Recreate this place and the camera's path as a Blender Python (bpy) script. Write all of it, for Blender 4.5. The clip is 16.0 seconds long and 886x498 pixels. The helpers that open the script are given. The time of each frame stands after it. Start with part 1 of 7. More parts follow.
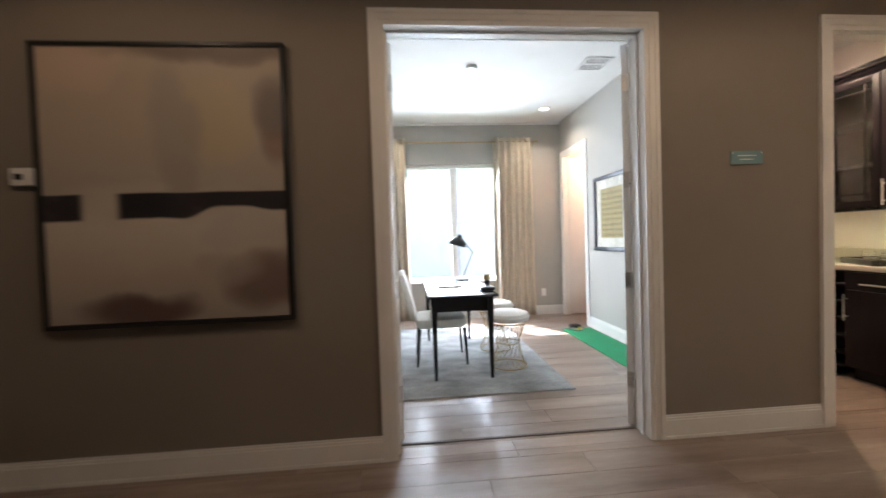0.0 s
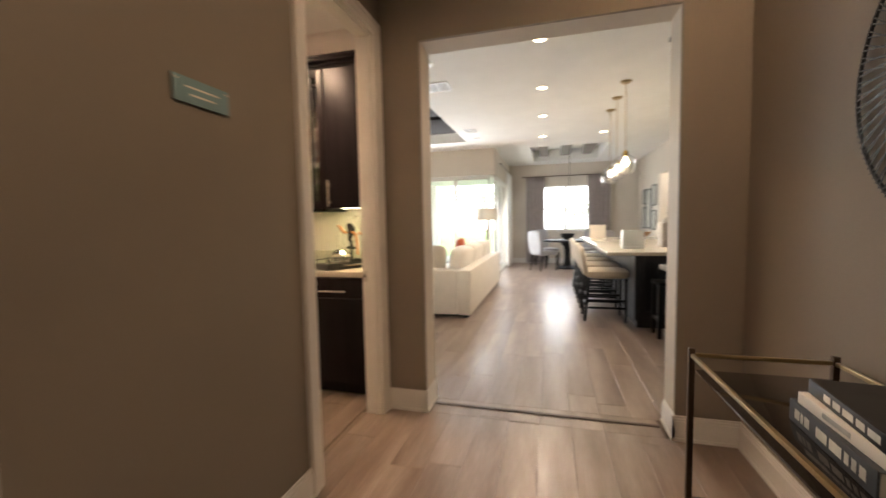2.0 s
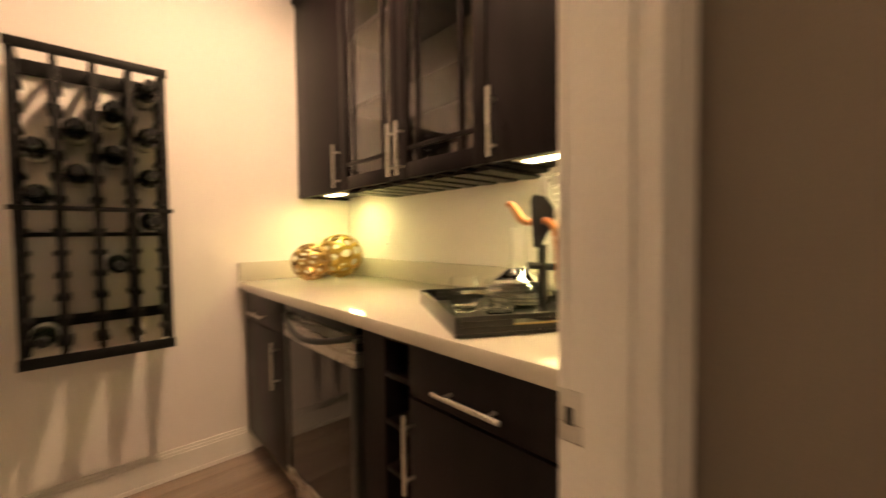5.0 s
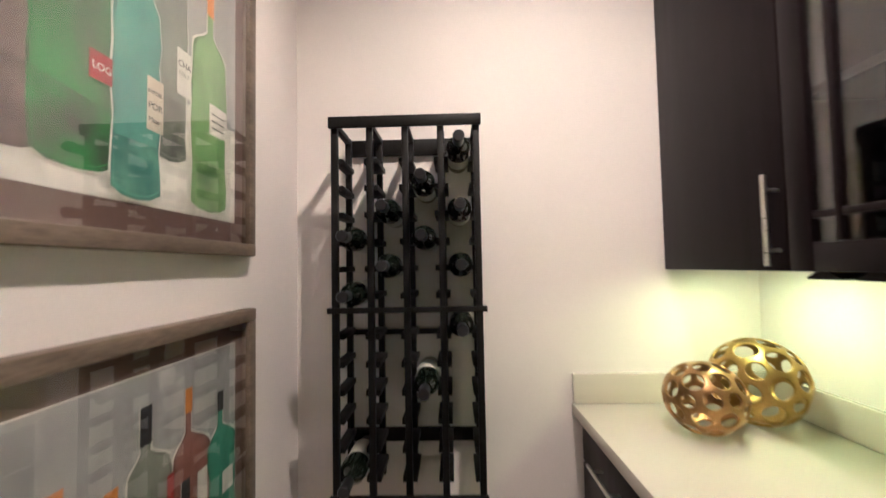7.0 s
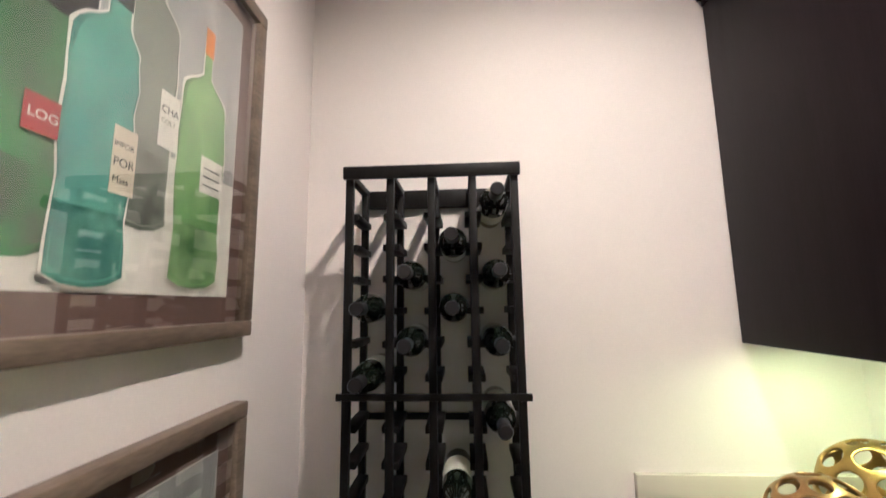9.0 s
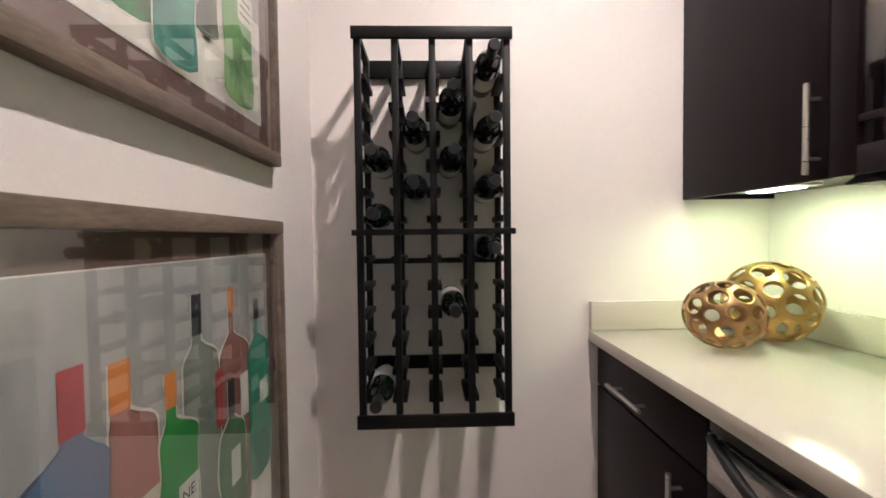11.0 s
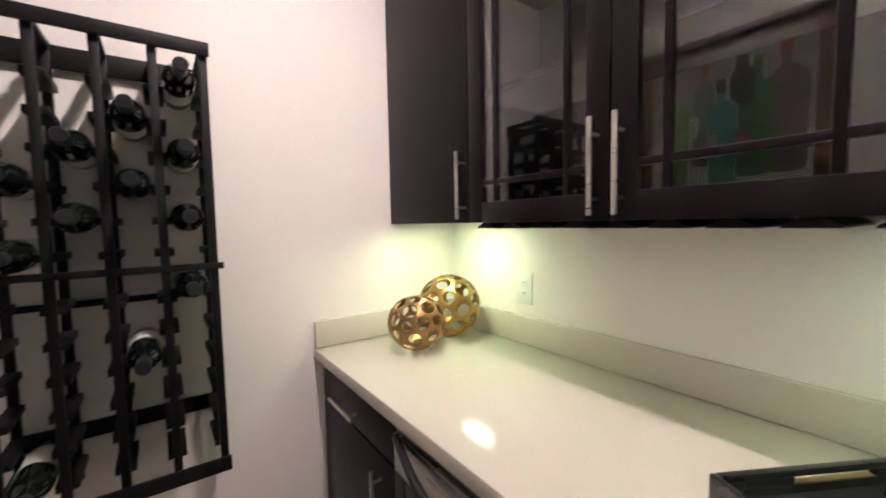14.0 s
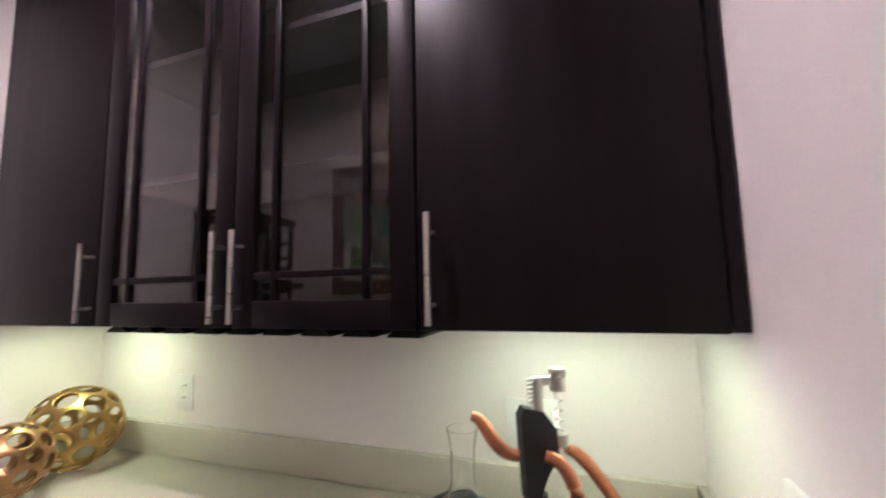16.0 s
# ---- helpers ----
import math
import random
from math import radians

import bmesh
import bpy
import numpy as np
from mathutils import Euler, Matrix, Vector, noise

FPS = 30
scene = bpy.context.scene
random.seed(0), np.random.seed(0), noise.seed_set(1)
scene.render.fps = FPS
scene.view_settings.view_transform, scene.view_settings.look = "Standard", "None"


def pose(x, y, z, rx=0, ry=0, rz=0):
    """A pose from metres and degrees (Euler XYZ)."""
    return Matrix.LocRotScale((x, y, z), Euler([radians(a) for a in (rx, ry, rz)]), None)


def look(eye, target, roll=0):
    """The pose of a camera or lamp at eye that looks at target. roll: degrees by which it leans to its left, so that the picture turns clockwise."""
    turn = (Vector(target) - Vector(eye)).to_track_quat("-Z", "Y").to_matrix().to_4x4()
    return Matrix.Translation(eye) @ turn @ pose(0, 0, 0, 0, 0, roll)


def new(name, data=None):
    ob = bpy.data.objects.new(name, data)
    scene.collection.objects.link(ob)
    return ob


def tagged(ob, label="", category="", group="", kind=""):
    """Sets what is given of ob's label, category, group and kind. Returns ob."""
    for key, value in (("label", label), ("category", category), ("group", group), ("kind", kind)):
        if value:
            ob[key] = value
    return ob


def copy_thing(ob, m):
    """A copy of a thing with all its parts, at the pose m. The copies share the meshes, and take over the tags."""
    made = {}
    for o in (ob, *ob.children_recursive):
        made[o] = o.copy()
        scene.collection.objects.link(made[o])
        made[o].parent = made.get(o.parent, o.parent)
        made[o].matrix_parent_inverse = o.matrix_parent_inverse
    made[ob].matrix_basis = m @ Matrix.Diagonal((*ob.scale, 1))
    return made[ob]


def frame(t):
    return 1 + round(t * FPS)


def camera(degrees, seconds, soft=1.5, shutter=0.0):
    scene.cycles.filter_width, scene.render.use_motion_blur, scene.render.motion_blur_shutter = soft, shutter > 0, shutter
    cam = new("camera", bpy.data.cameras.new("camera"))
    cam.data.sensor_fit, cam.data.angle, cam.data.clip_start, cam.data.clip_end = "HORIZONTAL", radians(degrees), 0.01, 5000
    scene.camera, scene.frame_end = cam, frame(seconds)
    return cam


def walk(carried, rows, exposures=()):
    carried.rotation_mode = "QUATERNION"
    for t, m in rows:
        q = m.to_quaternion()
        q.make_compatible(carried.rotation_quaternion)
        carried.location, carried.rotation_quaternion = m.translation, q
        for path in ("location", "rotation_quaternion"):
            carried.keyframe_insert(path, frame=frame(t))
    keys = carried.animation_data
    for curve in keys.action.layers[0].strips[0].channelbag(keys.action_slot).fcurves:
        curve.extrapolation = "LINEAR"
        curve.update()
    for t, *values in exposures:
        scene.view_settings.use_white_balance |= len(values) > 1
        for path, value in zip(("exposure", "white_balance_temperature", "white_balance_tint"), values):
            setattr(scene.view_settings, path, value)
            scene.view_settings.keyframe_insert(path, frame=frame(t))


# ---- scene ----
cam = camera(97.1, 16.0, shutter=0.5)
PATH = [
    (0, (0.172, 0.053, 1.23), (0.336, 2.046, 1.177), -1.9),
    (0.5, (0.26, 0.437, 1.214), (0.836, 2.35, 1.129), -1.6),
    (1, (0.51, 0.734, 1.213), (1.7, 2.337, 1.089), -1.4),
    (1.5, (0.847, 0.955, 1.228), (2.516, 2.047, 1.087), -1.0),
    (2, (1.164, 1.181, 1.241), (3.089, 1.709, 1.107), -1.1),
    (2.5, (1.577, 1.31, 1.21), (3.569, 1.45, 1.092), -0.6),
    (3, (1.923, 1.376, 1.191), (3.921, 1.373, 1.092), -1.0),
    (3.5, (2.282, 1.505, 1.204), (4.279, 1.58, 1.131), -1.1),
    (4, (2.593, 1.632, 1.204), (4.551, 2.033, 1.142), -1.1),
    (4.5, (2.817, 1.862, 1.174), (4.606, 2.756, 1.118), -1.0),
    (5, (2.983, 2.072, 1.148), (4.338, 3.542, 1.077), -0.7),
    (5.2, (3.043, 2.15, 1.145), (4.16, 3.807, 1.056), -0.9),
    (7.3, (3.177, 2.986, 1.45), (3.089, 4.981, 1.568), -1.0),
    (7.5, (3.176, 3.011, 1.485), (3.076, 5.002, 1.649), -1.0),
    (8, (3.171, 3.059, 1.553), (3.053, 5.039, 1.805), -0.8),
    (8.5, (3.145, 3.084, 1.551), (3.043, 5.059, 1.845), -0.8),
    (9, (3.117, 3.103, 1.491), (3.011, 5.08, 1.771), -0.8),
    (9.5, (3.071, 3.116, 1.402), (2.961, 5.102, 1.608), -0.9),
    (9.7, (3.051, 3.109, 1.369), (2.94, 5.099, 1.535), -0.6),
    (11.8, (3.023, 2.884, 1.233), (3.278, 4.863, 1.102), -1.0),
    (12, (3.029, 2.886, 1.238), (3.343, 4.856, 1.1), -1.0),
    (12.5, (3.076, 2.871, 1.237), (3.588, 4.798, 1.086), -1.0),
    (13, (3.106, 2.873, 1.238), (3.838, 4.728, 1.086), -1.0),
    (13.5, (3.126, 2.867, 1.283), (4.08, 4.619, 1.135), -1.0),
    (14, (3.137, 2.864, 1.371), (4.304, 4.483, 1.237), -1.1),
    (14.5, (3.146, 2.829, 1.4), (4.528, 4.272, 1.311), -1.0),
    (15, (3.192, 2.764, 1.42), (4.817, 3.93, 1.393), -1.1),
    (15.5, (3.218, 2.682, 1.42), (5.03, 3.528, 1.488), -1.2),
    (16, (3.219, 2.587, 1.444), (5.103, 3.225, 1.653), -1.3),
]
EXPO = [(0, 2.58, 5650, 9), (1.2, 2.12, 6150, 11), (2.0, 2.5, 6500, 12), (2.5, 2.68, 6050, 12), (3.5, 2.65, 6150, 11), (4.3, 2.33, 6700, 12), (5.2, 2.33, 7500, 13), (7.3, 2.2, 4650, 5), (9.7, 2.2, 4650, 4), (12, 2.38, 4600, 8), (13, 2.36, 4600, 8), (14, 2.25, 4650, 10), (15, 1.98, 4650, 15), (16, 1.76, 4550, 22)]
walk(cam, [(t, look(eye, target, roll)) for t, eye, target, roll in PATH], EXPO)

# ---- world, sun and large lights ----
SUN_WAY = Vector((0.42, -0.75, -1.25)).normalized()
world = bpy.data.worlds.new("sky")
scene.world = world
world.use_nodes = True
wn = world.node_tree
sky = wn.nodes.new("ShaderNodeTexSky")
sky.sky_type, sky.sun_disc = "NISHITA", False
sky.sun_elevation = math.asin(-SUN_WAY.z)
sky.sun_rotation = math.atan2(-SUN_WAY.x, -SUN_WAY.y)
wn.links.new(sky.outputs[0], wn.nodes["Background"].inputs[0])
wn.nodes["Background"].inputs[1].default_value = 0.15


def lamp(name, kind, m, watts, colour=(1, 1, 1), angle=0.0, w=0.0, h=0.0, cone=0.0, radius=0.05, blend=0.3):
    data = bpy.data.lights.new(name, kind)
    data.energy, data.color = (watts if kind == "SUN" else watts * 0.18), colour
    if kind == "SUN":
        data.angle = angle
    elif kind == "AREA":
        data.shape, data.size, data.size_y = "RECTANGLE", w, h
    elif kind == "SPOT":
        data.spot_size, data.spot_blend, data.shadow_soft_size = radians(cone), blend, radius
    else:
        data.shadow_soft_size = radius
    ob = new(name, data)
    ob.matrix_world = m
    return ob


lamp("sun", "SUN", look((0, 0, 20), Vector((0, 0, 20)) + SUN_WAY), 4.5, (1, 0.95, 0.86), angle=radians(0.5))


def window_light(name, centre, towards, w, h, watts, colour=(0.93, 0.97, 1.0)):
    c = Vector(centre)
    return lamp(name, "AREA", look(c, c + Vector(towards) + Vector((0, 0, -0.3))), watts, colour, w=w, h=h)


window_light("office_window_light", (0.85, 6.07, 1.47), (0, -1, 0), 1.4, 1.7, 165)
window_light("slider_light_west", (10.11, 4.1, 1.2), (-1, 0, 0), 3.2, 2.2, 225)
window_light("slider_light_north", (11.25, 2.48, 1.2), (0, -1, 0), 2.4, 2.2, 60)
window_light("dining_window_light", (13.2, 0.75, 1.6), (-1, 0, 0), 1.3, 1.25, 24)

# ---- materials ----
MATS = {}


def material(name, colour, rough=0.5, metal=0.0, vary=0.08, scale=6.0, bump=0.0, fine=120.0, coat=0.0, glass=0.0, emit=0.0, stretch=(1, 1, 1), second=None, spec=0.5, random_tone=0.0, sheen=0.0):
    if name in MATS:
        return MATS[name]
    m = bpy.data.materials.new(name)
    m.use_nodes = True
    nt = m.node_tree
    n, l = nt.nodes, nt.links
    b = n["Principled BSDF"]
    b.inputs["Roughness"].default_value = rough
    b.inputs["Metallic"].default_value = metal
    b.inputs["Coat Weight"].default_value = coat
    b.inputs["Coat Roughness"].default_value = 0.12
    b.inputs["Transmission Weight"].default_value = glass
    b.inputs["Specular IOR Level"].default_value = spec
    b.inputs["Sheen Weight"].default_value = sheen
    tc = n.new("ShaderNodeTexCoord")
    mp = n.new("ShaderNodeMapping")
    mp.inputs["Scale"].default_value = stretch
    l.new(tc.outputs["Object"], mp.inputs["Vector"])
    big = n.new("ShaderNodeTexNoise")
    big.inputs["Scale"].default_value = scale
    big.inputs["Detail"].default_value = 5
    l.new(mp.outputs[0], big.inputs["Vector"])
    small = n.new("ShaderNodeTexNoise")
    small.inputs["Scale"].default_value = fine
    small.inputs["Detail"].default_value = 3
    l.new(mp.outputs[0], small.inputs["Vector"])
    mix = n.new("ShaderNodeMix")
    mix.data_type = "RGBA"
    ramp = n.new("ShaderNodeMapRange")
    ramp.inputs["From Min"].default_value, ramp.inputs["From Max"].default_value = 0.3, 0.7
    l.new(big.outputs[0], ramp.inputs[0])
    l.new(ramp.outputs[0], mix.inputs["Factor"])
    c = Vector(colour)
    a, z = (c * (1 - vary), c * (1 + vary)) if second is None else (c, Vector(second))
    mix.inputs[6].default_value = (*a, 1)
    mix.inputs[7].default_value = (*[min(1, v) for v in z], 1)
    out = mix.outputs[2]
    hsv = n.new("ShaderNodeHueSaturation")
    l.new(out, hsv.inputs["Color"])
    val = n.new("ShaderNodeMapRange")
    val.inputs["From Min"].default_value, val.inputs["From Max"].default_value = 0.3, 0.7
    val.inputs["To Min"].default_value, val.inputs["To Max"].default_value = 1 - vary * 0.6, 1 + vary * 0.6
    l.new(small.outputs[0], val.inputs[0])
    if random_tone:
        info = n.new("ShaderNodeObjectInfo")
        geo = n.new("ShaderNodeNewGeometry")
        add = n.new("ShaderNodeMath")
        l.new(info.outputs["Random"], add.inputs[0])
        l.new(geo.outputs["Random Per Island"], add.inputs[1])
        fr = n.new("ShaderNodeMath")
        fr.operation = "FRACT"
        l.new(add.outputs[0], fr.inputs[0])
        r2 = n.new("ShaderNodeMapRange")
        r2.inputs["To Min"].default_value, r2.inputs["To Max"].default_value = 1 - random_tone, 1 + random_tone
        l.new(fr.outputs[0], r2.inputs[0])
        mul = n.new("ShaderNodeMath")
        mul.operation = "MULTIPLY"
        l.new(val.outputs[0], mul.inputs[0])
        l.new(r2.outputs[0], mul.inputs[1])
        l.new(mul.outputs[0], hsv.inputs["Value"])
        # shift the grain from piece to piece
        sh = n.new("ShaderNodeCombineXYZ")
        k = n.new("ShaderNodeMath")
        k.operation = "MULTIPLY"
        k.inputs[1].default_value = 37.0
        l.new(fr.outputs[0], k.inputs[0])
        l.new(k.outputs[0], sh.inputs[0])
        l.new(k.outputs[0], sh.inputs[1])
        l.new(sh.outputs[0], mp.inputs["Location"])
    else:
        l.new(val.outputs[0], hsv.inputs["Value"])
    l.new(hsv.outputs[0], b.inputs["Base Color"])
    rr = n.new("ShaderNodeMapRange")
    rr.inputs["From Min"].default_value, rr.inputs["From Max"].default_value = 0.3, 0.7
    rr.inputs["To Min"].default_value, rr.inputs["To Max"].default_value = max(0.0, rough * 0.88), min(1.0, rough * 1.12)
    l.new(big.outputs[0], rr.inputs[0])
    l.new(rr.outputs[0], b.inputs["Roughness"])
    if bump:
        bn = n.new("ShaderNodeBump")
        bn.inputs["Strength"].default_value = bump
        bn.inputs["Distance"].default_value = 0.004
        l.new(small.outputs[0], bn.inputs["Height"])
        l.new(bn.outputs[0], b.inputs["Normal"])
    if emit:
        b.inputs["Emission Color"].default_value = (*colour, 1)
        b.inputs["Emission Strength"].default_value = emit
    MATS[name] = m
    return m


def pane_material(name, tint=(1, 1, 1), rough=0.02):
    """Clear glass that lets most of the light straight through, with a mirror gloss by Fresnel."""
    m = bpy.data.materials.new(name)
    m.use_nodes = True
    n, l = m.node_tree.nodes, m.node_tree.links
    n.remove(n["Principled BSDF"])
    t, g, f, x, pw, mr = (n.new("ShaderNode" + k) for k in ("BsdfTransparent", "BsdfGlossy", "LayerWeight", "MixShader", "Math", "MapRange"))
    t.inputs[0].default_value = (*tint, 1)
    g.inputs["Roughness"].default_value = rough
    f.inputs[0].default_value = 0.5
    pw.operation = "POWER"
    pw.inputs[1].default_value = 4.0
    l.new(f.outputs["Facing"], pw.inputs[0])
    mr.inputs["To Min"].default_value, mr.inputs["To Max"].default_value = 0.065, 0.85
    l.new(pw.outputs[0], mr.inputs[0])
    l.new(mr.outputs[0], x.inputs[0])
    l.new(t.outputs[0], x.inputs[1])
    l.new(g.outputs[0], x.inputs[2])
    l.new(x.outputs[0], n["Material Output"].inputs[0])
    return m


M_TAUPE = material("taupe_paint", (0.245, 0.210, 0.170), 0.75, vary=0.05, scale=2.5, bump=0.10, fine=260)
M_OFFICE = material("greige_paint", (0.42, 0.40, 0.36), 0.75, vary=0.04, scale=2.5, bump=0.10, fine=260)
M_PANTRY = material("warm_white_paint", (0.80, 0.75, 0.72), 0.7, vary=0.03, scale=2.0, bump=0.10, fine=260)
M_CREAM = material("cream_paint", (0.66, 0.60, 0.52), 0.75, vary=0.04, scale=2.0, bump=0.10, fine=260)
M_CEIL = material("ceiling_white_paint", (0.80, 0.79, 0.76), 0.85, vary=0.03, scale=3, bump=0.25, fine=90)
M_TRIM = material("white_trim_paint", (0.80, 0.78, 0.74), 0.35, vary=0.03, scale=4, bump=0.02)
M_PLANK = material("oak_look_plank", (0.150, 0.100, 0.074), 0.37, scale=1.5, fine=16, stretch=(0.8, 4.5, 4.5), second=(0.335, 0.262, 0.212), bump=0.06, vary=0.12, random_tone=0.12, spec=0.8, coat=0.10)
M_GROUT = material("floor_base", (0.14, 0.105, 0.08), 0.8)
M_ESPRESSO = material("espresso_stained_wood", (0.0105, 0.0070, 0.0084), 0.38, vary=0.25, scale=3, fine=40, stretch=(6, 6, 0.5), bump=0.03, spec=0.15)
M_QUARTZ = material("cream_quartz", (0.57, 0.53, 0.45), 0.16, vary=0.006, scale=2, fine=400)
M_STEEL = material("brushed_nickel", (0.62, 0.60, 0.56), 0.30, 1.0, vary=0.04, fine=300, stretch=(1, 1, 20))
M_STAIN = material("stainless_steel", (0.55, 0.53, 0.50), 0.28, 1.0, vary=0.015, fine=60, stretch=(1, 1, 12))
M_BLACK = material("matt_black", (0.012, 0.012, 0.012), 0.45, vary=0.2)
M_BLACKWOOD = material("black_stained_wood", (0.0075, 0.007, 0.007), 0.5, vary=0.3, fine=60, stretch=(6, 6, 1), bump=0.06, spec=0.18)
M_GOLD = material("brushed_gold", (0.38, 0.25, 0.075), 0.38, 1.0, vary=0.12, scale=20)
M_BRASS = material("antique_brass", (0.45, 0.33, 0.17), 0.32, 1.0, vary=0.1)
M_BRONZE = material("dark_bronze", (0.10, 0.07, 0.05), 0.4, 1.0, vary=0.1)
M_WHITE = material("white_plastic", (0.80, 0.79, 0.76), 0.35, vary=0.02)
M_LAMP = material("lamp_glow", (1.0, 0.80, 0.52), 0.5, emit=3.6)
M_PUCK = material("under_cabinet_glow", (1.0, 0.88, 0.55), 0.5, emit=3.2)
M_GLASS = pane_material("clear_pane")
M_DARKGLASS = material("dark_gloss_glass", (0.010, 0.010, 0.011), 0.03, vary=0.05, spec=0.6)
M_CRYSTAL = material("clear_glass", (1, 1, 1), 0.0, vary=0.0, glass=1.0)
M_LINEN = material("oatmeal_linen", (0.54, 0.46, 0.35), 0.95, vary=0.08, scale=12, fine=500, bump=0.3, sheen=0.2)
M_BEIGE = material("beige_upholstery", (0.55, 0.49, 0.40), 0.95, vary=0.06, scale=14, fine=600, bump=0.3, sheen=0.2)
M_IVORY = material("ivory_upholstery", (0.76, 0.72, 0.65), 0.95, vary=0.04, scale=8, fine=500, bump=0.25, sheen=0.2)
M_GREYFAB = material("grey_upholstery", (0.34, 0.33, 0.34), 0.95, vary=0.08, scale=8, fine=500, bump=0.25, sheen=0.2)
M_DRAPE = material("mauve_grey_drape", (0.30, 0.26, 0.25), 0.95, vary=0.08, scale=10, fine=500, bump=0.25)
M_SHEER = material("white_sheer", (0.85, 0.85, 0.83), 0.95, vary=0.04, fine=400, bump=0.2)
M_RUST = material("rust_velvet", (0.50, 0.10, 0.035), 0.9, vary=0.12, fine=300, sheen=0.4)
M_BLUEFAB = material("navy_fabric", (0.03, 0.06, 0.16), 0.9, vary=0.12, fine=300)
M_RUG = material("silver_grey_rug", (0.15, 0.15, 0.147), 0.9, scale=3.2, fine=60, second=(0.40, 0.395, 0.38), vary=0.30, bump=0.8, stretch=(1.0, 1.5, 1))
M_TURF = material("putting_green_turf", (0.02, 0.23, 0.085), 0.9, vary=0.15, scale=10, fine=900, bump=0.6)
M_PEACH = material("warm_hall_paint", (0.72, 0.55, 0.42), 0.7, vary=0.03)
M_BEAM = material("dark_wood_beam", (0.022, 0.015, 0.012), 0.7, vary=0.3, fine=30, stretch=(1, 8, 8), bump=0.1, spec=0.12)
M_GREYBEAM = material("weathered_grey_beam", (0.20, 0.175, 0.155), 0.7, vary=0.25, fine=30, stretch=(1, 8, 8), bump=0.2)
M_STONE = material("grey_ceramic", (0.42, 0.38, 0.33), 0.55, vary=0.14, scale=15, bump=0.2)
M_TEAL = material("pale_teal_glass", (0.22, 0.34, 0.36), 0.25, vary=0.08)
M_WALNUT = material("grey_walnut_frame", (0.15, 0.115, 0.085), 0.5, vary=0.3, scale=5, fine=30, stretch=(6, 1.2, 6), bump=0.15)
M_MAT = material("brown_mat_board", (0.125, 0.080, 0.062), 0.85, vary=0.04)
M_COPPER = material("copper_handle", (0.62, 0.27, 0.13), 0.3, 1.0, vary=0.08)

# ---- building helpers ----
ROOT_AT = {}


def thing(name, at=(0, 0, 0), label="", category="", group="", kind=""):
    ob = new(name)
    ob.empty_display_size = 0.05
    ob.location = at
    ROOT_AT[ob.name] = Vector(at)
    return tagged(ob, label, category, group, kind)


def finish(name, bm, mat, smooth=False):
    me = bpy.data.meshes.new(name)
    bmesh.ops.recalc_face_normals(bm, faces=bm.faces)
    bm.to_mesh(me)
    bm.free()
    me.materials.append(mat)
    if smooth:
        me.polygons.foreach_set("use_smooth", [True] * len(me.polygons))
        me.set_sharp_from_angle(angle=radians(38))
    return new(name, me)


def part(name, bm, mat, parent=None, label="", smooth=True):
    ob = finish(name, bm, mat, smooth)
    if parent is not None:
        ob.parent = parent
        if parent.name in ROOT_AT:
            ob.matrix_parent_inverse = Matrix.Translation(-ROOT_AT[parent.name])
    return tagged(ob, label)


def solid(name, bm, mat, label, category, kind="", smooth=True, group=""):
    return tagged(finish(name, bm, mat, smooth), label, category, group, kind)


def box(x0, x1, y0, y1, z0, z1, bevel=0.0, bm=None, seg=2, m=None):
    t = bmesh.new()
    bmesh.ops.create_cube(t, size=1)
    bmesh.ops.scale(t, vec=(abs(x1 - x0), abs(y1 - y0), abs(z1 - z0)), verts=t.verts)
    bmesh.ops.translate(t, vec=((x0 + x1) / 2, (y0 + y1) / 2, (z0 + z1) / 2), verts=t.verts)
    if bevel:
        bmesh.ops.bevel(t, geom=t.edges[:], offset=bevel, segments=seg, affect="EDGES", profile=0.5)
    if m is not None:
        bmesh.ops.transform(t, matrix=m, verts=t.verts)
    return join(bm, t)


def join(bm, t):
    if bm is None:
        return t
    me = bpy.data.meshes.new("tmp")
    t.to_mesh(me)
    t.free()
    bm.from_mesh(me)
    bpy.data.meshes.remove(me)
    return bm


def rod(p0, p1, r0, r1=None, seg=12, bm=None):
    p0, p1 = Vector(p0), Vector(p1)
    r1 = r0 if r1 is None else r1
    t = bmesh.new()
    bmesh.ops.create_cone(t, cap_ends=True, segments=seg, radius1=r0, radius2=r1, depth=(p1 - p0).length)
    q = (p1 - p0).to_track_quat("Z", "Y").to_matrix().to_4x4()
    bmesh.ops.transform(t, matrix=Matrix.Translation((p0 + p1) / 2) @ q, verts=t.verts)
    return join(bm, t)


def lathe(profile, at=(0, 0, 0), seg=32, bm=None, m=None, close=False):
    """A turned shape from (radius, height) pairs."""
    t = bmesh.new()
    rings = []
    for r, h in profile:
        if r < 1e-5:
            rings.append([t.verts.new((0, 0, h))])
        else:
            rings.append([t.verts.new((r * math.cos(2 * math.pi * k / seg), r * math.sin(2 * math.pi * k / seg), h)) for k in range(seg)])
    for a, b in zip(rings, rings[1:]):
        for k in range(seg):
            q = [a[k % len(a)], a[(k + 1) % len(a)], b[(k + 1) % len(b)], b[k % len(b)]]
            q = [v for i, v in enumerate(q) if v not in q[:i]]
            if len(q) > 2:
                t.faces.new(q)
    for ring, on in ((rings[0], True), (rings[-1], True)):
        if close and len(ring) > 2:
            t.faces.new(ring)
    bmesh.ops.transform(t, matrix=Matrix.Translation(at) @ (m if m is not None else Matrix()), verts=t.verts)
    return join(bm, t)


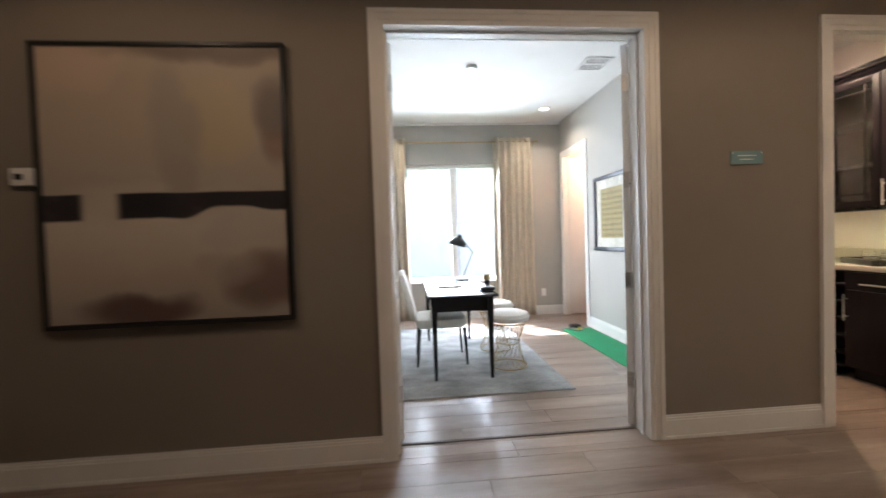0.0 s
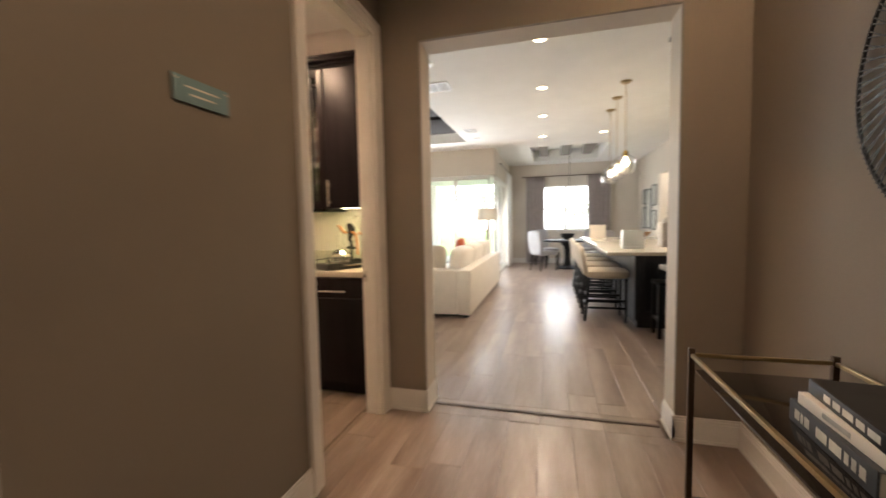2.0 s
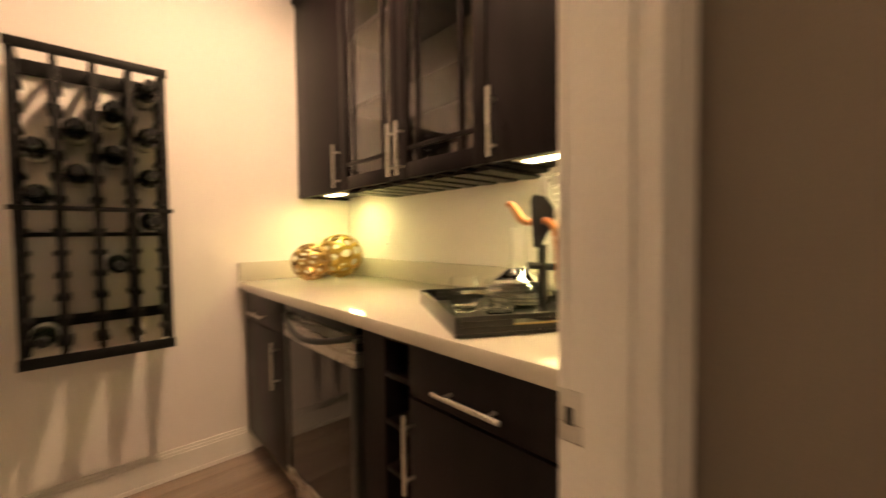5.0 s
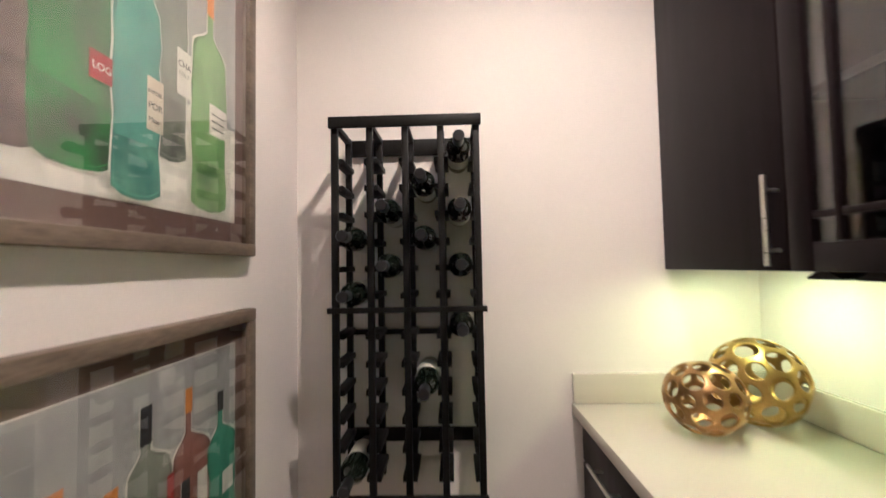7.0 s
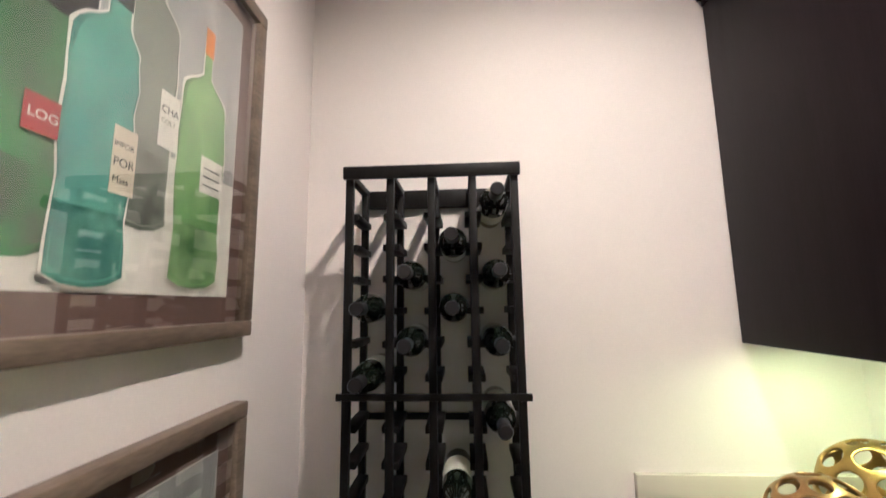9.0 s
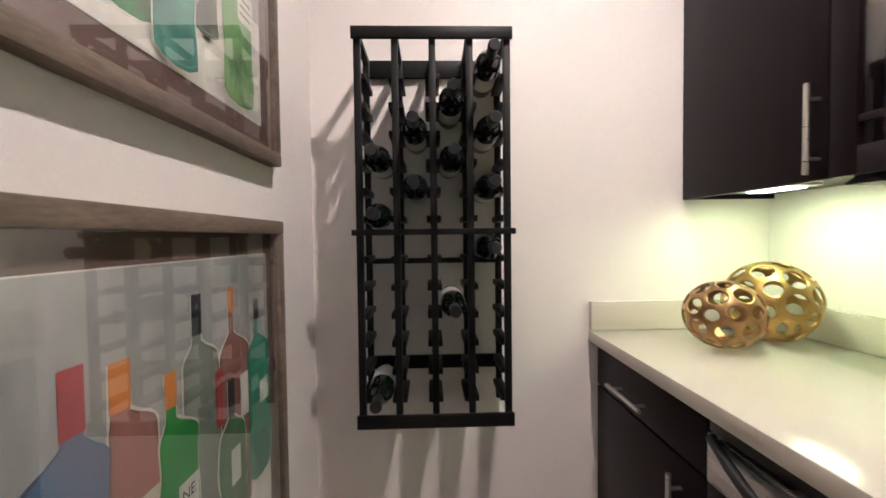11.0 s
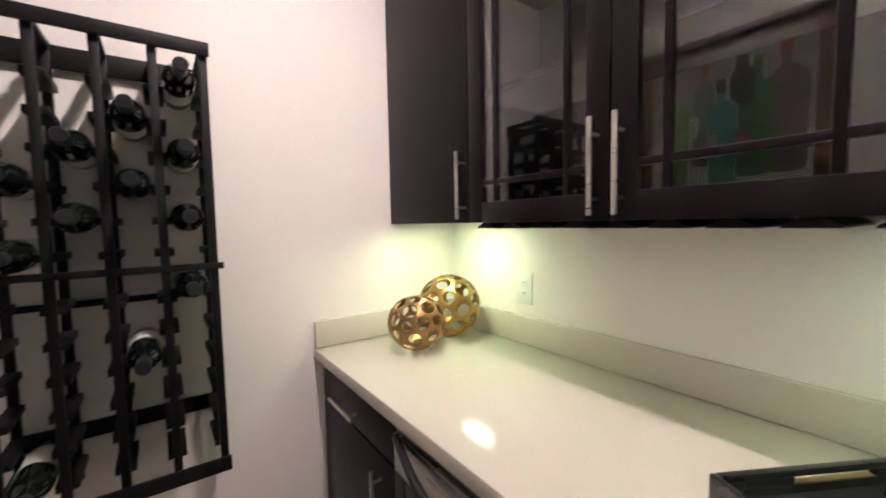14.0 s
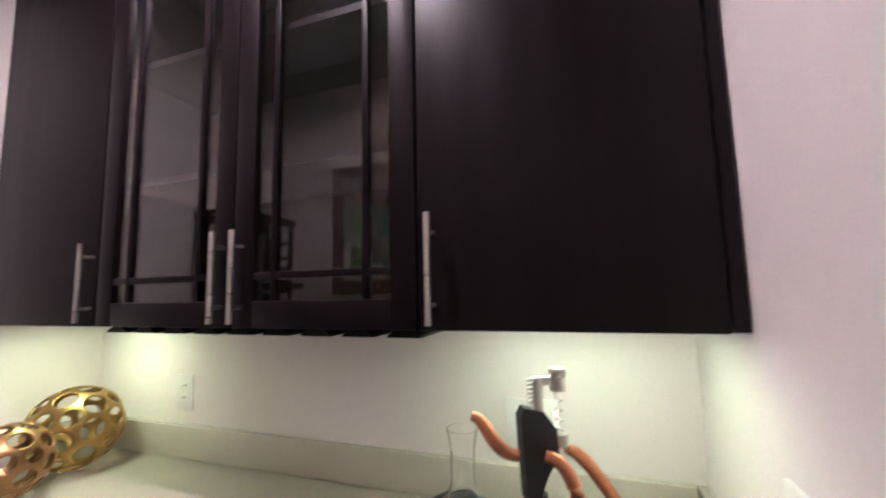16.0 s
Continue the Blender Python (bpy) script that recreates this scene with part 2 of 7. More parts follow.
def tube(points, r, seg=8, bm=None, radii=None):
    """A round bar along a line of points."""
    pts = [Vector(p) for p in points]
    t = bmesh.new()
    rings = []
    for i, p in enumerate(pts):
        d = (pts[min(i + 1, len(pts) - 1)] - pts[max(i - 1, 0)]).normalized()
        up = Vector((0, 0, 1)) if abs(d.z) < 0.95 else Vector((1, 0, 0))
        s = d.cross(up).normalized()
        u = s.cross(d)
        rr = radii[i] if radii else r
        rings.append([t.verts.new(p + rr * (math.cos(2 * math.pi * k / seg) * s + math.sin(2 * math.pi * k / seg) * u)) for k in range(seg)])
    for a, b in zip(rings, rings[1:]):
        for k in range(seg):
            t.faces.new((a[k], a[(k + 1) % seg], b[(k + 1) % seg], b[k]))
    t.faces.new(rings[0])
    t.faces.new(rings[-1])
    return join(bm, t)


def plate(outline, depth, bm=None, m=None):
    """A flat outline in x and z, extruded along y."""
    t = bmesh.new()
    f = t.faces.new([t.verts.new((x, 0, z)) for x, z in outline])
    r = bmesh.ops.extrude_face_region(t, geom=[f])
    bmesh.ops.translate(t, vec=(0, depth, 0), verts=[v for v in r["geom"] if isinstance(v, bmesh.types.BMVert)])
    if m is not None:
        bmesh.ops.transform(t, matrix=m, verts=t.verts)
    return join(bm, t)


def cushion(x0, x1, y0, y1, z0, z1, puff=0.25, bm=None, m=None):
    """A soft, rounded pad."""
    t = bmesh.new()
    bmesh.ops.create_cube(t, size=2)
    bmesh.ops.subdivide_edges(t, edges=t.edges[:], cuts=5, use_grid_fill=True)
    sx, sy, sz = (x1 - x0) / 2, (y1 - y0) / 2, (z1 - z0) / 2
    for v in t.verts:
        c = v.co
        e = 5.0
        k = (abs(c.x) ** e + abs(c.y) ** e + abs(c.z) ** e) ** (1 / e)
        c /= k
        g = 1 - puff * (max(abs(c.x), abs(c.y)) ** 4) * 0.6 if abs(c.z) > 0.02 else 1
        wob = 1 + 0.02 * noise.noise(Vector((c.x * 2 + x0, c.y * 2 + y0, c.z * 2)))
        v.co = Vector((c.x * sx * wob, c.y * sy * wob, c.z * sz * (g if sz <= min(sx, sy) else 1)))
    bmesh.ops.translate(t, vec=((x0 + x1) / 2, (y0 + y1) / 2, (z0 + z1) / 2), verts=t.verts)
    if m is not None:
        bmesh.ops.transform(t, matrix=m, verts=t.verts)
    return join(bm, t)


def structure(name, boxes, mat, label, category="wall", bevel=0.0):
    bm = bmesh.new()
    for b in boxes:
        box(*b, bevel=bevel, bm=bm)
    return solid(name, bm, mat, label, category, "structure", smooth=False)


# ---- large structure ----
CEIL, OCEIL = 2.88, 2.965
NW = 2.235            # hall side of the wall to office and pantry
HEAD, CASE = 2.407, 0.080
D_OFF = (0.060, 1.552)
D_PAN = (2.730, 3.453)

structure("wall_hall_north", [(-3.4, D_OFF[0], NW, 2.305, 0, CEIL), (*D_OFF, NW, 2.305, HEAD, CEIL), (D_OFF[1], D_PAN[0], NW, 2.305, 0, CEIL),
                              (*D_PAN, NW, 2.305, HEAD, CEIL), (D_PAN[1], 3.55, NW, 2.305, 0, CEIL)], M_TAUPE, "taupe painted hall wall with two cased doorways")
structure("wall_office_south", [(-2.2, D_OFF[0], 2.305, 2.375, 0, OCEIL), (*D_OFF, 2.305, 2.375, HEAD, OCEIL), (D_OFF[1], 2.55, 2.305, 2.375, 0, OCEIL)], M_OFFICE, "greige painted office wall beside the double doors")
structure("wall_pantry_south", [(2.617, D_PAN[0], 2.305, 2.338, 0, CEIL), (*D_PAN, 2.305, 2.338, HEAD, CEIL), (D_PAN[1], 4.235, 2.305, 2.338, 0, CEIL), (3.56, 4.235, 2.338, 2.345, 0, CEIL)], M_PANTRY, "warm white painted pantry wall beside the doorway")
structure("wall_pantry_back", [(2.55, 4.30, 4.31, 4.40, 0, CEIL)], M_PANTRY, "warm white painted pantry end wall behind the rack")
structure("wall_pantry_west", [(2.59, 2.617, 2.305, 4.31, 0, CEIL)], M_PANTRY, "warm white painted pantry wall with framed prints")
structure("wall_pantry_east", [(4.235, 4.27, 2.305, 4.31, 0, CEIL)], M_PANTRY, "warm white painted pantry wall above the counter")
# the opening to the great room
OY, OZ = (0.508, 1.968), 2.370
structure("wall_opening_hall_side", [(3.55, 3.575, 0.19, OY[0], 0, CEIL), (3.55, 3.575, *OY, OZ, CEIL), (3.55, 3.575, OY[1], 2.305, 0, CEIL)], M_TAUPE, "taupe painted wall round the wide opening")
structure("wall_opening_room_side", [(3.575, 3.76, -3.0, OY[0], 0, CEIL), (3.575, 3.76, *OY, OZ, CEIL), (3.575, 3.76, OY[1], 2.305, 0, CEIL)], M_CREAM, "cream painted wall round the wide opening")
structure("wall_hall_south", [(1.25, 3.575, 0.07, 0.19, 0, CEIL)], M_TAUPE, "taupe painted hall wall behind the console")
structure("wall_foyer", [(1.25, 1.37, -3.0, 0.07, 0, CEIL), (-3.4, 1.37, -3.12, -3.0, 0, CEIL), (-3.52, -3.4, -3.12, 2.305, 0, CEIL)], M_TAUPE, "taupe painted walls closing the foyer")
structure("floor", [(-3.6, 13.4, -4.2, 6.2, -0.12, -0.012)], M_GROUT, "subfloor beneath the planks", "floor")
structure("ceiling_hall", [(-3.5, 3.575, -3.1, 2.305, CEIL, CEIL + 0.1)], M_CEIL, "white hall ceiling", "ceiling")
structure("ceiling_pantry", [(2.59, 4.27, 2.305, 4.40, CEIL, CEIL + 0.1)], M_CEIL, "white pantry ceiling", "ceiling")

# office
WIN = (0.10, 1.60, 0.58, 2.350)
structure("wall_office_back", [(-2.2, WIN[0], 5.99, 6.13, 0, OCEIL), (WIN[1], 2.62, 5.99, 6.13, 0, OCEIL), (WIN[0], WIN[1], 5.99, 6.13, 0, WIN[2]), (WIN[0], WIN[1], 5.99, 6.13, WIN[3], OCEIL)], M_OFFICE, "greige painted office wall with a wide window")
ODY = (5.130, 5.865)
structure("wall_office_east", [(2.52, 2.59, 2.375, ODY[0], 0, OCEIL), (2.52, 2.59, *ODY, HEAD, OCEIL), (2.52, 2.59, ODY[1], 5.99, 0, OCEIL)], M_OFFICE, "greige painted office wall with a narrow doorway")
structure("wall_office_west", [(-2.3, -2.2, 2.3, 6.13, 0, OCEIL)], M_OFFICE, "greige painted office wall")
structure("ceiling_office", [(-2.3, 2.62, 2.3, 6.13, OCEIL, OCEIL + 0.1)], M_CEIL, "white office ceiling", "ceiling")
structure("wall_closet", [(2.59, 3.6, 5.03, 5.12, 0, 2.6), (2.59, 3.6, 5.97, 6.05, 0, 2.6), (3.6, 3.7, 5.03, 6.05, 0, 2.6), (2.59, 3.7, 5.03, 6.05, 2.6, 2.7)], M_PEACH, "warm lit walls of the closet beyond the office door")

# great room
GX, GY = (3.76, 13.1), (-2.33, 6.0)
SX, SY = 9.98, 2.36     # outer corner of the sliding doors
STOP = 2.30
structure("wall_great_north", [(4.27, SX, 6.0, 6.12, 0, CEIL)], M_CREAM, "cream painted living room wall")
structure("wall_pantry_outside", [(4.27, 4.33, 2.305, 6.0, 0, CEIL), (3.76, 4.33, 2.245, 2.305, 0, CEIL)], M_CREAM, "cream painted wall behind the pantry")
structure("wall_slider_west", [(SX, SX + 0.14, SY, 6.12, STOP, CEIL), (SX, SX + 0.14, 5.7, 6.12, 0, STOP)], M_CREAM, "cream painted wall above the sliding doors")
structure("wall_slider_north", [(SX + 0.14, 13.24, SY, SY + 0.14, STOP, CEIL), (12.5, 13.24, SY, SY + 0.14, 0, STOP)], M_CREAM, "cream painted wall above the corner sliding doors")
DW = (0.08, 1.42, 0.95, 2.26)
structure("wall_dining_east", [(13.1, 13.24, -1.2, DW[0], 0, CEIL), (13.1, 13.24, DW[1], SY, 0, CEIL), (13.1, 13.24, DW[0], DW[1], 0, DW[2]), (13.1, 13.24, DW[0], DW[1], DW[3], CEIL)], M_CREAM, "cream painted dining wall with a wide window")
structure("wall_dining_south", [(11.05, 13.24, -1.32, -1.2, 0, CEIL), (9.95, 10.1, -1.32, -1.2, 0, CEIL), (10.1, 11.05, -1.32, -1.2, 2.25, CEIL)], M_CREAM, "cream painted dining wall with framed pictures and a tall opening")
structure("wall_kitchen_east", [(9.95, 10.07, -2.33, -1.32, 0, CEIL)], M_CREAM, "cream painted wall beside the tall kitchen unit")
structure("wall_kitchen_south", [(3.575, 10.07, -2.45, -2.33, 0, CEIL)], M_CREAM, "cream painted kitchen wall")
structure("wall_side_hall", [(10.1, 11.05, -2.6, -2.5, 0, CEIL), (10.0, 10.1, -2.6, -1.32, 0, CEIL), (11.05, 11.15, -2.6, -1.32, 0, CEIL)], M_CREAM, "bright cream wall of the side passage")
TR, DT = (5.6, 9.13, 2.83, 5.6), (10.24, 12.45, -0.05, 1.62)
def ceiling_with_holes(name, x0, x1, y0, y1, holes):
    xs = sorted({x0, x1, *(v for h in holes for v in h[:2])})
    ys = sorted({y0, y1, *(v for h in holes for v in h[2:])})
    bm = bmesh.new()
    for a, b in zip(xs, xs[1:]):
        for c, d in zip(ys, ys[1:]):
            if not any(h[0] <= a and b <= h[1] and h[2] <= c and d <= h[3] for h in holes):
                box(a, b, c, d, CEIL, CEIL + 0.03, bm=bm)
    for h in holes:
        t = 0.30
        box(h[0] - 0.03, h[0], h[2] - 0.03, h[3] + 0.03, CEIL + 0.03, CEIL + t, bm=bm)
        box(h[1], h[1] + 0.03, h[2] - 0.03, h[3] + 0.03, CEIL + 0.03, CEIL + t, bm=bm)
        box(h[0], h[1], h[2] - 0.03, h[2], CEIL + 0.03, CEIL + t, bm=bm)
        box(h[0], h[1], h[3], h[3] + 0.03, CEIL + 0.03, CEIL + t, bm=bm)
        box(h[0] - 0.03, h[1] + 0.03, h[2] - 0.03, h[3] + 0.03, CEIL + t, CEIL + t + 0.03, bm=bm)
    return solid(name, bm, M_CEIL, "white ceiling with two recessed trays", "ceiling", "structure", smooth=False)
ceiling_with_holes("ceiling_great_room", 3.575, 13.24, -2.6, 6.12, [TR, DT])


def baseboard(name, runs):
    """Runs of skirting: (x0, y0, x1, y1, nx, ny), with the way that it faces."""
    bm = bmesh.new()
    for x0, y0, x1, y1, nx, ny in runs:
        for t, z0, z1 in ((0.019, 0.0, 0.018), (0.014, 0.018, 0.112), (0.010, 0.112, 0.126), (0.006, 0.126, 0.140)):
            xs, ys = sorted((x0, x1)), sorted((y0, y1))
            if nx:
                xs = sorted((x0, x0 + nx * t))
            else:
                ys = sorted((y0, y0 + ny * t))
            box(xs[0], xs[1], ys[0], ys[1], z0, z1, bm=bm)
    return solid(name, bm, M_TRIM, "white moulded baseboard", "baseboard", "structure", smooth=False)


baseboard("baseboard_hall", [(-3.4, NW, D_OFF[0] - CASE, NW, 0, -1), (D_OFF[1] + CASE, NW, D_PAN[0] - CASE, NW, 0, -1), (3.55, OY[1] - 0.014, 3.55, NW, -1, 0),
                             (3.536, OY[1], 3.76, OY[1], 0, -1), (3.536, OY[0], 3.76, OY[0], 0, 1), (3.55, 0.19, 3.55, OY[0] + 0.014, -1, 0), (1.25, 0.19, 3.55, 0.19, 0, 1)])
baseboard("baseboard_pantry", [(2.617, 4.31, 3.63, 4.31, 0, -1), (2.617, 2.338, 2.617, 4.31, 1, 0)])
baseboard("baseboard_office", [(-2.2, 5.99, 2.52, 5.99, 0, -1), (2.52, 2.375, 2.52, ODY[0] - CASE, -1, 0)])
baseboard("baseboard_great_room", [(13.1, -1.2, 13.1, SY, -1, 0), (11.05, -1.2, 13.1, -1.2, 0, 1), (9.95, -1.32, 9.95, -2.33, -1, 0)])


def doorway(name, x0, x1, ya, yb, head, label):
    """Jamb lining and moulded casing on both faces of a doorway through a wall along x."""
    bm = bmesh.new()
    box(x0, x0 + 0.004, ya - 0.004, yb + 0.004, 0, head, bm=bm)
    box(x1 - 0.004, x1, ya - 0.004, yb + 0.004, 0, head, bm=bm)
    box(x0 + 0.004, x1 - 0.004, ya - 0.004, yb + 0.004, head - 0.004, head, bm=bm)
    s = yb - 0.055
    for a, b in ((x0 + 0.004, x0 + 0.016), (x1 - 0.016, x1 - 0.004)):
        box(a, b, s - 0.03, s, 0, head - 0.004, bm=bm)
    box(x0 + 0.016, x1 - 0.016, s - 0.03, s, head - 0.016, head - 0.004, bm=bm)
    for y, d in ((ya, -1), (yb, 1)):
        for w0, w1, t in ((-0.006, 0.022, 0.012), (0.022, 0.056, 0.017), (0.056, CASE, 0.022)):
            ys = sorted((y, y + d * t))
            box(x0 - w1, x0 - w0, *ys, 0, head + w1, bm=bm)
            box(x1 + w0, x1 + w1, *ys, 0, head + w1, bm=bm)
            box(x0 - w0, x1 + w0, *ys, head + w0, head + w1, bm=bm)
    return solid(name, bm, M_TRIM, label, "door frame", "structure", smooth=False)


doorway("trim_office_door", *D_OFF, NW, 2.375, HEAD, "white moulded casing of the office double doors")
doorway("trim_pantry_door", *D_PAN, NW, 2.338, HEAD, "white moulded casing of the pantry doorway")

# ---- ceiling lamps ----
def can_light(x, y, z, watts, colour=(1.0, 0.80, 0.58), cone=130, blend=0.3, label="white recessed ceiling light, switched on"):
    t = thing("ceiling_light", (x, y, z), label, "ceiling light", "recessed ceiling lights")
    part("trim_ring", lathe([(0.050, -0.002), (0.085, -0.006), (0.088, 0.0), (0.085, 0.004)], (x, y, z), 32), M_WHITE, t)
    part("diffuser", lathe([(0.0, -0.003), (0.052, -0.003), (0.052, 0.003)], (x, y, z), 32), M_LAMP, t, "glowing lens")
    if watts:
        lamp("can_lamp", "SPOT", look((x, y, z - 0.03), (x, y, 0)), watts, colour, cone=cone, radius=0.03, blend=blend)
    return t


for x, y, w in ((6.28, 1.275, 60), (7.62, 1.29, 60), (9.15, 1.32, 40), (9.13, 0.22, 40), (6.99, -1.12, 60), (8.20, -1.12, 50), (4.93, 1.27, 45)):
    can_light(x, y, CEIL, w)
can_light(-0.20, 5.34, OCEIL, 22)
can_light(2.06, 5.34, OCEIL, 22)
can_light(3.47, 3.34, CEIL, 185, (1.0, 0.69, 0.45), 161, 0.92)
# hall lights are out of view: added, with places and power guessed to light the walls
for x, y, w in ((-1.2, 0.95, 19), (0.55, 0.60, 16), (2.3, 0.48, 41)):
    can_light(x, y, CEIL, w, (1.0, 0.66, 0.40), 170)
# bare point light added to warm the closet walls; it has no fixture
lamp("closet_lamp", "POINT", pose(3.1, 5.58, 2.4), 25, (1.0, 0.72, 0.5), radius=0.08)

# ---- pantry: base cabinets, worktop, wall cabinets ----
CX, UX = 3.608, 3.912        # faces of base and wall cabinet doors


def bar_handle(parent, p0, p1, off):
    """A bar pull between two ends, standing off the face along -x."""
    p0, p1 = Vector(p0), Vector(p1)
    h = part("handle", rod(p0, p1, 0.0062, seg=14), M_STEEL, parent, "brushed nickel bar pull")
    d = (p1 - p0).normalized()
    for k in (0.035, (p1 - p0).length - 0.035):
        q = p0 + d * k
        part("post", rod(q, q + Vector((off, 0, 0)), 0.0042, seg=10), M_STEEL, h)
    return h


def slab_door(name, parent, x, y0, y1, z0, z1):
    return part(name, box(x, x + 0.02, y0 + 0.002, y1 - 0.002, z0, z1, 0.0022), M_ESPRESSO, parent)


def base_cabinet(y0, y1, handle_at, drawer_bar):
    t = thing("base_cabinet", ((CX + 4.23) / 2, (y0 + y1) / 2, 0), "dark espresso base cabinet with a drawer over a door", "cabinet", "bar base cabinets")
    bm = box(CX + 0.022, 4.232, y0, y1, 0.10, 0.873)
    box(CX + 0.085, 4.232, y0, y1, 0, 0.10, bm=bm)
    part("body", bm, M_ESPRESSO, t, smooth=False)
    d = slab_door("drawer_front", t, CX, y0, y1, 0.726, 0.862)
    bar_handle(d, (CX - 0.032, drawer_bar[0], 0.774), (CX - 0.032, drawer_bar[1], 0.774), 0.034)
    d = slab_door("door", t, CX, y0, y1, 0.112, 0.719)
    bar_handle(d, (CX - 0.032, handle_at, 0.475), (CX - 0.032, handle_at, 0.684), 0.034)
    return t


base_cabinet(3.752, 4.305, 3.836, (3.965, 4.160))
base_cabinet(2.349, 2.892, 2.874, (2.56, 2.762))

cub = thing("wine_cubby_cabinet", (3.9, 3.015, 0), "narrow dark espresso cabinet with open bottle cubbies", "cabinet")
bm = box(CX + 0.004, 4.232, 3.007, 3.132, 0, 0.873)
part("filler_panel", bm, M_ESPRESSO, cub, smooth=False)
bm = box(3.98, 4.232, 2.894, 3.005, 0.0, 0.873)
part("back_panel", bm, M_BLACK, cub, smooth=False)
for z in (0.10, 0.200, 0.338, 0.476, 0.614, 0.752, 0.862):
    part("shelf", box(CX + 0.006, 3.978, 2.894, 3.005, z - 0.008, z + 0.008, 0.001), M_ESPRESSO, cub)

fr = thing("wine_cooler", (3.9, 3.45, 0), "stainless steel under-counter wine cooler with a dark glass door", "wine cooler")
part("body", box(3.64, 4.2, 3.142, 3.742, 0.02, 0.868), M_BLACK, fr, smooth=False)
part("top_panel", box(CX - 0.012, 3.638, 3.147, 3.737, 0.730, 0.835, 0.004), M_STAIN, fr, "brushed stainless top panel")
part("bottom_panel", box(CX - 0.012, 3.638, 3.147, 3.737, 0.12, 0.175, 0.003), M_STAIN, fr, "brushed stainless bottom strip")
for a, c in ((3.147, 3.187), (3.697, 3.737)):
    part("stile", box(CX - 0.011, 3.638, a, c, 0.176, 0.729, 0.003), M_BLACK, fr)
for k in range(5):
    part("wire_shelf", box(3.645, 3.652, 3.207, 3.677, 0.24 + 0.09 * k, 0.246 + 0.09 * k), M_WALNUT, fr)
part("glass", box(CX - 0.006, CX + 0.006, 3.188, 3.696, 0.177, 0.728), M_DARKGLASS, fr, "dark tinted glass")
part("top_grille", box(CX - 0.006, 3.636, 3.147, 3.737, 0.838, 0.866, 0.003), M_BLACK, fr)
pts = [(CX - 0.012 - 0.045 * math.sin(math.pi * k / 16), 3.722 - 0.56 * k / 16, 0.828 - 0.045 * math.sin(math.pi * k / 16)) for k in range(17)]
part("handle", tube(pts, 0.011, 10), M_BLACK, fr, "bowed black handle")
part("kick_plate", box(CX + 0.03, 3.636, 3.147, 3.737, 0.02, 0.115, 0.002), M_STAIN, fr)

bm = box(3.576, 4.233, 2.348, 4.307, 0.876, 0.915, 0.003)
top = solid("worktop", bm, M_QUARTZ, "cream quartz worktop over the bar cabinets", "worktop")
bs = thing("backsplash", (4.2, 3.3, 0.915), "low cream quartz backsplash on the worktop", "backsplash")
part("long_strip", box(4.212, 4.233, 2.370, 4.286, 0.916, 1.017, 0.002), M_QUARTZ, bs)
part("end_strip", box(3.580, 4.233, 4.288, 4.308, 0.916, 1.017, 0.002), M_QUARTZ, bs)
part("end_strip", box(3.60, 4.233, 2.348, 2.368, 0.916, 1.017, 0.002), M_QUARTZ, bs)

UB, UT = 1.371, 2.440


def wall_cabinet(y0, y1, doors, label):
    t = thing("wall_cabinet", (4.07, (y0 + y1) / 2, UB), label, "cabinet", "bar wall cabinets")
    bm = box(UX + 0.022, 4.233, y0, y1, UB + 0.016, UB + 0.034)
    box(UX + 0.022, 4.233, y0, y1, UT - 0.018, UT, bm=bm)
    box(UX + 0.022, 4.233, y0, y0 + 0.016, UB, UT, bm=bm)
    box(UX + 0.022, 4.233, y1 - 0.016, y1, UB, UT, bm=bm)
    box(4.222, 4.233, y0 + 0.016, y1 - 0.016, UB + 0.034, UT - 0.018, bm=bm)
    part("body", bm, M_ESPRESSO, t, smooth=False)
    for a, b, glazed, hy in doors:
        if not glazed:
            d = slab_door("door", t, UX, a, b, UB - 0.002, UT)
        else:
            s = 0.058
            bm = box(UX, UX + 0.02, a + 0.002, a + s, UB - 0.002, UT, 0.002)
            box(UX, UX + 0.02, b - s, b - 0.002, UB - 0.002, UT, 0.002, bm=bm)
            box(UX, UX + 0.02, a + s, b - s, UB - 0.002, UB + s, 0.002, bm=bm)
            box(UX, UX + 0.02, a + s, b - s, UT - s, UT, 0.002, bm=bm)
            d = part("door", bm, M_ESPRESSO, t)
            g = part("glass", box(UX + 0.009, UX + 0.013, a + s, b - s, UB + s, UT - s), M_GLASS, d, "clear glass pane")
            for y in (a + s + 0.055, b - s - 0.055):
                part("glazing_bar", box(UX + 0.002, UX + 0.018, y - 0.008, y + 0.008, UB + s, UT - s, 0.002), M_ESPRESSO, d)
            for z in (UB + s + 0.056, UT - s - 0.056):
                part("glazing_bar", box(UX + 0.0025, UX + 0.0175, a + s, b - s, z - 0.008, z + 0.008, 0.002), M_ESPRESSO, d)
        bar_handle(d, (UX - 0.032, hy, 1.381), (UX - 0.032, hy, 1.587), 0.034)
    if doors[0][2]:
        for z in (1.74, 2.08):
            part("shelf", box(UX + 0.03, 4.22, y0 + 0.018, y1 - 0.018, z, z + 0.018), M_ESPRESSO, t)
    return t


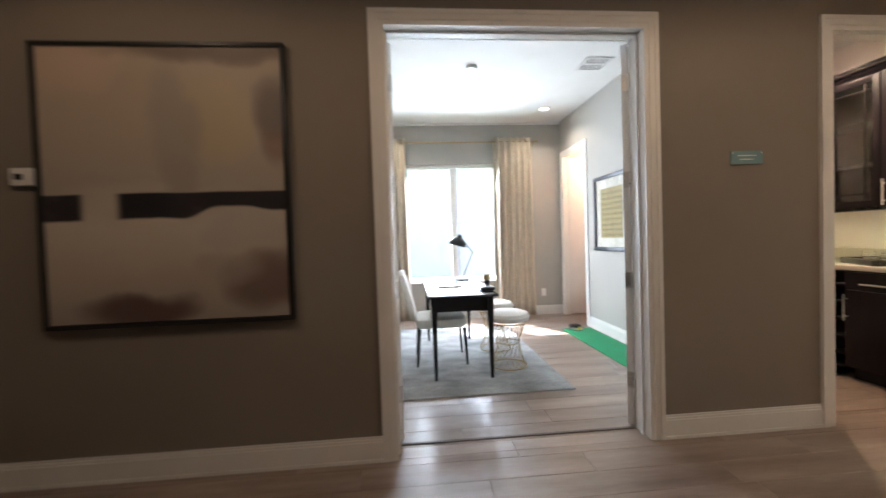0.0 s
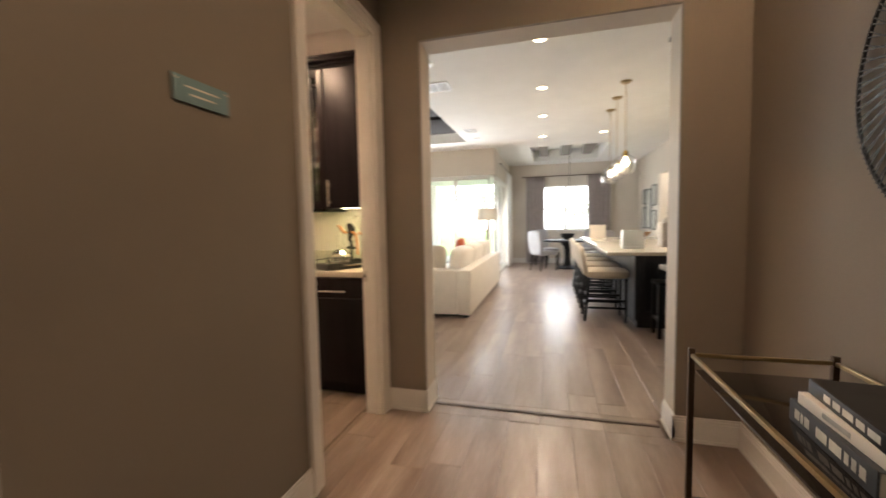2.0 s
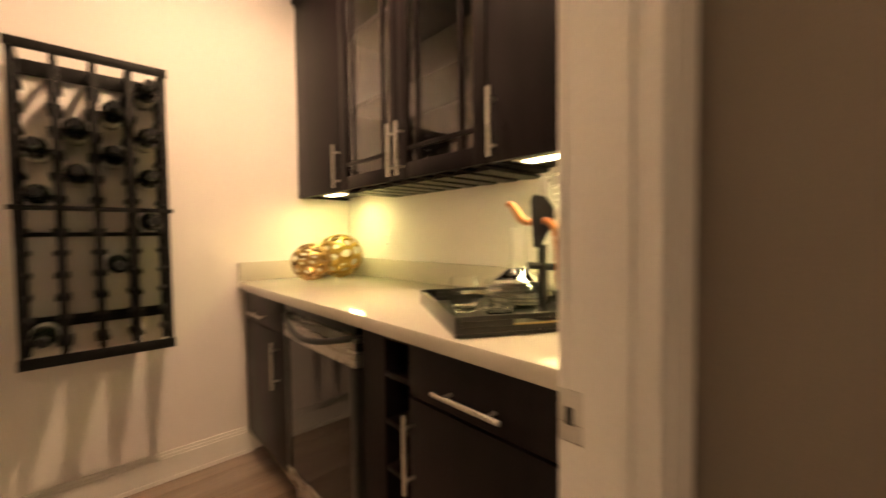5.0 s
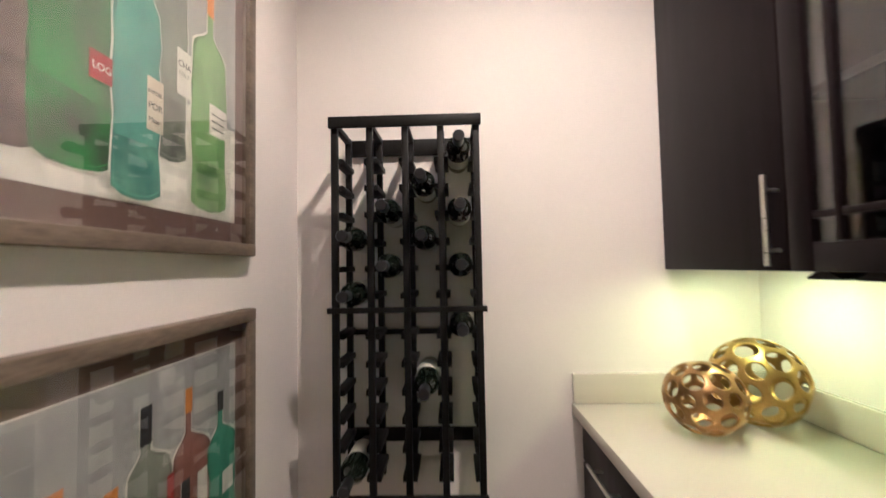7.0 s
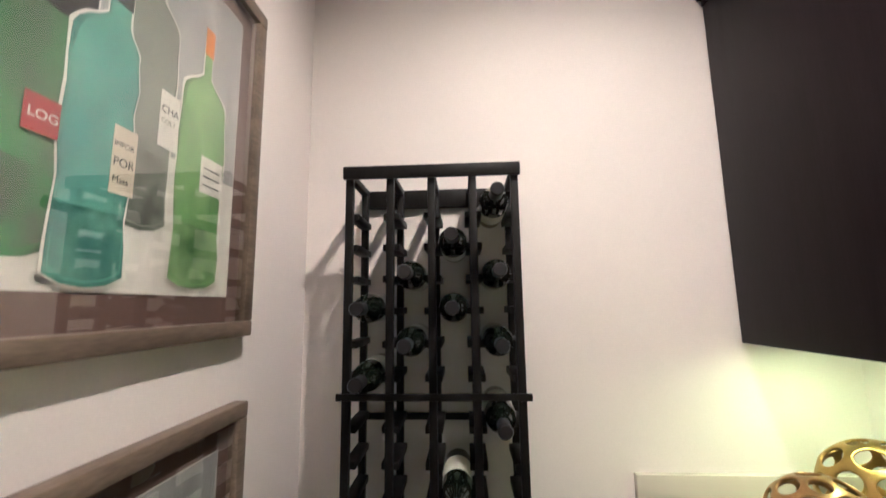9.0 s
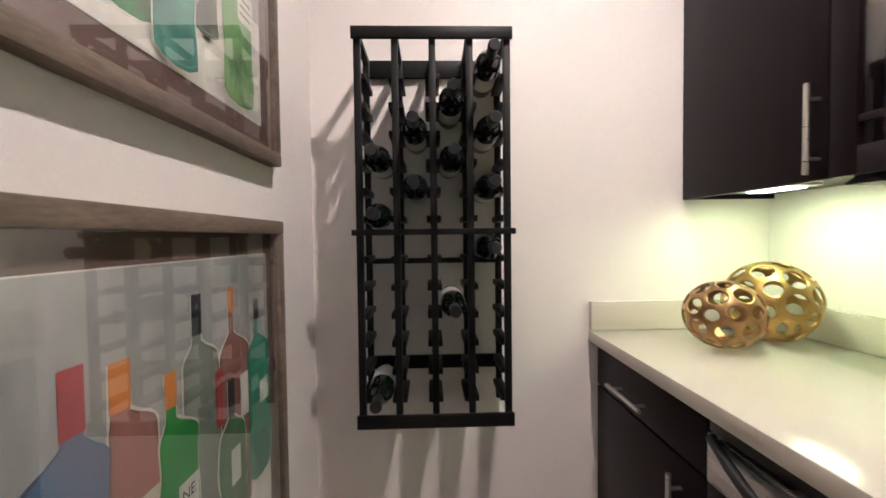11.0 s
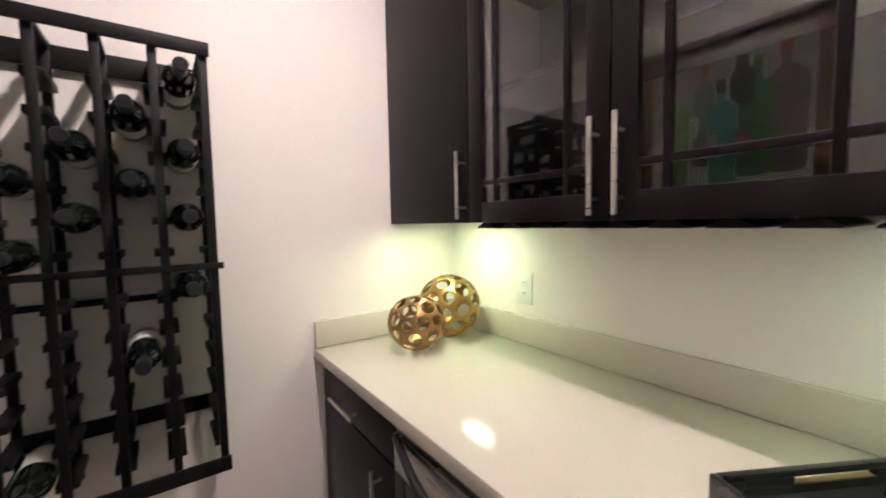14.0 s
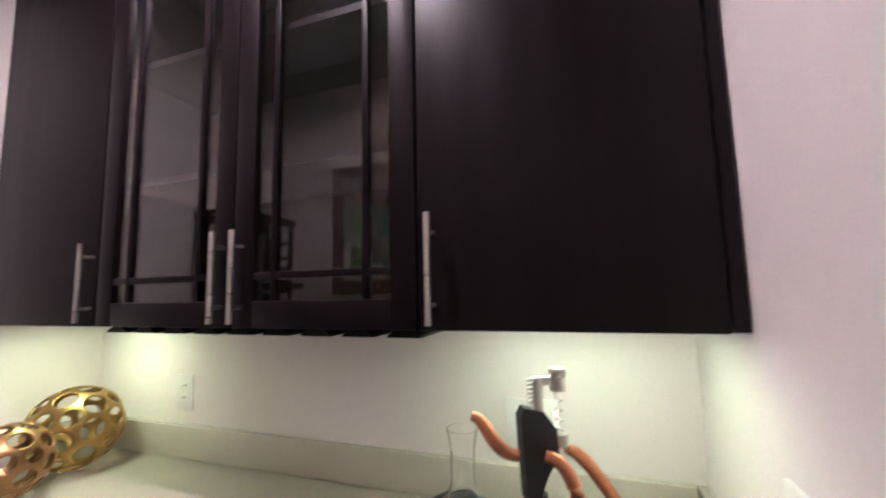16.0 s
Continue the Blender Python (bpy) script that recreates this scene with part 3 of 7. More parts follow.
wall_cabinet(3.800, 4.306, [(3.800, 4.306, False, 3.818)], "dark espresso wall cabinet with a plain slab door")
wall_cabinet(2.876, 3.798, [(3.333, 3.798, True, 3.361), (2.876, 3.333, True, 3.304)], "dark espresso wall cabinet with two glazed doors")
wall_cabinet(2.372, 2.874, [(2.372, 2.874, False, 2.842)], "dark espresso wall cabinet with a plain slab door")
crown = thing("crown_moulding", (4.07, 3.35, UT), "dark espresso crown moulding on the wall cabinets", "moulding", kind="structure")
bm = bmesh.new()
for k, (z0, z1, o) in enumerate(((0, 0.02, 0.004), (0.02, 0.045, 0.018), (0.045, 0.07, 0.038), (0.07, 0.085, 0.048))):
    box(UX - o, 4.233, 2.35, 4.304, UT + z0 + 0.001, UT + z1 + 0.001, 0.002, bm=bm)
part("moulding", bm, M_ESPRESSO, crown)
part("side_filler", box(UX + 0.004, 4.233, 2.348, 2.370, UB, UT), M_ESPRESSO, crown)

rackt = thing("stemware_rack", (4.07, 3.32, UB), "dark slatted stemware rack fixed beneath the glazed cabinet", "glass rack")
for k in range(9):
    y = 2.915 + 0.104 * k
    bm = plate([(-0.012, 0.014), (0.012, 0.014), (0.014, 0.002), (0.036, -0.010), (0.036, -0.014), (-0.036, -0.014), (-0.036, -0.010), (-0.014, 0.002)], 0.29,
               m=Matrix.Translation((3.935, y, UB - 0.005)) @ Matrix.Rotation(radians(-90), 4, "Z"))
    part("slat", bm, M_ESPRESSO, rackt)


def cabinet_light(y, watts, half):
    t = thing("under_cabinet_light", (4.01, y, UB), "slim under-cabinet light, switched on", "light", "under-cabinet lights")
    part("housing", box(3.97, 4.05, y - half - 0.03, y + half + 0.03, UB + 0.003, UB + 0.015, 0.002), M_WHITE, t)
    part("lens", box(3.985, 4.035, y - half, y + half, UB - 0.001, UB + 0.002), M_PUCK, t, "glowing lens")
    lamp("cabinet_lamp", "AREA", look((4.01, y, UB - 0.006), (4.06, y, 0.9)), watts, (0.86, 0.82, 0.30), w=2 * half, h=0.05)
    return t


cabinet_light(4.04, 3.3, 0.07)
cabinet_light(2.62, 2.3, 0.17)


def outlet(y, z, x=4.235, wide=0.072, two=1):
    t = thing("power_outlet", (x, y, z), "white duplex power outlet with its cover plate", "outlet", "wall outlets")
    part("cover_plate", box(x - 0.006, x - 0.0005, y - wide / 2, y + wide / 2, z - 0.058, z + 0.058, 0.002), M_WHITE, t)
    for dz in (-0.02, 0.02):
        s = part("socket", box(x - 0.0085, x - 0.006, y - 0.017, y + 0.017, z + dz - 0.014, z + dz + 0.014, 0.001), M_WHITE, t)
        for dy in (-0.006, 0.006):
            part("slot", box(x - 0.0092, x - 0.0084, y + dy - 0.0012, y + dy + 0.0012, z + dz - 0.001, z + dz + 0.008), M_BLACK, s)
    return t


outlet(3.864, 1.120)
outlet(2.715, 1.115, wide=0.115)
SWX = 3.800
sw = thing("light_switch", (SWX, 2.345, 1.08), "white rocker light switch on the pantry wall", "light switch")
part("cover_plate", box(SWX - 0.058, SWX + 0.058, 2.3455, 2.3515, 1.080, 1.196, 0.002), M_WHITE, sw)
for x in (SWX - 0.023, SWX + 0.023):
    part("rocker", box(x - 0.016, x + 0.016, 2.3515, 2.3545, 1.105, 1.171, 0.001), M_WHITE, sw)

# ---- pantry: wine rack on the end wall ----
RX0, RX1, RZ0, RZ1, RYF, RYB = 2.803, 3.264, 0.681, 1.859, 4.102, 4.306
rk = thing("wine_rack", ((RX0 + RX1) / 2, RYB, RZ0), "tall black wooden wall rack for wine bottles, part filled", "wine rack")
part("top_rail", box(RX0 - 0.004, RX1 + 0.004, RYF - 0.010, RYF + 0.002, RZ1 - 0.034, RZ1, 0.002), M_BLACKWOOD, rk)
part("bottom_rail", box(RX0 - 0.004, RX1 + 0.004, RYF - 0.010, RYF + 0.002, RZ0, RZ0 + 0.040, 0.002), M_BLACKWOOD, rk)
part("middle_rail", box(RX0 - 0.012, RX1 + 0.012, RYF - 0.004, RYF + 0.004, 1.256, 1.274, 0.002), M_BLACKWOOD, rk)
for z0, z1 in ((1.790, 1.848), (1.160, 1.178), (0.795, 0.840)):
    part("back_slat", box(RX0, RX1, RYB - 0.016, RYB - 0.002, z0, z1, 0.002), M_BLACKWOOD, rk)
COLX = [RX0 + 0.011 + k * (RX1 - RX0 - 0.022) / 4 for k in range(5)]
RUNGS = [1.728 - 0.0845 * k for k in range(6)] + [1.182 - 0.0855 * k for k in range(6)]
for i, x in enumerate(COLX):
    part("front_post", box(x - 0.010, x + 0.010, RYF + 0.003, RYF + 0.022, RZ0 + 0.002, RZ1 - 0.002, 0.0015), M_BLACKWOOD, rk)
    part("back_post", box(x - 0.010, x + 0.010, RYB - 0.036, RYB - 0.017, RZ0 + 0.012, RZ1 - 0.012, 0.0015), M_BLACKWOOD, rk)
    part("top_rung", box(x - 0.010, x + 0.010, RYF + 0.023, RYB - 0.002, RZ1 - 0.03, RZ1 - 0.012, 0.0015), M_BLACKWOOD, rk)
    w0 = 0.022 if i > 0 else 0.009
    w1 = 0.022 if i < 4 else 0.009
    for z in RUNGS:
        part("rung", box(x - w0, x + w1, RYF + 0.023, RYB - 0.037, z - 0.009, z + 0.009, 0.0015), M_BLACKWOOD, rk)

M_BOTTLE = material("dark_bottle_glass", (0.006, 0.009, 0.006), 0.06, vary=0.1, spec=0.7)
M_FOIL = material("black_foil", (0.012, 0.012, 0.014), 0.32, vary=0.2)
M_LABEL = material("cream_paper_label", (0.70, 0.67, 0.60), 0.8, vary=0.06)
MFRONT = Matrix.Rotation(radians(90), 4, "X")    # local z points to -y


def wine_bottle(col, row, tilt=0.0):
    x = (COLX[col] + COLX[col + 1]) / 2
    z = RUNGS[row] + (0.0085 if 0 < row < 6 else 0.0285 if row == 0 else 0.0365)
    m = Matrix.Translation((x, RYB - 0.012, z)) @ Matrix.Rotation(radians(tilt), 4, "X") @ MFRONT
    t = thing("wine_bottle", (x, RYB - 0.02, z - 0.037), "dark glass wine bottle lying in the rack", "bottle", "wine bottles in the rack")
    part("body", lathe([(0, 0.0), (0.030, 0.0), (0.0365, 0.006), (0.0375, 0.02), (0.0375, 0.185), (0.034, 0.205), (0.022, 0.225), (0.0155, 0.24), (0.0145, 0.262)], m=m, seg=28), M_BOTTLE, t)
    part("foil", lathe([(0.0152, 0.245), (0.0152, 0.292), (0.0168, 0.294), (0.0168, 0.304), (0.0145, 0.307), (0, 0.307)], m=m, seg=20), M_FOIL, t, "black foil capsule")
    part("label", lathe([(0.0379, 0.06), (0.0379, 0.15)], m=m, seg=28), M_LABEL, t, "cream paper label")


for c, r in ((3, 0), (2, 1), (1, 2), (3, 2), (0, 3), (2, 3), (1, 4), (3, 4), (0, 5), (3, 6), (2, 8), (0, 11)):
    wine_bottle(c, r)

# ---- pantry: framed prints ----
ART = {}


TONES = {}


def wash(name, a, b):
    TONES["watercolour_" + name] = (a, b)
    return material("watercolour_" + name, [v * 0.78 for v in a], 0.8, scale=8, fine=30, second=b, vary=0.2, stretch=(1, 1, 0.45))


def wash_edge(m):
    """The darker tone in which a wash dries along its rim."""
    name = m.name + "_rim"
    if name not in MATS:
        c = TONES[m.name]
        material(name, [v * 0.45 for v in c[0]], 0.8, scale=16, fine=40, second=[v * 0.8 for v in c[1]], vary=0.2)
    return MATS[name]


W_GREEN = wash("green", (0.09, 0.27, 0.06), (0.33, 0.51, 0.21))
W_TEAL = wash("teal", (0.02, 0.21, 0.21), (0.21, 0.46, 0.33))
W_GREY = wash("grey", (0.16, 0.19, 0.15), (0.34, 0.36, 0.29))
W_DGREEN = wash("dark_green", (0.12, 0.13, 0.10), (0.07, 0.30, 0.08))
W_MAUVE = wash("mauve", (0.16, 0.12, 0.11), (0.24, 0.19, 0.17))
W_BLUE = wash("blue", (0.20, 0.19, 0.27), (0.10, 0.20, 0.34))
W_PINK = wash("pink", (0.36, 0.10, 0.09), (0.34, 0.19, 0.15))
W_ROSE = wash("rose", (0.25, 0.09, 0.07), (0.30, 0.15, 0.12))
W_VIVID = wash("bright_green", (0.03, 0.27, 0.03), (0.09, 0.36, 0.08))
W_MINT = wash("mint", (0.10, 0.36, 0.24), (0.05, 0.24, 0.14))
W_RED = wash("red", (0.34, 0.02, 0.025), (0.42, 0.05, 0.05))
W_ORANGE = wash("orange", (0.62, 0.20, 0.02), (0.70, 0.28, 0.05))
W_BLACK = wash("ink", (0.012, 0.012, 0.014), (0.04, 0.04, 0.045))
W_PAPER = wash("paper", (0.74, 0.72, 0.64), (0.80, 0.78, 0.70))
W_BACK = wash("backdrop", (0.36, 0.37, 0.35), (0.45, 0.45, 0.43))
W_LABEL = wash("label", (0.62, 0.56, 0.42), (0.70, 0.64, 0.50))


def print_frame(y0, y1, z0, z1, label):
    t = thing("framed_print", (2.617, (y0 + y1) / 2, z0), label, "framed print", "framed bottle prints")
    f = 0.032
    bm = box(2.617, 2.6495, y0, y1, z0, z0 + f, 0.004)
    box(2.617, 2.6495, y0, y1, z1 - f, z1, 0.004, bm=bm)
    box(2.617, 2.649, y0, y0 + f, z0 + f, z1 - f, 0.004, bm=bm)
    box(2.617, 2.649, y1 - f, y1, z0 + f, z1 - f, 0.004, bm=bm)
    part("frame", bm, M_WALNUT, t, "grey-brown wooden frame")
    part("mat_board", box(2.618, 2.628, y0 + f, y1 - f, z0 + f, z1 - f), M_MAT, t, "brown mat board", smooth=False)
    g = part("glass", box(2.6415, 2.6425, y0 + f, y1 - f, z0 + f, z1 - f), M_GLASS, t, "clear glass", smooth=False)
    g.visible_shadow = False
    return t


def art_rect(t, name, y0, y1, z0, z1, level, mat, lean=0.0):
    bm = plate([(y0, z0), (y1, z0), (y1 + lean, z1), (y0 + lean, z1)], 0.0006, m=Matrix.Translation((2.6285 + 0.0007 * level, 0, 0)) @ Matrix.Rotation(radians(90), 4, "Z") @ Matrix.Scale(-1, 4, (0, 1, 0)))
    return part(name, bm, mat, t, smooth=False)


def art_bottle(t, y0, y1, z0, sh, top, ny, nw, mat, cap, level, capz=0.045, edge=True):
    """A painted bottle: body from y0 to y1, shoulder height, neck centre and width."""
    rnd = random.Random(int(y0 * 1000))
    w = y1 - y0
    left, right = [], []
    n = 9
    for k in range(n):
        z = z0 + 0.012 + (sh - z0 - 0.012) * k / (n - 1)
        left.append((y0 + rnd.uniform(-0.004, 0.004), z))
        right.append((y1 + rnd.uniform(-0.004, 0.004), z))
    for f in (0.35, 0.65, 0.88):
        z = sh + (top - sh) * 0.30 * f
        e = 1 - f ** 2 * 0.9
        left.append((ny - nw / 2 + (y0 - ny + nw / 2) * e, z))
        right.append((ny + nw / 2 + (y1 - ny - nw / 2) * e, z))
    for z in (sh + (top - sh) * 0.36, top):
        left.append((ny - nw / 2, z))
        right.append((ny + nw / 2, z))
    base = [(y0 + w * 0.2, z0), (y0 + w * 0.5, z0 - 0.004), (y0 + w * 0.8, z0)]
    ring = base + right + left[::-1]
    m = Matrix.Translation((2.6285 + 0.0007 * level, 0, 0)) @ Matrix.Rotation(radians(90), 4, "Z") @ Matrix.Scale(-1, 4, (0, 1, 0))
    if edge:
        c = Vector(((y0 + y1) / 2, (z0 + top) / 2))
        out = [(y + (0.0032 if y > ny else -0.0032) + rnd.uniform(-0.002, 0.002), z + (0.003 if z > c.y else -0.003)) for y, z in ring]
        part("white_edge", plate(out, 0.0005, m=Matrix.Translation((-0.0006, 0, 0)) @ m), W_PAPER, t, smooth=False)
    part("pigment_edge", plate(ring, 0.0006, m=m), wash_edge(mat), t, smooth=False)
    cy, cz = (y0 + y1) / 2, (z0 + sh) / 2
    inner = [(cy + (y - cy) * 0.93 if z < sh else ny + (y - ny) * 0.86, z0 + 0.006 + (z - z0) * 0.978) for y, z in ring]
    part("painted_bottle", plate(inner, 0.0005, m=Matrix.Translation((0.0003, 0, 0)) @ m), mat, t, smooth=False)
    dz = z0 + (sh - z0) * 0.30
    foot = [(cy + (y - cy) * 0.90, min(z, dz) + 0.008 + (0.012 * math.sin(60 * y) if z > dz else 0)) for y, z in ring if z <= sh]
    part("painted_shade", plate(foot, 0.0004, m=Matrix.Translation((0.0006, 0, 0)) @ m), wash_edge(mat), t, smooth=False)
    if cap is not None:
        art_rect(t, "painted_cap", ny - nw / 2 - 0.002, ny + nw / 2 + 0.002, top - capz, top + 0.004, level + 0.8, cap)


def words(t, text, y, z, size, level, mat):
    c = bpy.data.curves.new("words", "FONT")
    c.body, c.size, c.extrude = text, size, 0.0002
    ob = new("lettering", c)
    me = bpy.data.meshes.new_from_object(ob)
    bpy.data.objects.remove(ob)
    me.transform(Matrix.Translation((2.6285 + 0.0007 * level + 0.0008, y, z)) @ Matrix.Rotation(radians(90), 4, "Z") @ Matrix.Rotation(radians(90), 4, "X"))
    me.materials.append(mat)
    ob = new("lettering", me)
    ob.parent = t
    ob.matrix_parent_inverse = Matrix.Translation(-ROOT_AT[t.name])


p1 = print_frame(3.193, 3.953, 1.430, 2.190, "framed watercolour print of green and teal bottles, grey-brown frame")
art_rect(p1, "paper", 3.268, 3.884, 1.512, 2.122, 0, W_PAPER)
art_rect(p1, "painted_backdrop", 3.270, 3.882, 1.742, 2.120, 1, W_BACK)
art_bottle(p1, 3.285, 3.425, 1.555, 1.93, 2.08, 3.36, 0.035, W_MAUVE, W_RED, 2)
art_bottle(p1, 3.400, 3.532, 1.550, 1.90, 2.05, 3.455, 0.040, W_DGREEN, None, 3)
art_bottle(p1, 3.462, 3.556, 1.855, 1.990, 2.070, 3.510, 0.050, W_BLACK, None, 3.6)
art_bottle(p1, 3.606, 3.700, 1.611, 1.955, 2.066, 3.650, 0.024, W_GREY, W_RED, 4)
art_bottle(p1, 3.526, 3.626, 1.522, 1.852, 1.985, 3.586, 0.034, W_TEAL, W_BLACK, 6, 0.06)
art_bottle(p1, 3.716, 3.838, 1.528, 1.875, 2.022, 3.776, 0.020, W_GREEN, W_ORANGE, 6, 0.05)
art_rect(p1, "painted_label", 3.482, 3.522, 1.691, 1.736, 8, W_RED)
words(p1, "LOG", 3.486, 1.708, 0.017, 8, W_PAPER)
art_rect(p1, "painted_label", 3.594, 3.633, 1.650, 1.748, 8, W_LABEL)
words(p1, "IMPOR", 3.595, 1.718, 0.0112, 8, W_BLACK)
words(p1, "POR", 3.596, 1.690, 0.018, 8, W_BLACK)
words(p1, "Mass", 3.597, 1.666, 0.0135, 8, W_BLACK)
art_rect(p1, "painted_label", 3.669, 3.710, 1.749, 1.844, 8, W_PAPER)
words(p1, "CHA", 3.671, 1.808, 0.018, 8, W_BLACK)
words(p1, "COLT", 3.672, 1.790, 0.012, 8, W_GREY)
art_rect(p1, "painted_label", 3.773, 3.836, 1.703, 1.772, 8, W_PAPER)
for k in range(3):
    art_rect(p1, "script_line", 3.780, 3.826, 1.717 + 0.016 * k, 1.7195 + 0.016 * k, 9, W_BLACK, 0.0)

p2 = print_frame(3.198, 3.956, 0.535, 1.293, "framed watercolour print of tall coloured bottles, grey-brown frame")
art_rect(p2, "paper", 3.275, 3.890, 0.612, 1.216, 0, W_PAPER)
art_rect(p2, "painted_backdrop", 3.277, 3.888, 0.720, 1.214, 1, W_BACK)
art_bottle(p2, 3.305, 3.430, 0.69, 0.985, 1.107, 3.378, 0.028, W_BLUE, W_RED, 2, 0.072)
art_bottle(p2, 3.424, 3.508, 0.68, 0.995, 1.094, 3.443, 0.030, W_PINK, W_ORANGE, 3, 0.060)
art_bottle(p2, 3.566, 3.672, 0.69, 1.035, 1.154, 3.606, 0.022, W_GREY, W_BLACK, 3, 0.064)
art_bottle(p2, 3.672, 3.785, 0.69, 1.020, 1.152, 3.716, 0.016, W_ROSE, W_ORANGE, 4, 0.045)
art_bottle(p2, 3.782, 3.884, 0.72, 1.000, 1.112, 3.823, 0.018, W_MINT, W_BLACK, 5, 0.040)
art_bottle(p2, 3.508, 3.600, 0.67, 0.940, 1.048, 3.535, 0.022, W_VIVID, W_ORANGE, 5, 0.05)
art_bottle(p2, 3.662, 3.760, 0.67, 0.865, 0.974, 3.707, 0.020, W_DGREEN, W_BLACK, 6, 0.066)
for a, b, c, d in ((3.462, 3.504, 0.80, 0.905), (3.545, 3.595, 0.77, 0.87), (3.742, 3.774, 0.886, 0.974), (3.700, 3.735, 0.77, 0.84), (3.83, 3.872, 0.88, 0.93)):
    art_rect(p2, "painted_label", a, b, c, d, 8, W_LABEL if a < 3.5 else W_PAPER)
art_rect(p2, "painted_label", 3.655, 3.672, 0.907, 1.012, 8, W_RED)
words(p2, "NE", 3.551, 0.840, 0.026, 8, W_BLACK)
words(p2, "MI", 3.555, 0.808, 0.020, 8, W_BLACK)

# ---- pantry: things on the worktop ----
def pierced_ball(x, y, r, flat, tilt, mat, label):
    t = bmesh.new()
    bmesh.ops.create_icosphere(t, subdivisions=2, radius=1)
    d = bmesh.new()
    idx = {f: d.verts.new(f.calc_center_median().normalized()) for f in t.faces}
    rnd = random.Random(int(x * 100))
    for v in t.verts:
        n = v.co.normalized()
        u = n.orthogonal().normalized()
        w = n.cross(u)
        fs = sorted(v.link_faces, key=lambda f: math.atan2(f.calc_center_median().dot(w), f.calc_center_median().dot(u)))
        ring = [idx[f] for f in fs]
        c = sum((q.co for q in ring), Vector()) / len(ring)
        k = rnd.uniform(0.70, 0.81)
        inner = [d.verts.new((c + (q.co - c) * k).normalized()) for q in ring]
        for i in range(len(ring)):
            j = (i + 1) % len(ring)
            d.faces.new((ring[i], ring[j], inner[j], inner[i]))
    t.free()
    bmesh.ops.scale(d, vec=(r, r, r * flat), verts=d.verts)
    m = Matrix.Rotation(radians(tilt), 4, Vector((0.8, -0.6, 0)))
    bmesh.ops.transform(d, matrix=m, verts=d.verts)
    low = min(v.co.z for v in d.verts)
    bmesh.ops.translate(d, vec=(x, y, 0.9165 - low), verts=d.verts)
    ob = solid("pierced_ball", d, mat, label, "ornament", group="gold pierced ornaments")
    sub = ob.modifiers.new("thick", "SOLIDIFY")
    sub.thickness, sub.offset = 0.008, -1
    s2 = ob.modifiers.new("round", "SUBSURF")
    s2.levels = s2.render_levels = 2
    return ob


pierced_ball(3.868, 4.048, 0.106, 0.93, 20, material("bronze_gold", (0.35, 0.21, 0.09), 0.34, 1.0, vary=0.15, scale=15), "smaller bronze-gold pierced metal ball on the worktop")
pierced_ball(4.062, 4.112, 0.128, 0.84, 62, M_GOLD, "larger flattened gold pierced metal ball on the worktop")

TA, TU = Vector((3.588, 2.690)), Vector((0.499, 0.867)).normalized()
TV = Vector((TU.y, -TU.x))
TRAYM = Matrix.Translation((TA.x, TA.y, 0.9165)) @ Matrix.Rotation(math.atan2(TU.y, TU.x), 4, "Z")
tr = thing("serving_tray", (3.9, 2.8, 0.9165), "black wooden serving tray with slot handles on the worktop", "tray")
TL, TW = 0.48, 0.43
M_TRAY = material("black_lacquer", (0.018, 0.018, 0.017), 0.30, vary=0.2)
part("base", box(0, TL, -TW, 0, 0, 0.008, m=TRAYM), M_TRAY, tr, smooth=False)
for b in ((0, TL, -0.012, 0), (0, TL, -TW, -TW + 0.012)):
    part("side", box(*b, 0.008, 0.047, 0.002, m=TRAYM), M_TRAY, tr)
for a in (0, TL - 0.012):
    bm = box(a, a + 0.012, -TW + 0.0122, -0.0122, 0.008, 0.022, 0.001, m=TRAYM)
    box(a, a + 0.012, -TW + 0.0122, -TW + 0.14, 0.022, 0.036, 0.001, bm=bm, m=TRAYM)
    box(a, a + 0.012, -0.14, -0.0122, 0.022, 0.036, 0.001, bm=bm, m=TRAYM)
    box(a, a + 0.012, -TW + 0.0122, -0.0122, 0.036, 0.047, 0.001, bm=bm, m=TRAYM)
    part("end_with_slot", bm, M_TRAY, tr)
    part("slot_lining", box(a + 0.0005, a + 0.0115, -TW + 0.1405, -0.1405, 0.0221, 0.0245, m=TRAYM), M_BRASS, tr, "brass lining")
TZ = 0.9250


def on_tray(u, v):
    q = TRAYM @ Vector((u, -v, 0))
    return q.x, q.y


x, y = on_tray(0.314, 0.288)
dec = solid("wine_decanter", lathe([(0, 0.0), (0.075, 0.0), (0.102, 0.012), (0.113, 0.036), (0.104, 0.062), (0.066, 0.090), (0.034, 0.116), (0.023, 0.150), (0.024, 0.205), (0.031, 0.246), (0.0295, 0.246), (0.0222, 0.204), (0.0212, 0.150), (0.032, 0.118), (0.064, 0.0925), (0.1015, 0.062), (0.110, 0.037), (0.099, 0.016), (0.074, 0.006), (0, 0.006)], (x, y, TZ), 40), M_CRYSTAL, "clear glass wine decanter with a slim neck on the tray", "decanter")


def tumbler(u, v):
    x, y = on_tray(u, v)
    solid("stemless_glass", lathe([(0, 0), (0.026, 0.0), (0.040, 0.014), (0.046, 0.04), (0.043, 0.075), (0.036, 0.102), (0.0348, 0.102), (0.0416, 0.074), (0.0445, 0.04), (0.0385, 0.017), (0.025, 0.007), (0, 0.007)], (x, y, TZ), 32), M_CRYSTAL, "clear stemless wine glass on the tray", "glass", group="stemless wine glasses")


for u, v in ((0.255, 0.090), (0.165, 0.165)):
    tumbler(u, v)

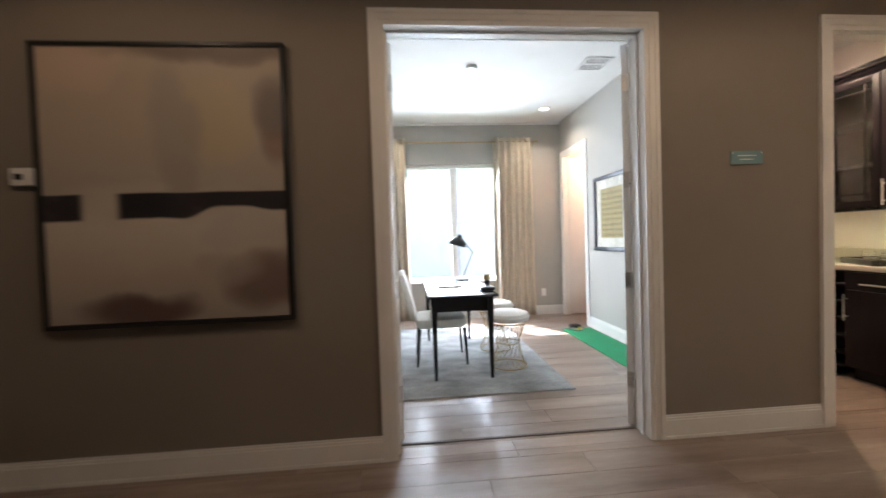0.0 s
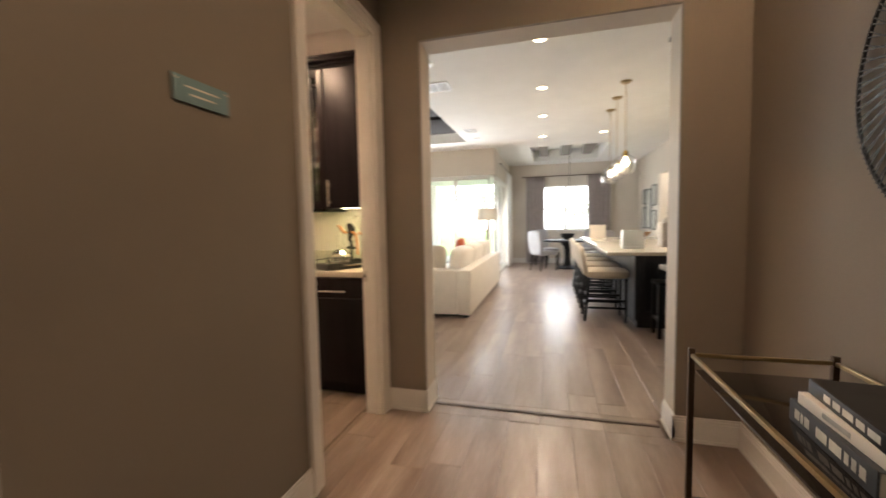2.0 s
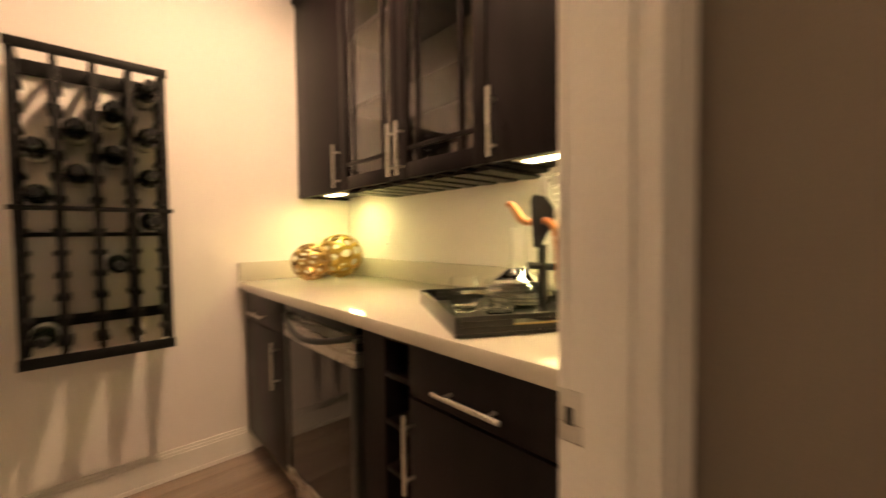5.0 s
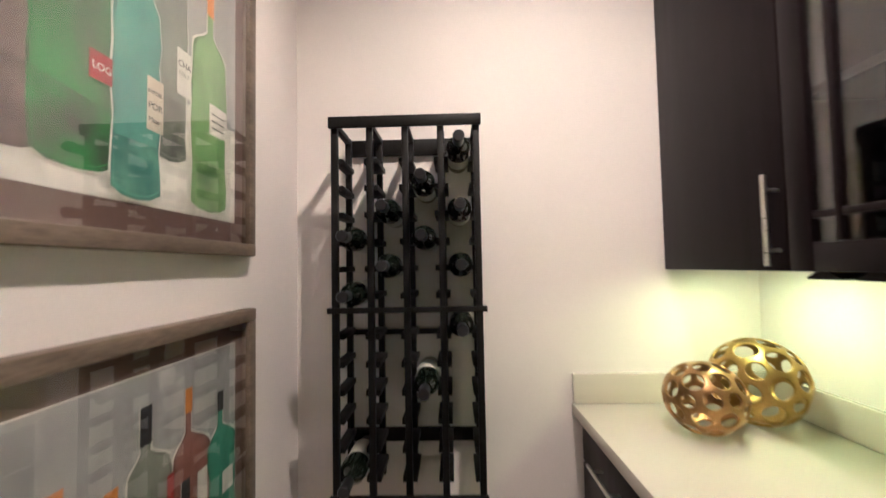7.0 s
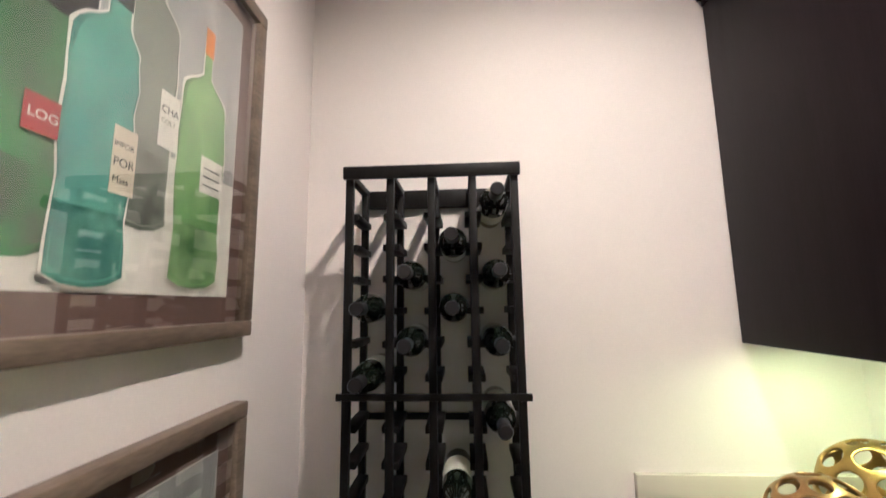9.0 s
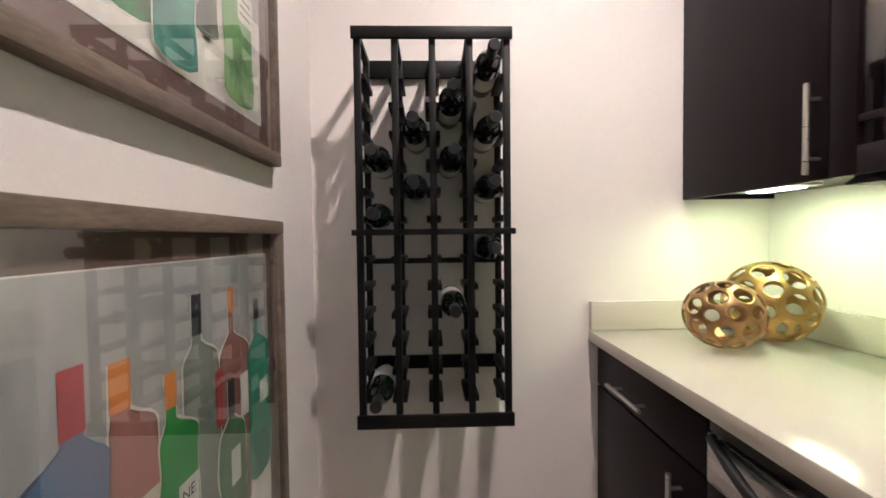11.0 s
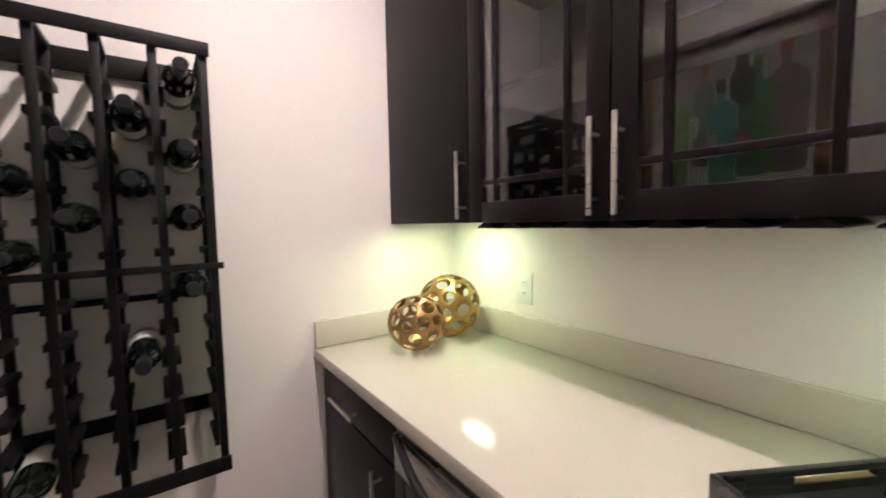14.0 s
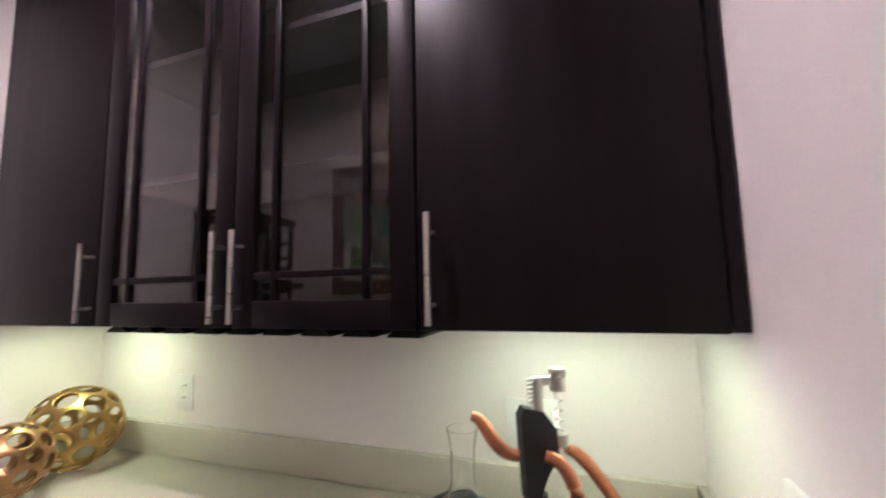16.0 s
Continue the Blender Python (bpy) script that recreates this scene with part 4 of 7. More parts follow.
ckx, cky = 3.890, 2.662
ck = thing("lever_corkscrew", (ckx, cky, TZ), "black lever corkscrew on a stand with copper-toned handles", "corkscrew")
Q = Vector((ckx, cky, 0))
part("foot", lathe([(0, 0), (0.045, 0), (0.046, 0.008), (0.02, 0.014), (0.012, 0.03)], (ckx, cky, TZ), 28), M_BLACK, ck)
part("stand", rod((ckx, cky, TZ + 0.012), (ckx, cky, 1.12), 0.0135, seg=16), M_BLACK, ck)
part("clamp_knob", rod((ckx - 0.035, cky + 0.02, 1.065), (ckx + 0.03, cky - 0.018, 1.058), 0.010, seg=14), M_BLACK, ck)
AX = Vector((0.44, -0.90, 0))     # along the lever's swing
MB = Matrix.Translation((ckx, cky, 0.014)) @ Matrix.Rotation(math.atan2(AX.y, AX.x), 4, "Z")
part("body_plate", plate([(-0.024, 1.10), (-0.004, 1.095), (0.012, 1.135), (0.032, 1.165), (0.030, 1.205), (0.010, 1.232), (-0.022, 1.240), (-0.030, 1.225)], 0.026, m=MB @ Matrix.Translation((0, -0.013, 0))), M_BLACK, ck)
part("rack_bar", box(-0.004, 0.012, -0.006, 0.006, 1.20, 1.285, 0.001, m=MB), M_STEEL, ck, "toothed steel rack")
for k in range(6):
    part("tooth", box(-0.012, -0.004, -0.004, 0.004, 1.245 + 0.007 * k, 1.2485 + 0.007 * k, m=MB), M_STEEL, ck)
part("rack_arm", box(0.012, 0.050, -0.005, 0.005, 1.272, 1.285, 0.001, m=MB), M_STEEL, ck)
part("top_knob", rod(MB @ Vector((0.040, 0, 1.262)), MB @ Vector((0.040, 0, 1.298)), 0.0135, seg=18), M_STEEL, ck, "steel knob")
part("worm", tube([MB @ Vector((0.040 + 0.006 * math.cos(k * 0.55), 0.006 * math.sin(k * 0.55), 1.262 - 0.0014 * k)) for k in range(48)], 0.0016, 6), M_STEEL, ck, "steel spiral worm")
part("collar", rod(MB @ Vector((0.040, 0, 1.175)), MB @ Vector((0.040, 0, 1.195)), 0.013, seg=18), M_STEEL, ck)


def lever(points, name="copper_handle"):
    n = len(points)
    part(name, tube(points, 0.01, 12, radii=[0.0070 + 0.0042 * math.sin(math.pi * (0.15 + 0.8 * k / (n - 1))) for k in range(n)]), M_COPPER, ck, "copper-toned curved handle")


def curve3(a, b, c, d, n=14):
    a, b, c, d = map(Vector, (a, b, c, d))
    return [(1 - s) ** 3 * a + 3 * s * (1 - s) ** 2 * b + 3 * s * s * (1 - s) * c + s ** 3 * d for s in (k / n for k in range(n + 1))]


lever(curve3(MB @ Vector((-0.03, 0.0, 1.165)), MB @ Vector((-0.075, 0.01, 1.165)), MB @ Vector((-0.070, 0.02, 1.215)), MB @ Vector((-0.100, 0.03, 1.221))))
lever(curve3(MB @ Vector((0.005, -0.022, 1.170)), MB @ Vector((0.05, -0.04, 1.165)), MB @ Vector((0.045, -0.055, 1.10)), MB @ Vector((0.05, -0.06, 0.995))))
lever(curve3(MB @ Vector((0.055, 0.012, 1.165)), MB @ Vector((0.10, 0.015, 1.15)), MB @ Vector((0.12, 0.01, 1.08)), MB @ Vector((0.19, 0.0, 1.01))))

# ---- hall ----
pt = thing("abstract_painting", (-1.05, NW, 0.83), "large abstract painting in tan, cream and black, thin black frame", "painting")
PX0, PX1, PZ0, PZ1 = -1.700, -0.458, 0.824, 2.286
bm = box(PX0, PX1, NW - 0.045, NW - 0.001, PZ0, PZ0 + 0.022, 0.002)
box(PX0, PX1, NW - 0.045, NW - 0.001, PZ1 - 0.022, PZ1, 0.002, bm=bm)
box(PX0, PX0 + 0.022, NW - 0.0445, NW - 0.001, PZ0 + 0.022, PZ1 - 0.022, 0.002, bm=bm)
box(PX1 - 0.022, PX1, NW - 0.0445, NW - 0.001, PZ0 + 0.022, PZ1 - 0.022, 0.002, bm=bm)
part("frame", bm, M_BLACK, pt, "thin black frame")


def painted_canvas():
    m = bpy.data.materials.new("abstract_canvas")
    m.use_nodes = True
    n, l = m.node_tree.nodes, m.node_tree.links
    b = n["Principled BSDF"]
    b.inputs["Roughness"].default_value = 0.55
    tc = n.new("ShaderNodeTexCoord")
    sep = n.new("ShaderNodeSeparateXYZ")
    l.new(tc.outputs["Object"], sep.inputs[0])
    nz = n.new("ShaderNodeTexNoise")
    nz.inputs["Scale"].default_value, nz.inputs["Detail"].default_value = 2.2, 3
    l.new(tc.outputs["Object"], nz.inputs["Vector"])
    nz2 = n.new("ShaderNodeTexNoise")
    nz2.inputs["Scale"].default_value, nz2.inputs["Detail"].default_value = 4.0, 4
    l.new(tc.outputs["Object"], nz2.inputs["Vector"])

    def ramp(src, stops):
        r = n.new("ShaderNodeValToRGB")
        e = r.color_ramp.elements
        while len(e) < len(stops):
            e.new(0.5)
        for k, (p, c) in zip(e, stops):
            k.position, k.color = p, (*c, 1)
        l.new(src, r.inputs[0])
        return r.outputs[0]

    def maths(op, a, b2):
        k = n.new("ShaderNodeMath")
        k.operation = op
        for i, v in enumerate((a, b2)):
            if isinstance(v, (int, float)):
                k.inputs[i].default_value = v
            else:
                l.new(v, k.inputs[i])
        return k.outputs[0]

    def blend(f, a, c):
        x = n.new("ShaderNodeMix")
        x.data_type = "RGBA"
        l.new(f, x.inputs["Factor"])
        l.new(a, x.inputs[6])
        l.new(c, x.inputs[7])
        return x.outputs[2]

    # brush-wobbled place on the canvas, 0 to 1 across and up
    wu = maths("MULTIPLY", maths("SUBTRACT", nz.outputs[0], 0.5), 0.26)
    wv = maths("MULTIPLY", maths("SUBTRACT", nz2.outputs[0], 0.5), 0.10)
    u0 = maths("DIVIDE", maths("SUBTRACT", sep.outputs[0], PX0), PX1 - PX0)
    v0 = maths("DIVIDE", maths("SUBTRACT", sep.outputs[2], PZ0), PZ1 - PZ0)
    u, v = maths("ADD", u0, wu), maths("ADD", v0, wv)

    def fade(src, lo, hi):
        r = n.new("ShaderNodeMapRange")
        r.interpolation_type = "SMOOTHSTEP"
        r.inputs["From Min"].default_value, r.inputs["From Max"].default_value = lo, hi
        l.new(src, r.inputs[0])
        return r.outputs[0]

    def blot(cu, cv, ru, rv):
        a = maths("POWER", maths("ABSOLUTE", maths("DIVIDE", maths("SUBTRACT", u, cu), ru), 0), 2)
        c = maths("POWER", maths("ABSOLUTE", maths("DIVIDE", maths("SUBTRACT", v, cv), rv), 0), 2)
        r = n.new("ShaderNodeMapRange")
        r.interpolation_type = "SMOOTHSTEP"
        r.inputs["From Min"].default_value, r.inputs["From Max"].default_value = 1.0, 0.1
        l.new(maths("ADD", a, c), r.inputs[0])
        return r.outputs[0]

    def flat(c):
        k = n.new("ShaderNodeRGB")
        k.outputs[0].default_value = (*c, 1)
        return k.outputs[0]

    col = ramp(maths("ADD", v, maths("MULTIPLY", wu, 0.6)), [(0.0, (0.36, 0.31, 0.26)), (0.2, (0.50, 0.43, 0.35)), (0.36, (0.56, 0.49, 0.40)), (0.5, (0.40, 0.35, 0.29)), (0.7, (0.43, 0.36, 0.28)), (0.9, (0.42, 0.35, 0.27))])
    for cu, cv, ru, rv, c, k in ((0.10, 0.95, 0.30, 0.16, (0.52, 0.40, 0.31), 0.8), (0.72, 0.72, 0.20, 0.20, (0.46, 0.38, 0.24), 0.7), (0.55, 0.66, 0.11, 0.34, (0.30, 0.265, 0.23), 0.6),
                                 (0.97, 0.76, 0.13, 0.14, (0.15, 0.125, 0.115), 0.85), (0.98, 0.63, 0.11, 0.09, (0.20, 0.13, 0.10), 0.7), (0.72, 0.985, 0.55, 0.075, (0.13, 0.095, 0.08), 0.8),
                                 (0.80, 0.34, 0.24, 0.10, (0.48, 0.43, 0.38), 0.8), (0.36, 0.06, 0.28, 0.075, (0.10, 0.052, 0.045), 0.9), (0.88, 0.15, 0.24, 0.13, (0.13, 0.075, 0.06), 0.8), (0.70, 0.20, 0.16, 0.08, (0.38, 0.33, 0.28), 0.6)):
        col = blend(maths("MULTIPLY", blot(cu, cv, ru, rv), k), col, flat(c))
    # the black bar across, broken near its start, eaten away from below
    low = maths("ADD", maths("ADD", 0.378, maths("MULTIPLY", fade(u0, 0.56, 0.70), 0.040)), maths("MULTIPLY", fade(u0, 0.80, 0.95), -0.020))
    rag = maths("MULTIPLY", maths("SUBTRACT", nz2.outputs[0], 0.5), 0.022)
    over = fade(maths("SUBTRACT", maths("ADD", v0, rag), low), -0.003, 0.010)
    under = fade(maths("ADD", v0, maths("MULTIPLY", rag, 0.4)), 0.477, 0.468)
    gap = maths("MAXIMUM", fade(maths("ADD", u0, rag), 0.185, 0.150), fade(maths("ADD", u0, rag), 0.285, 0.325))
    bar = maths("MULTIPLY", maths("MULTIPLY", over, under), gap)
    ink = ramp(nz2.outputs[0], [(0.3, (0.010, 0.010, 0.014)), (0.62, (0.025, 0.02, 0.024)), (0.8, (0.10, 0.08, 0.075))])
    col = blend(bar, col, ink)
    l.new(col, b.inputs["Base Color"])
    bp = n.new("ShaderNodeBump")
    bp.inputs["Strength"].default_value = 0.2
    nz3 = n.new("ShaderNodeTexNoise")
    nz3.inputs["Scale"].default_value = 300
    l.new(nz3.outputs[0], bp.inputs["Height"])
    l.new(bp.outputs[0], b.inputs["Normal"])
    return m


part("canvas", box(PX0 + 0.026, PX1 - 0.026, NW - 0.036, NW - 0.002, PZ0 + 0.026, PZ1 - 0.026), painted_canvas(), pt, "painted canvas in tan, cream and black", smooth=False)

th = thing("thermostat", (-1.77, NW, 1.60), "white wall thermostat with a small dark display", "thermostat")
part("case", box(-1.832, -1.700, NW - 0.028, NW - 0.001, 1.568, 1.658, 0.006), M_WHITE, th)
part("display", box(-1.81, -1.77, NW - 0.030, NW - 0.0275, 1.598, 1.628), M_BLACK, th, "dark display")


def wall_sign(x0, x1, z0, z1, y, along_y=False):
    t = thing("wall_plaque", ((x0 + x1) / 2, y, z0), "small pale teal glass plaque with faint lines", "sign", "teal plaques")
    part("plate", box(x0, x1, y - 0.010, y - 0.004, z0, z1, 0.001), M_TEAL, t)
    for k, w in ((0, 0.30), (1, 0.22)):
        c, zz = (x0 + x1) / 2, z1 - 0.028 - 0.022 * k
        part("text_line", box(c - (x1 - x0) * w, c + (x1 - x0) * w, y - 0.0106, y - 0.0101, zz - 0.003, zz + 0.003), W_PAPER, t)
    for x in (x0 + 0.01, x1 - 0.01):
        part("standoff", rod((x, y - 0.001, z1 - 0.012), (x, y - 0.0125, z1 - 0.012), 0.004, seg=10), M_STEEL, t)


wall_sign(2.073, 2.276, 1.613, 1.690, NW)

st = thing("strike_plate", (3.448, 2.29, 0.90), "brushed nickel strike plate on the door jamb", "strike plate")
part("plate", box(3.4465, 3.4488, 2.316, 2.350, 0.872, 0.943, 0.0008), M_STEEL, st)
part("latch_hole", box(3.4460, 3.4466, 2.328, 2.340, 0.896, 0.920), M_BLACK, st)


def door_leaf(hx, hy, angle, width, side, label):
    """A panelled leaf with its hinges; angle: the way in which it points from the hinge."""
    name = "door_1" if side > 0 else "door_2"
    t = thing(name, (hx, hy, 0), label, "door", kind="structure")
    m = Matrix.Translation((hx, hy, 0)) @ Matrix.Rotation(radians(angle), 4, "Z")
    bm = box(0.004, width, -0.019, 0.019, 0.012, HEAD - 0.012, 0.002, m=m)
    part("leaf", bm, M_TRIM, t)
    for z0, z1 in ((0.25, 1.0), (1.12, 2.15)):
        for s in (-1, 1):
            ys = sorted((s * 0.0192, s * 0.024))
            bm = box(0.12, width - 0.12, *ys, z0, z0 + 0.03, 0.002, m=m)
            box(0.12, width - 0.12, *ys, z1 - 0.03, z1, 0.002, bm=bm, m=m)
            box(0.12, 0.15, *ys, z0 + 0.03, z1 - 0.03, 0.002, bm=bm, m=m)
            box(width - 0.15, width - 0.12, *ys, z0 + 0.03, z1 - 0.03, 0.002, bm=bm, m=m)
            part("panel_moulding", bm, M_TRIM, t)
    part("door_knob", lathe([(0.012, 0), (0.012, 0.03), (0.026, 0.042), (0.026, 0.06), (0, 0.066)], m=m @ Matrix.Translation((width - 0.07, 0.019, 0.93)) @ Matrix.Rotation(radians(-90), 4, "X"), seg=20), M_STEEL, t)
    for z in (0.30, 0.93, 1.56, 2.16):
        h = part("hinge", rod((hx + 0.016 * side, hy - 0.016, z - 0.05), (hx + 0.016 * side, hy - 0.016, z + 0.05), 0.008, seg=12), M_STEEL, t, "brushed nickel hinge")
        part("hinge_leaf", box(0.0005, 0.0036, -0.018, 0.018, z - 0.05, z + 0.05, m=m), M_STEEL, h)


door_leaf(1.527, 2.403, 44, 0.70, 1, "white panelled office door standing wide open")
door_leaf(0.083, 2.403, 136, 0.70, -1, "white panelled office door standing wide open")

cs = thing("console_table", (2.1, 0.53, 0), "narrow console table with dark glass shelves and brass rails", "console table")
KX0, KX1, KY0, KY1 = 1.50, 2.787, 0.235, 0.672
M_SMOKE = material("smoked_glass", (0.014, 0.012, 0.011), 0.05, vary=0.1, spec=0.6)
for x in (KX0, KX1):
    for y in (KY0, KY1):
        part("post", box(x - 0.010, x + 0.010, y - 0.010, y + 0.010, 0, 0.757, 0.002), M_BRONZE, cs)
for z in (0.6715, 0.18):
    part("glass_shelf", box(KX0 + 0.011, KX1 - 0.011, KY0 + 0.011, KY1 - 0.011, z, z + 0.008, 0.001), M_SMOKE, cs, "dark smoked glass")
for z in (0.732, 0.17):
    for y in (KY0, KY1):
        part("rail", box(KX0 + 0.0102, KX1 - 0.0102, y - 0.006, y + 0.006, z - 0.007, z + 0.007, 0.002), M_BRASS, cs, "brass rail")
    for x in (KX0, KX1):
        part("rail", box(x - 0.006, x + 0.006, KY0 + 0.0102, KY1 - 0.0102, z - 0.007, z + 0.007, 0.002), M_BRASS, cs, "brass rail")


def book(x0, x1, y0, y1, z, h, cover, turn, label, bars, ink):
    c = Vector(((x0 + x1) / 2, (y0 + y1) / 2, z))
    t = thing("book", c, label, "book", "stacked books")
    m = Matrix.Translation(c) @ Matrix.Rotation(radians(turn), 4, "Z") @ Matrix.Translation(-c)
    part("page_block", box(x0 + 0.004, x1 - 0.004, y0 + 0.004, y1 - 0.006, z + 0.003, z + h - 0.003, m=m), W_PAPER, t, smooth=False)
    bm = box(x0, x1, y0, y1 - 0.0032, z, z + 0.0028, m=m)
    box(x0, x1, y0, y1 - 0.0032, z + h - 0.0028, z + h, bm=bm, m=m)
    box(x0, x1, y1 - 0.003, y1 + 0.002, z, z + h, 0.001, bm=bm, m=m)
    part("cover", bm, cover, t)
    for a, b in bars:
        part("spine_mark", box(x0 + a, x0 + b, y1 + 0.0021, y1 + 0.0026, z + h * 0.28, z + h * 0.72, m=m), ink, t)


M_SLATE = material("slate_cloth", (0.055, 0.062, 0.07), 0.7, vary=0.1, fine=400)
book(2.085, 2.425, 0.305, 0.55, 0.6805, 0.058, M_SLATE, -4, "large slate grey cloth book on the console", ((0.03, 0.05), (0.06, 0.075), (0.085, 0.10), (0.11, 0.155), (0.165, 0.21), (0.24, 0.262), (0.268, 0.28), (0.286, 0.31)), W_PAPER)
book(2.095, 2.40, 0.315, 0.54, 0.7395, 0.030, M_IVORY, -2, "cream book in the stack on the console", ((0.1, 0.2),), W_BACK)
book(2.085, 2.39, 0.305, 0.53, 0.7705, 0.038, M_BLACK, -6, "black book with pale marks on its spine", ((0.02, 0.06), (0.07, 0.10), (0.11, 0.15), (0.16, 0.19), (0.20, 0.23)), W_PAPER)
solid("floor_vase", lathe([(0, 0), (0.06, 0), (0.10, 0.05), (0.115, 0.12), (0.09, 0.20), (0.045, 0.26), (0.04, 0.30), (0.052, 0.32), (0.045, 0.32), (0.034, 0.30), (0.04, 0.25), (0, 0.24)], (2.30, 0.46, 0.1885), 36), M_DARKGLASS, "glossy black vase on the lower shelf of the console", "vase")

wa = thing("wire_wall_art", (2.333, 0.19, 1.63), "round black wire wall ornament", "wall art")
for r in (0.46, 0.24):
    part("ring", tube([(2.333 + r * math.cos(a), 0.205 + (0.46 - r) * 0.25, 1.63 + r * math.sin(a)) for a in (2 * math.pi * k / 64 for k in range(65))], 0.006, 8), M_BLACK, wa)
for k in range(150):
    a, b = 2 * math.pi * k / 150, 2 * math.pi * (k + (1.6 if k % 2 else -1.6)) / 150
    part("wire", rod((2.333 + 0.472 * math.cos(a), 0.205, 1.63 + 0.472 * math.sin(a)), (2.333 + 0.24 * math.cos(b), 0.255, 1.63 + 0.24 * math.sin(b)), 0.0022, seg=5), M_BLACK, wa)


# ---- windows ----
def window_x(name, x0, x1, y, z0, z1, mull, rail, label):
    """A window in a wall along x, with one mullion and a meeting rail."""
    t = thing(name, ((x0 + x1) / 2, y, z0), label, "window", kind="structure")
    f = 0.05
    bm = box(x0, x1, y + 0.03, y + 0.10, z0, z0 + f, 0.003)
    box(x0, x1, y + 0.03, y + 0.10, z1 - f, z1, 0.003, bm=bm)
    for a, b in ((x0, x0 + f), (x1 - f, x1), (mull - 0.05, mull + 0.05)):
        box(a, b, y + 0.031, y + 0.099, z0 + f, z1 - f, 0.003, bm=bm)
    part("window_frame", bm, M_TRIM, t)
    for a, b in ((x0 + f, mull - 0.05), (mull + 0.05, x1 - f)):
        part("meeting_rail", box(a, b, y + 0.045, y + 0.085, rail - 0.018, rail + 0.018, 0.002), M_TRIM, t)
        for c, d in ((z0 + f, rail - 0.018), (rail + 0.018, z1 - f)):
            g = part("pane", box(a, b, y + 0.063, y + 0.067, c, d), M_GLASS, t, smooth=False)
            g.visible_shadow = False
    part("window_sill", box(x0 - 0.03, x1 + 0.03, y - 0.04, y + 0.03, z0 - 0.025, z0 + 0.004, 0.004), M_TRIM, t)
    return t


window_x("window_1", WIN[0], WIN[1], 5.99, WIN[2], WIN[3], 0.85, 1.466, "white double-hung window pair in the office")


def window_y(name, y0, y1, x, z0, z1, mull, rail, label):
    t = thing(name, (x, (y0 + y1) / 2, z0), label, "window", kind="structure")
    f = 0.045
    bm = box(x + 0.03, x + 0.10, y0, y1, z0, z0 + f, 0.003)
    box(x + 0.03, x + 0.10, y0, y1, z1 - f, z1, 0.003, bm=bm)
    for a, b in ((y0, y0 + f), (y1 - f, y1), (mull - 0.045, mull + 0.045)):
        box(x + 0.031, x + 0.099, a, b, z0 + f, z1 - f, 0.003, bm=bm)
    part("window_frame", bm, M_TRIM, t)
    for a, b in ((y0 + f, mull - 0.045), (mull + 0.045, y1 - f)):
        part("meeting_rail", box(x + 0.045, x + 0.085, a, b, rail - 0.018, rail + 0.018, 0.002), M_TRIM, t)
        for c, d in ((z0 + f, rail - 0.018), (rail + 0.018, z1 - f)):
            g = part("pane", box(x + 0.063, x + 0.067, a, b, c, d), M_GLASS, t, smooth=False)
            g.visible_shadow = False
    part("window_sill", box(x - 0.03, x + 0.03, y0 - 0.03, y1 + 0.03, z0 - 0.025, z0 + 0.004, 0.004), M_TRIM, t)


window_y("window_2", DW[0], DW[1], 13.1, DW[2], DW[3], 0.75, 1.58, "white double-hung window pair in the dining nook")


def slider(name, p0, p1, panels, label):
    """Tall sliding glass doors between two floor points."""
    p0, p1 = Vector((*p0, 0)), Vector((*p1, 0))
    d = (p1 - p0)
    m = Matrix.Translation(p0) @ Matrix.Rotation(math.atan2(d.y, d.x), 4, "Z")
    L = d.length
    t = thing(name, (p0 + p1) / 2, label, "sliding door", kind="structure")
    bm = box(0, L, -0.05, 0.05, STOP - 0.05, STOP - 0.001, 0.003, m=m)
    box(0, L, -0.05, 0.05, 0.0005, 0.03, 0.003, bm=bm, m=m)
    part("track", bm, M_TRIM, t)
    w = L / panels
    for k in range(panels):
        a, b, o = k * w + 0.001, (k + 1) * w - 0.001, (0.012 if k % 2 else -0.012)
        f = 0.045
        bm = box(a, b, o - 0.01, o + 0.01, 0.031, 0.031 + f * 1.6, 0.002, m=m)
        box(a, b, o - 0.01, o + 0.01, STOP - 0.051 - f, STOP - 0.051, 0.002, bm=bm, m=m)
        box(a, a + f, o - 0.0095, o + 0.0095, 0.031 + f * 1.6, STOP - 0.051 - f, 0.002, bm=bm, m=m)
        box(b - f, b, o - 0.0095, o + 0.0095, 0.031 + f * 1.6, STOP - 0.051 - f, 0.002, bm=bm, m=m)
        q = part("panel_frame", bm, M_TRIM, t)
        g = part("pane", box(a + f, b - f, o - 0.003, o + 0.003, 0.031 + f * 1.6, STOP - 0.051 - f, m=m), M_GLASS, q, smooth=False)
        g.visible_shadow = False


slider("door_sliding_west", (SX + 0.07, 5.7), (SX + 0.07, SY + 0.12), 4, "white framed sliding glass doors to the lanai")
slider("door_sliding_north", (SX + 0.14, SY + 0.07), (12.5, SY + 0.07), 3, "white framed sliding glass doors round the corner")


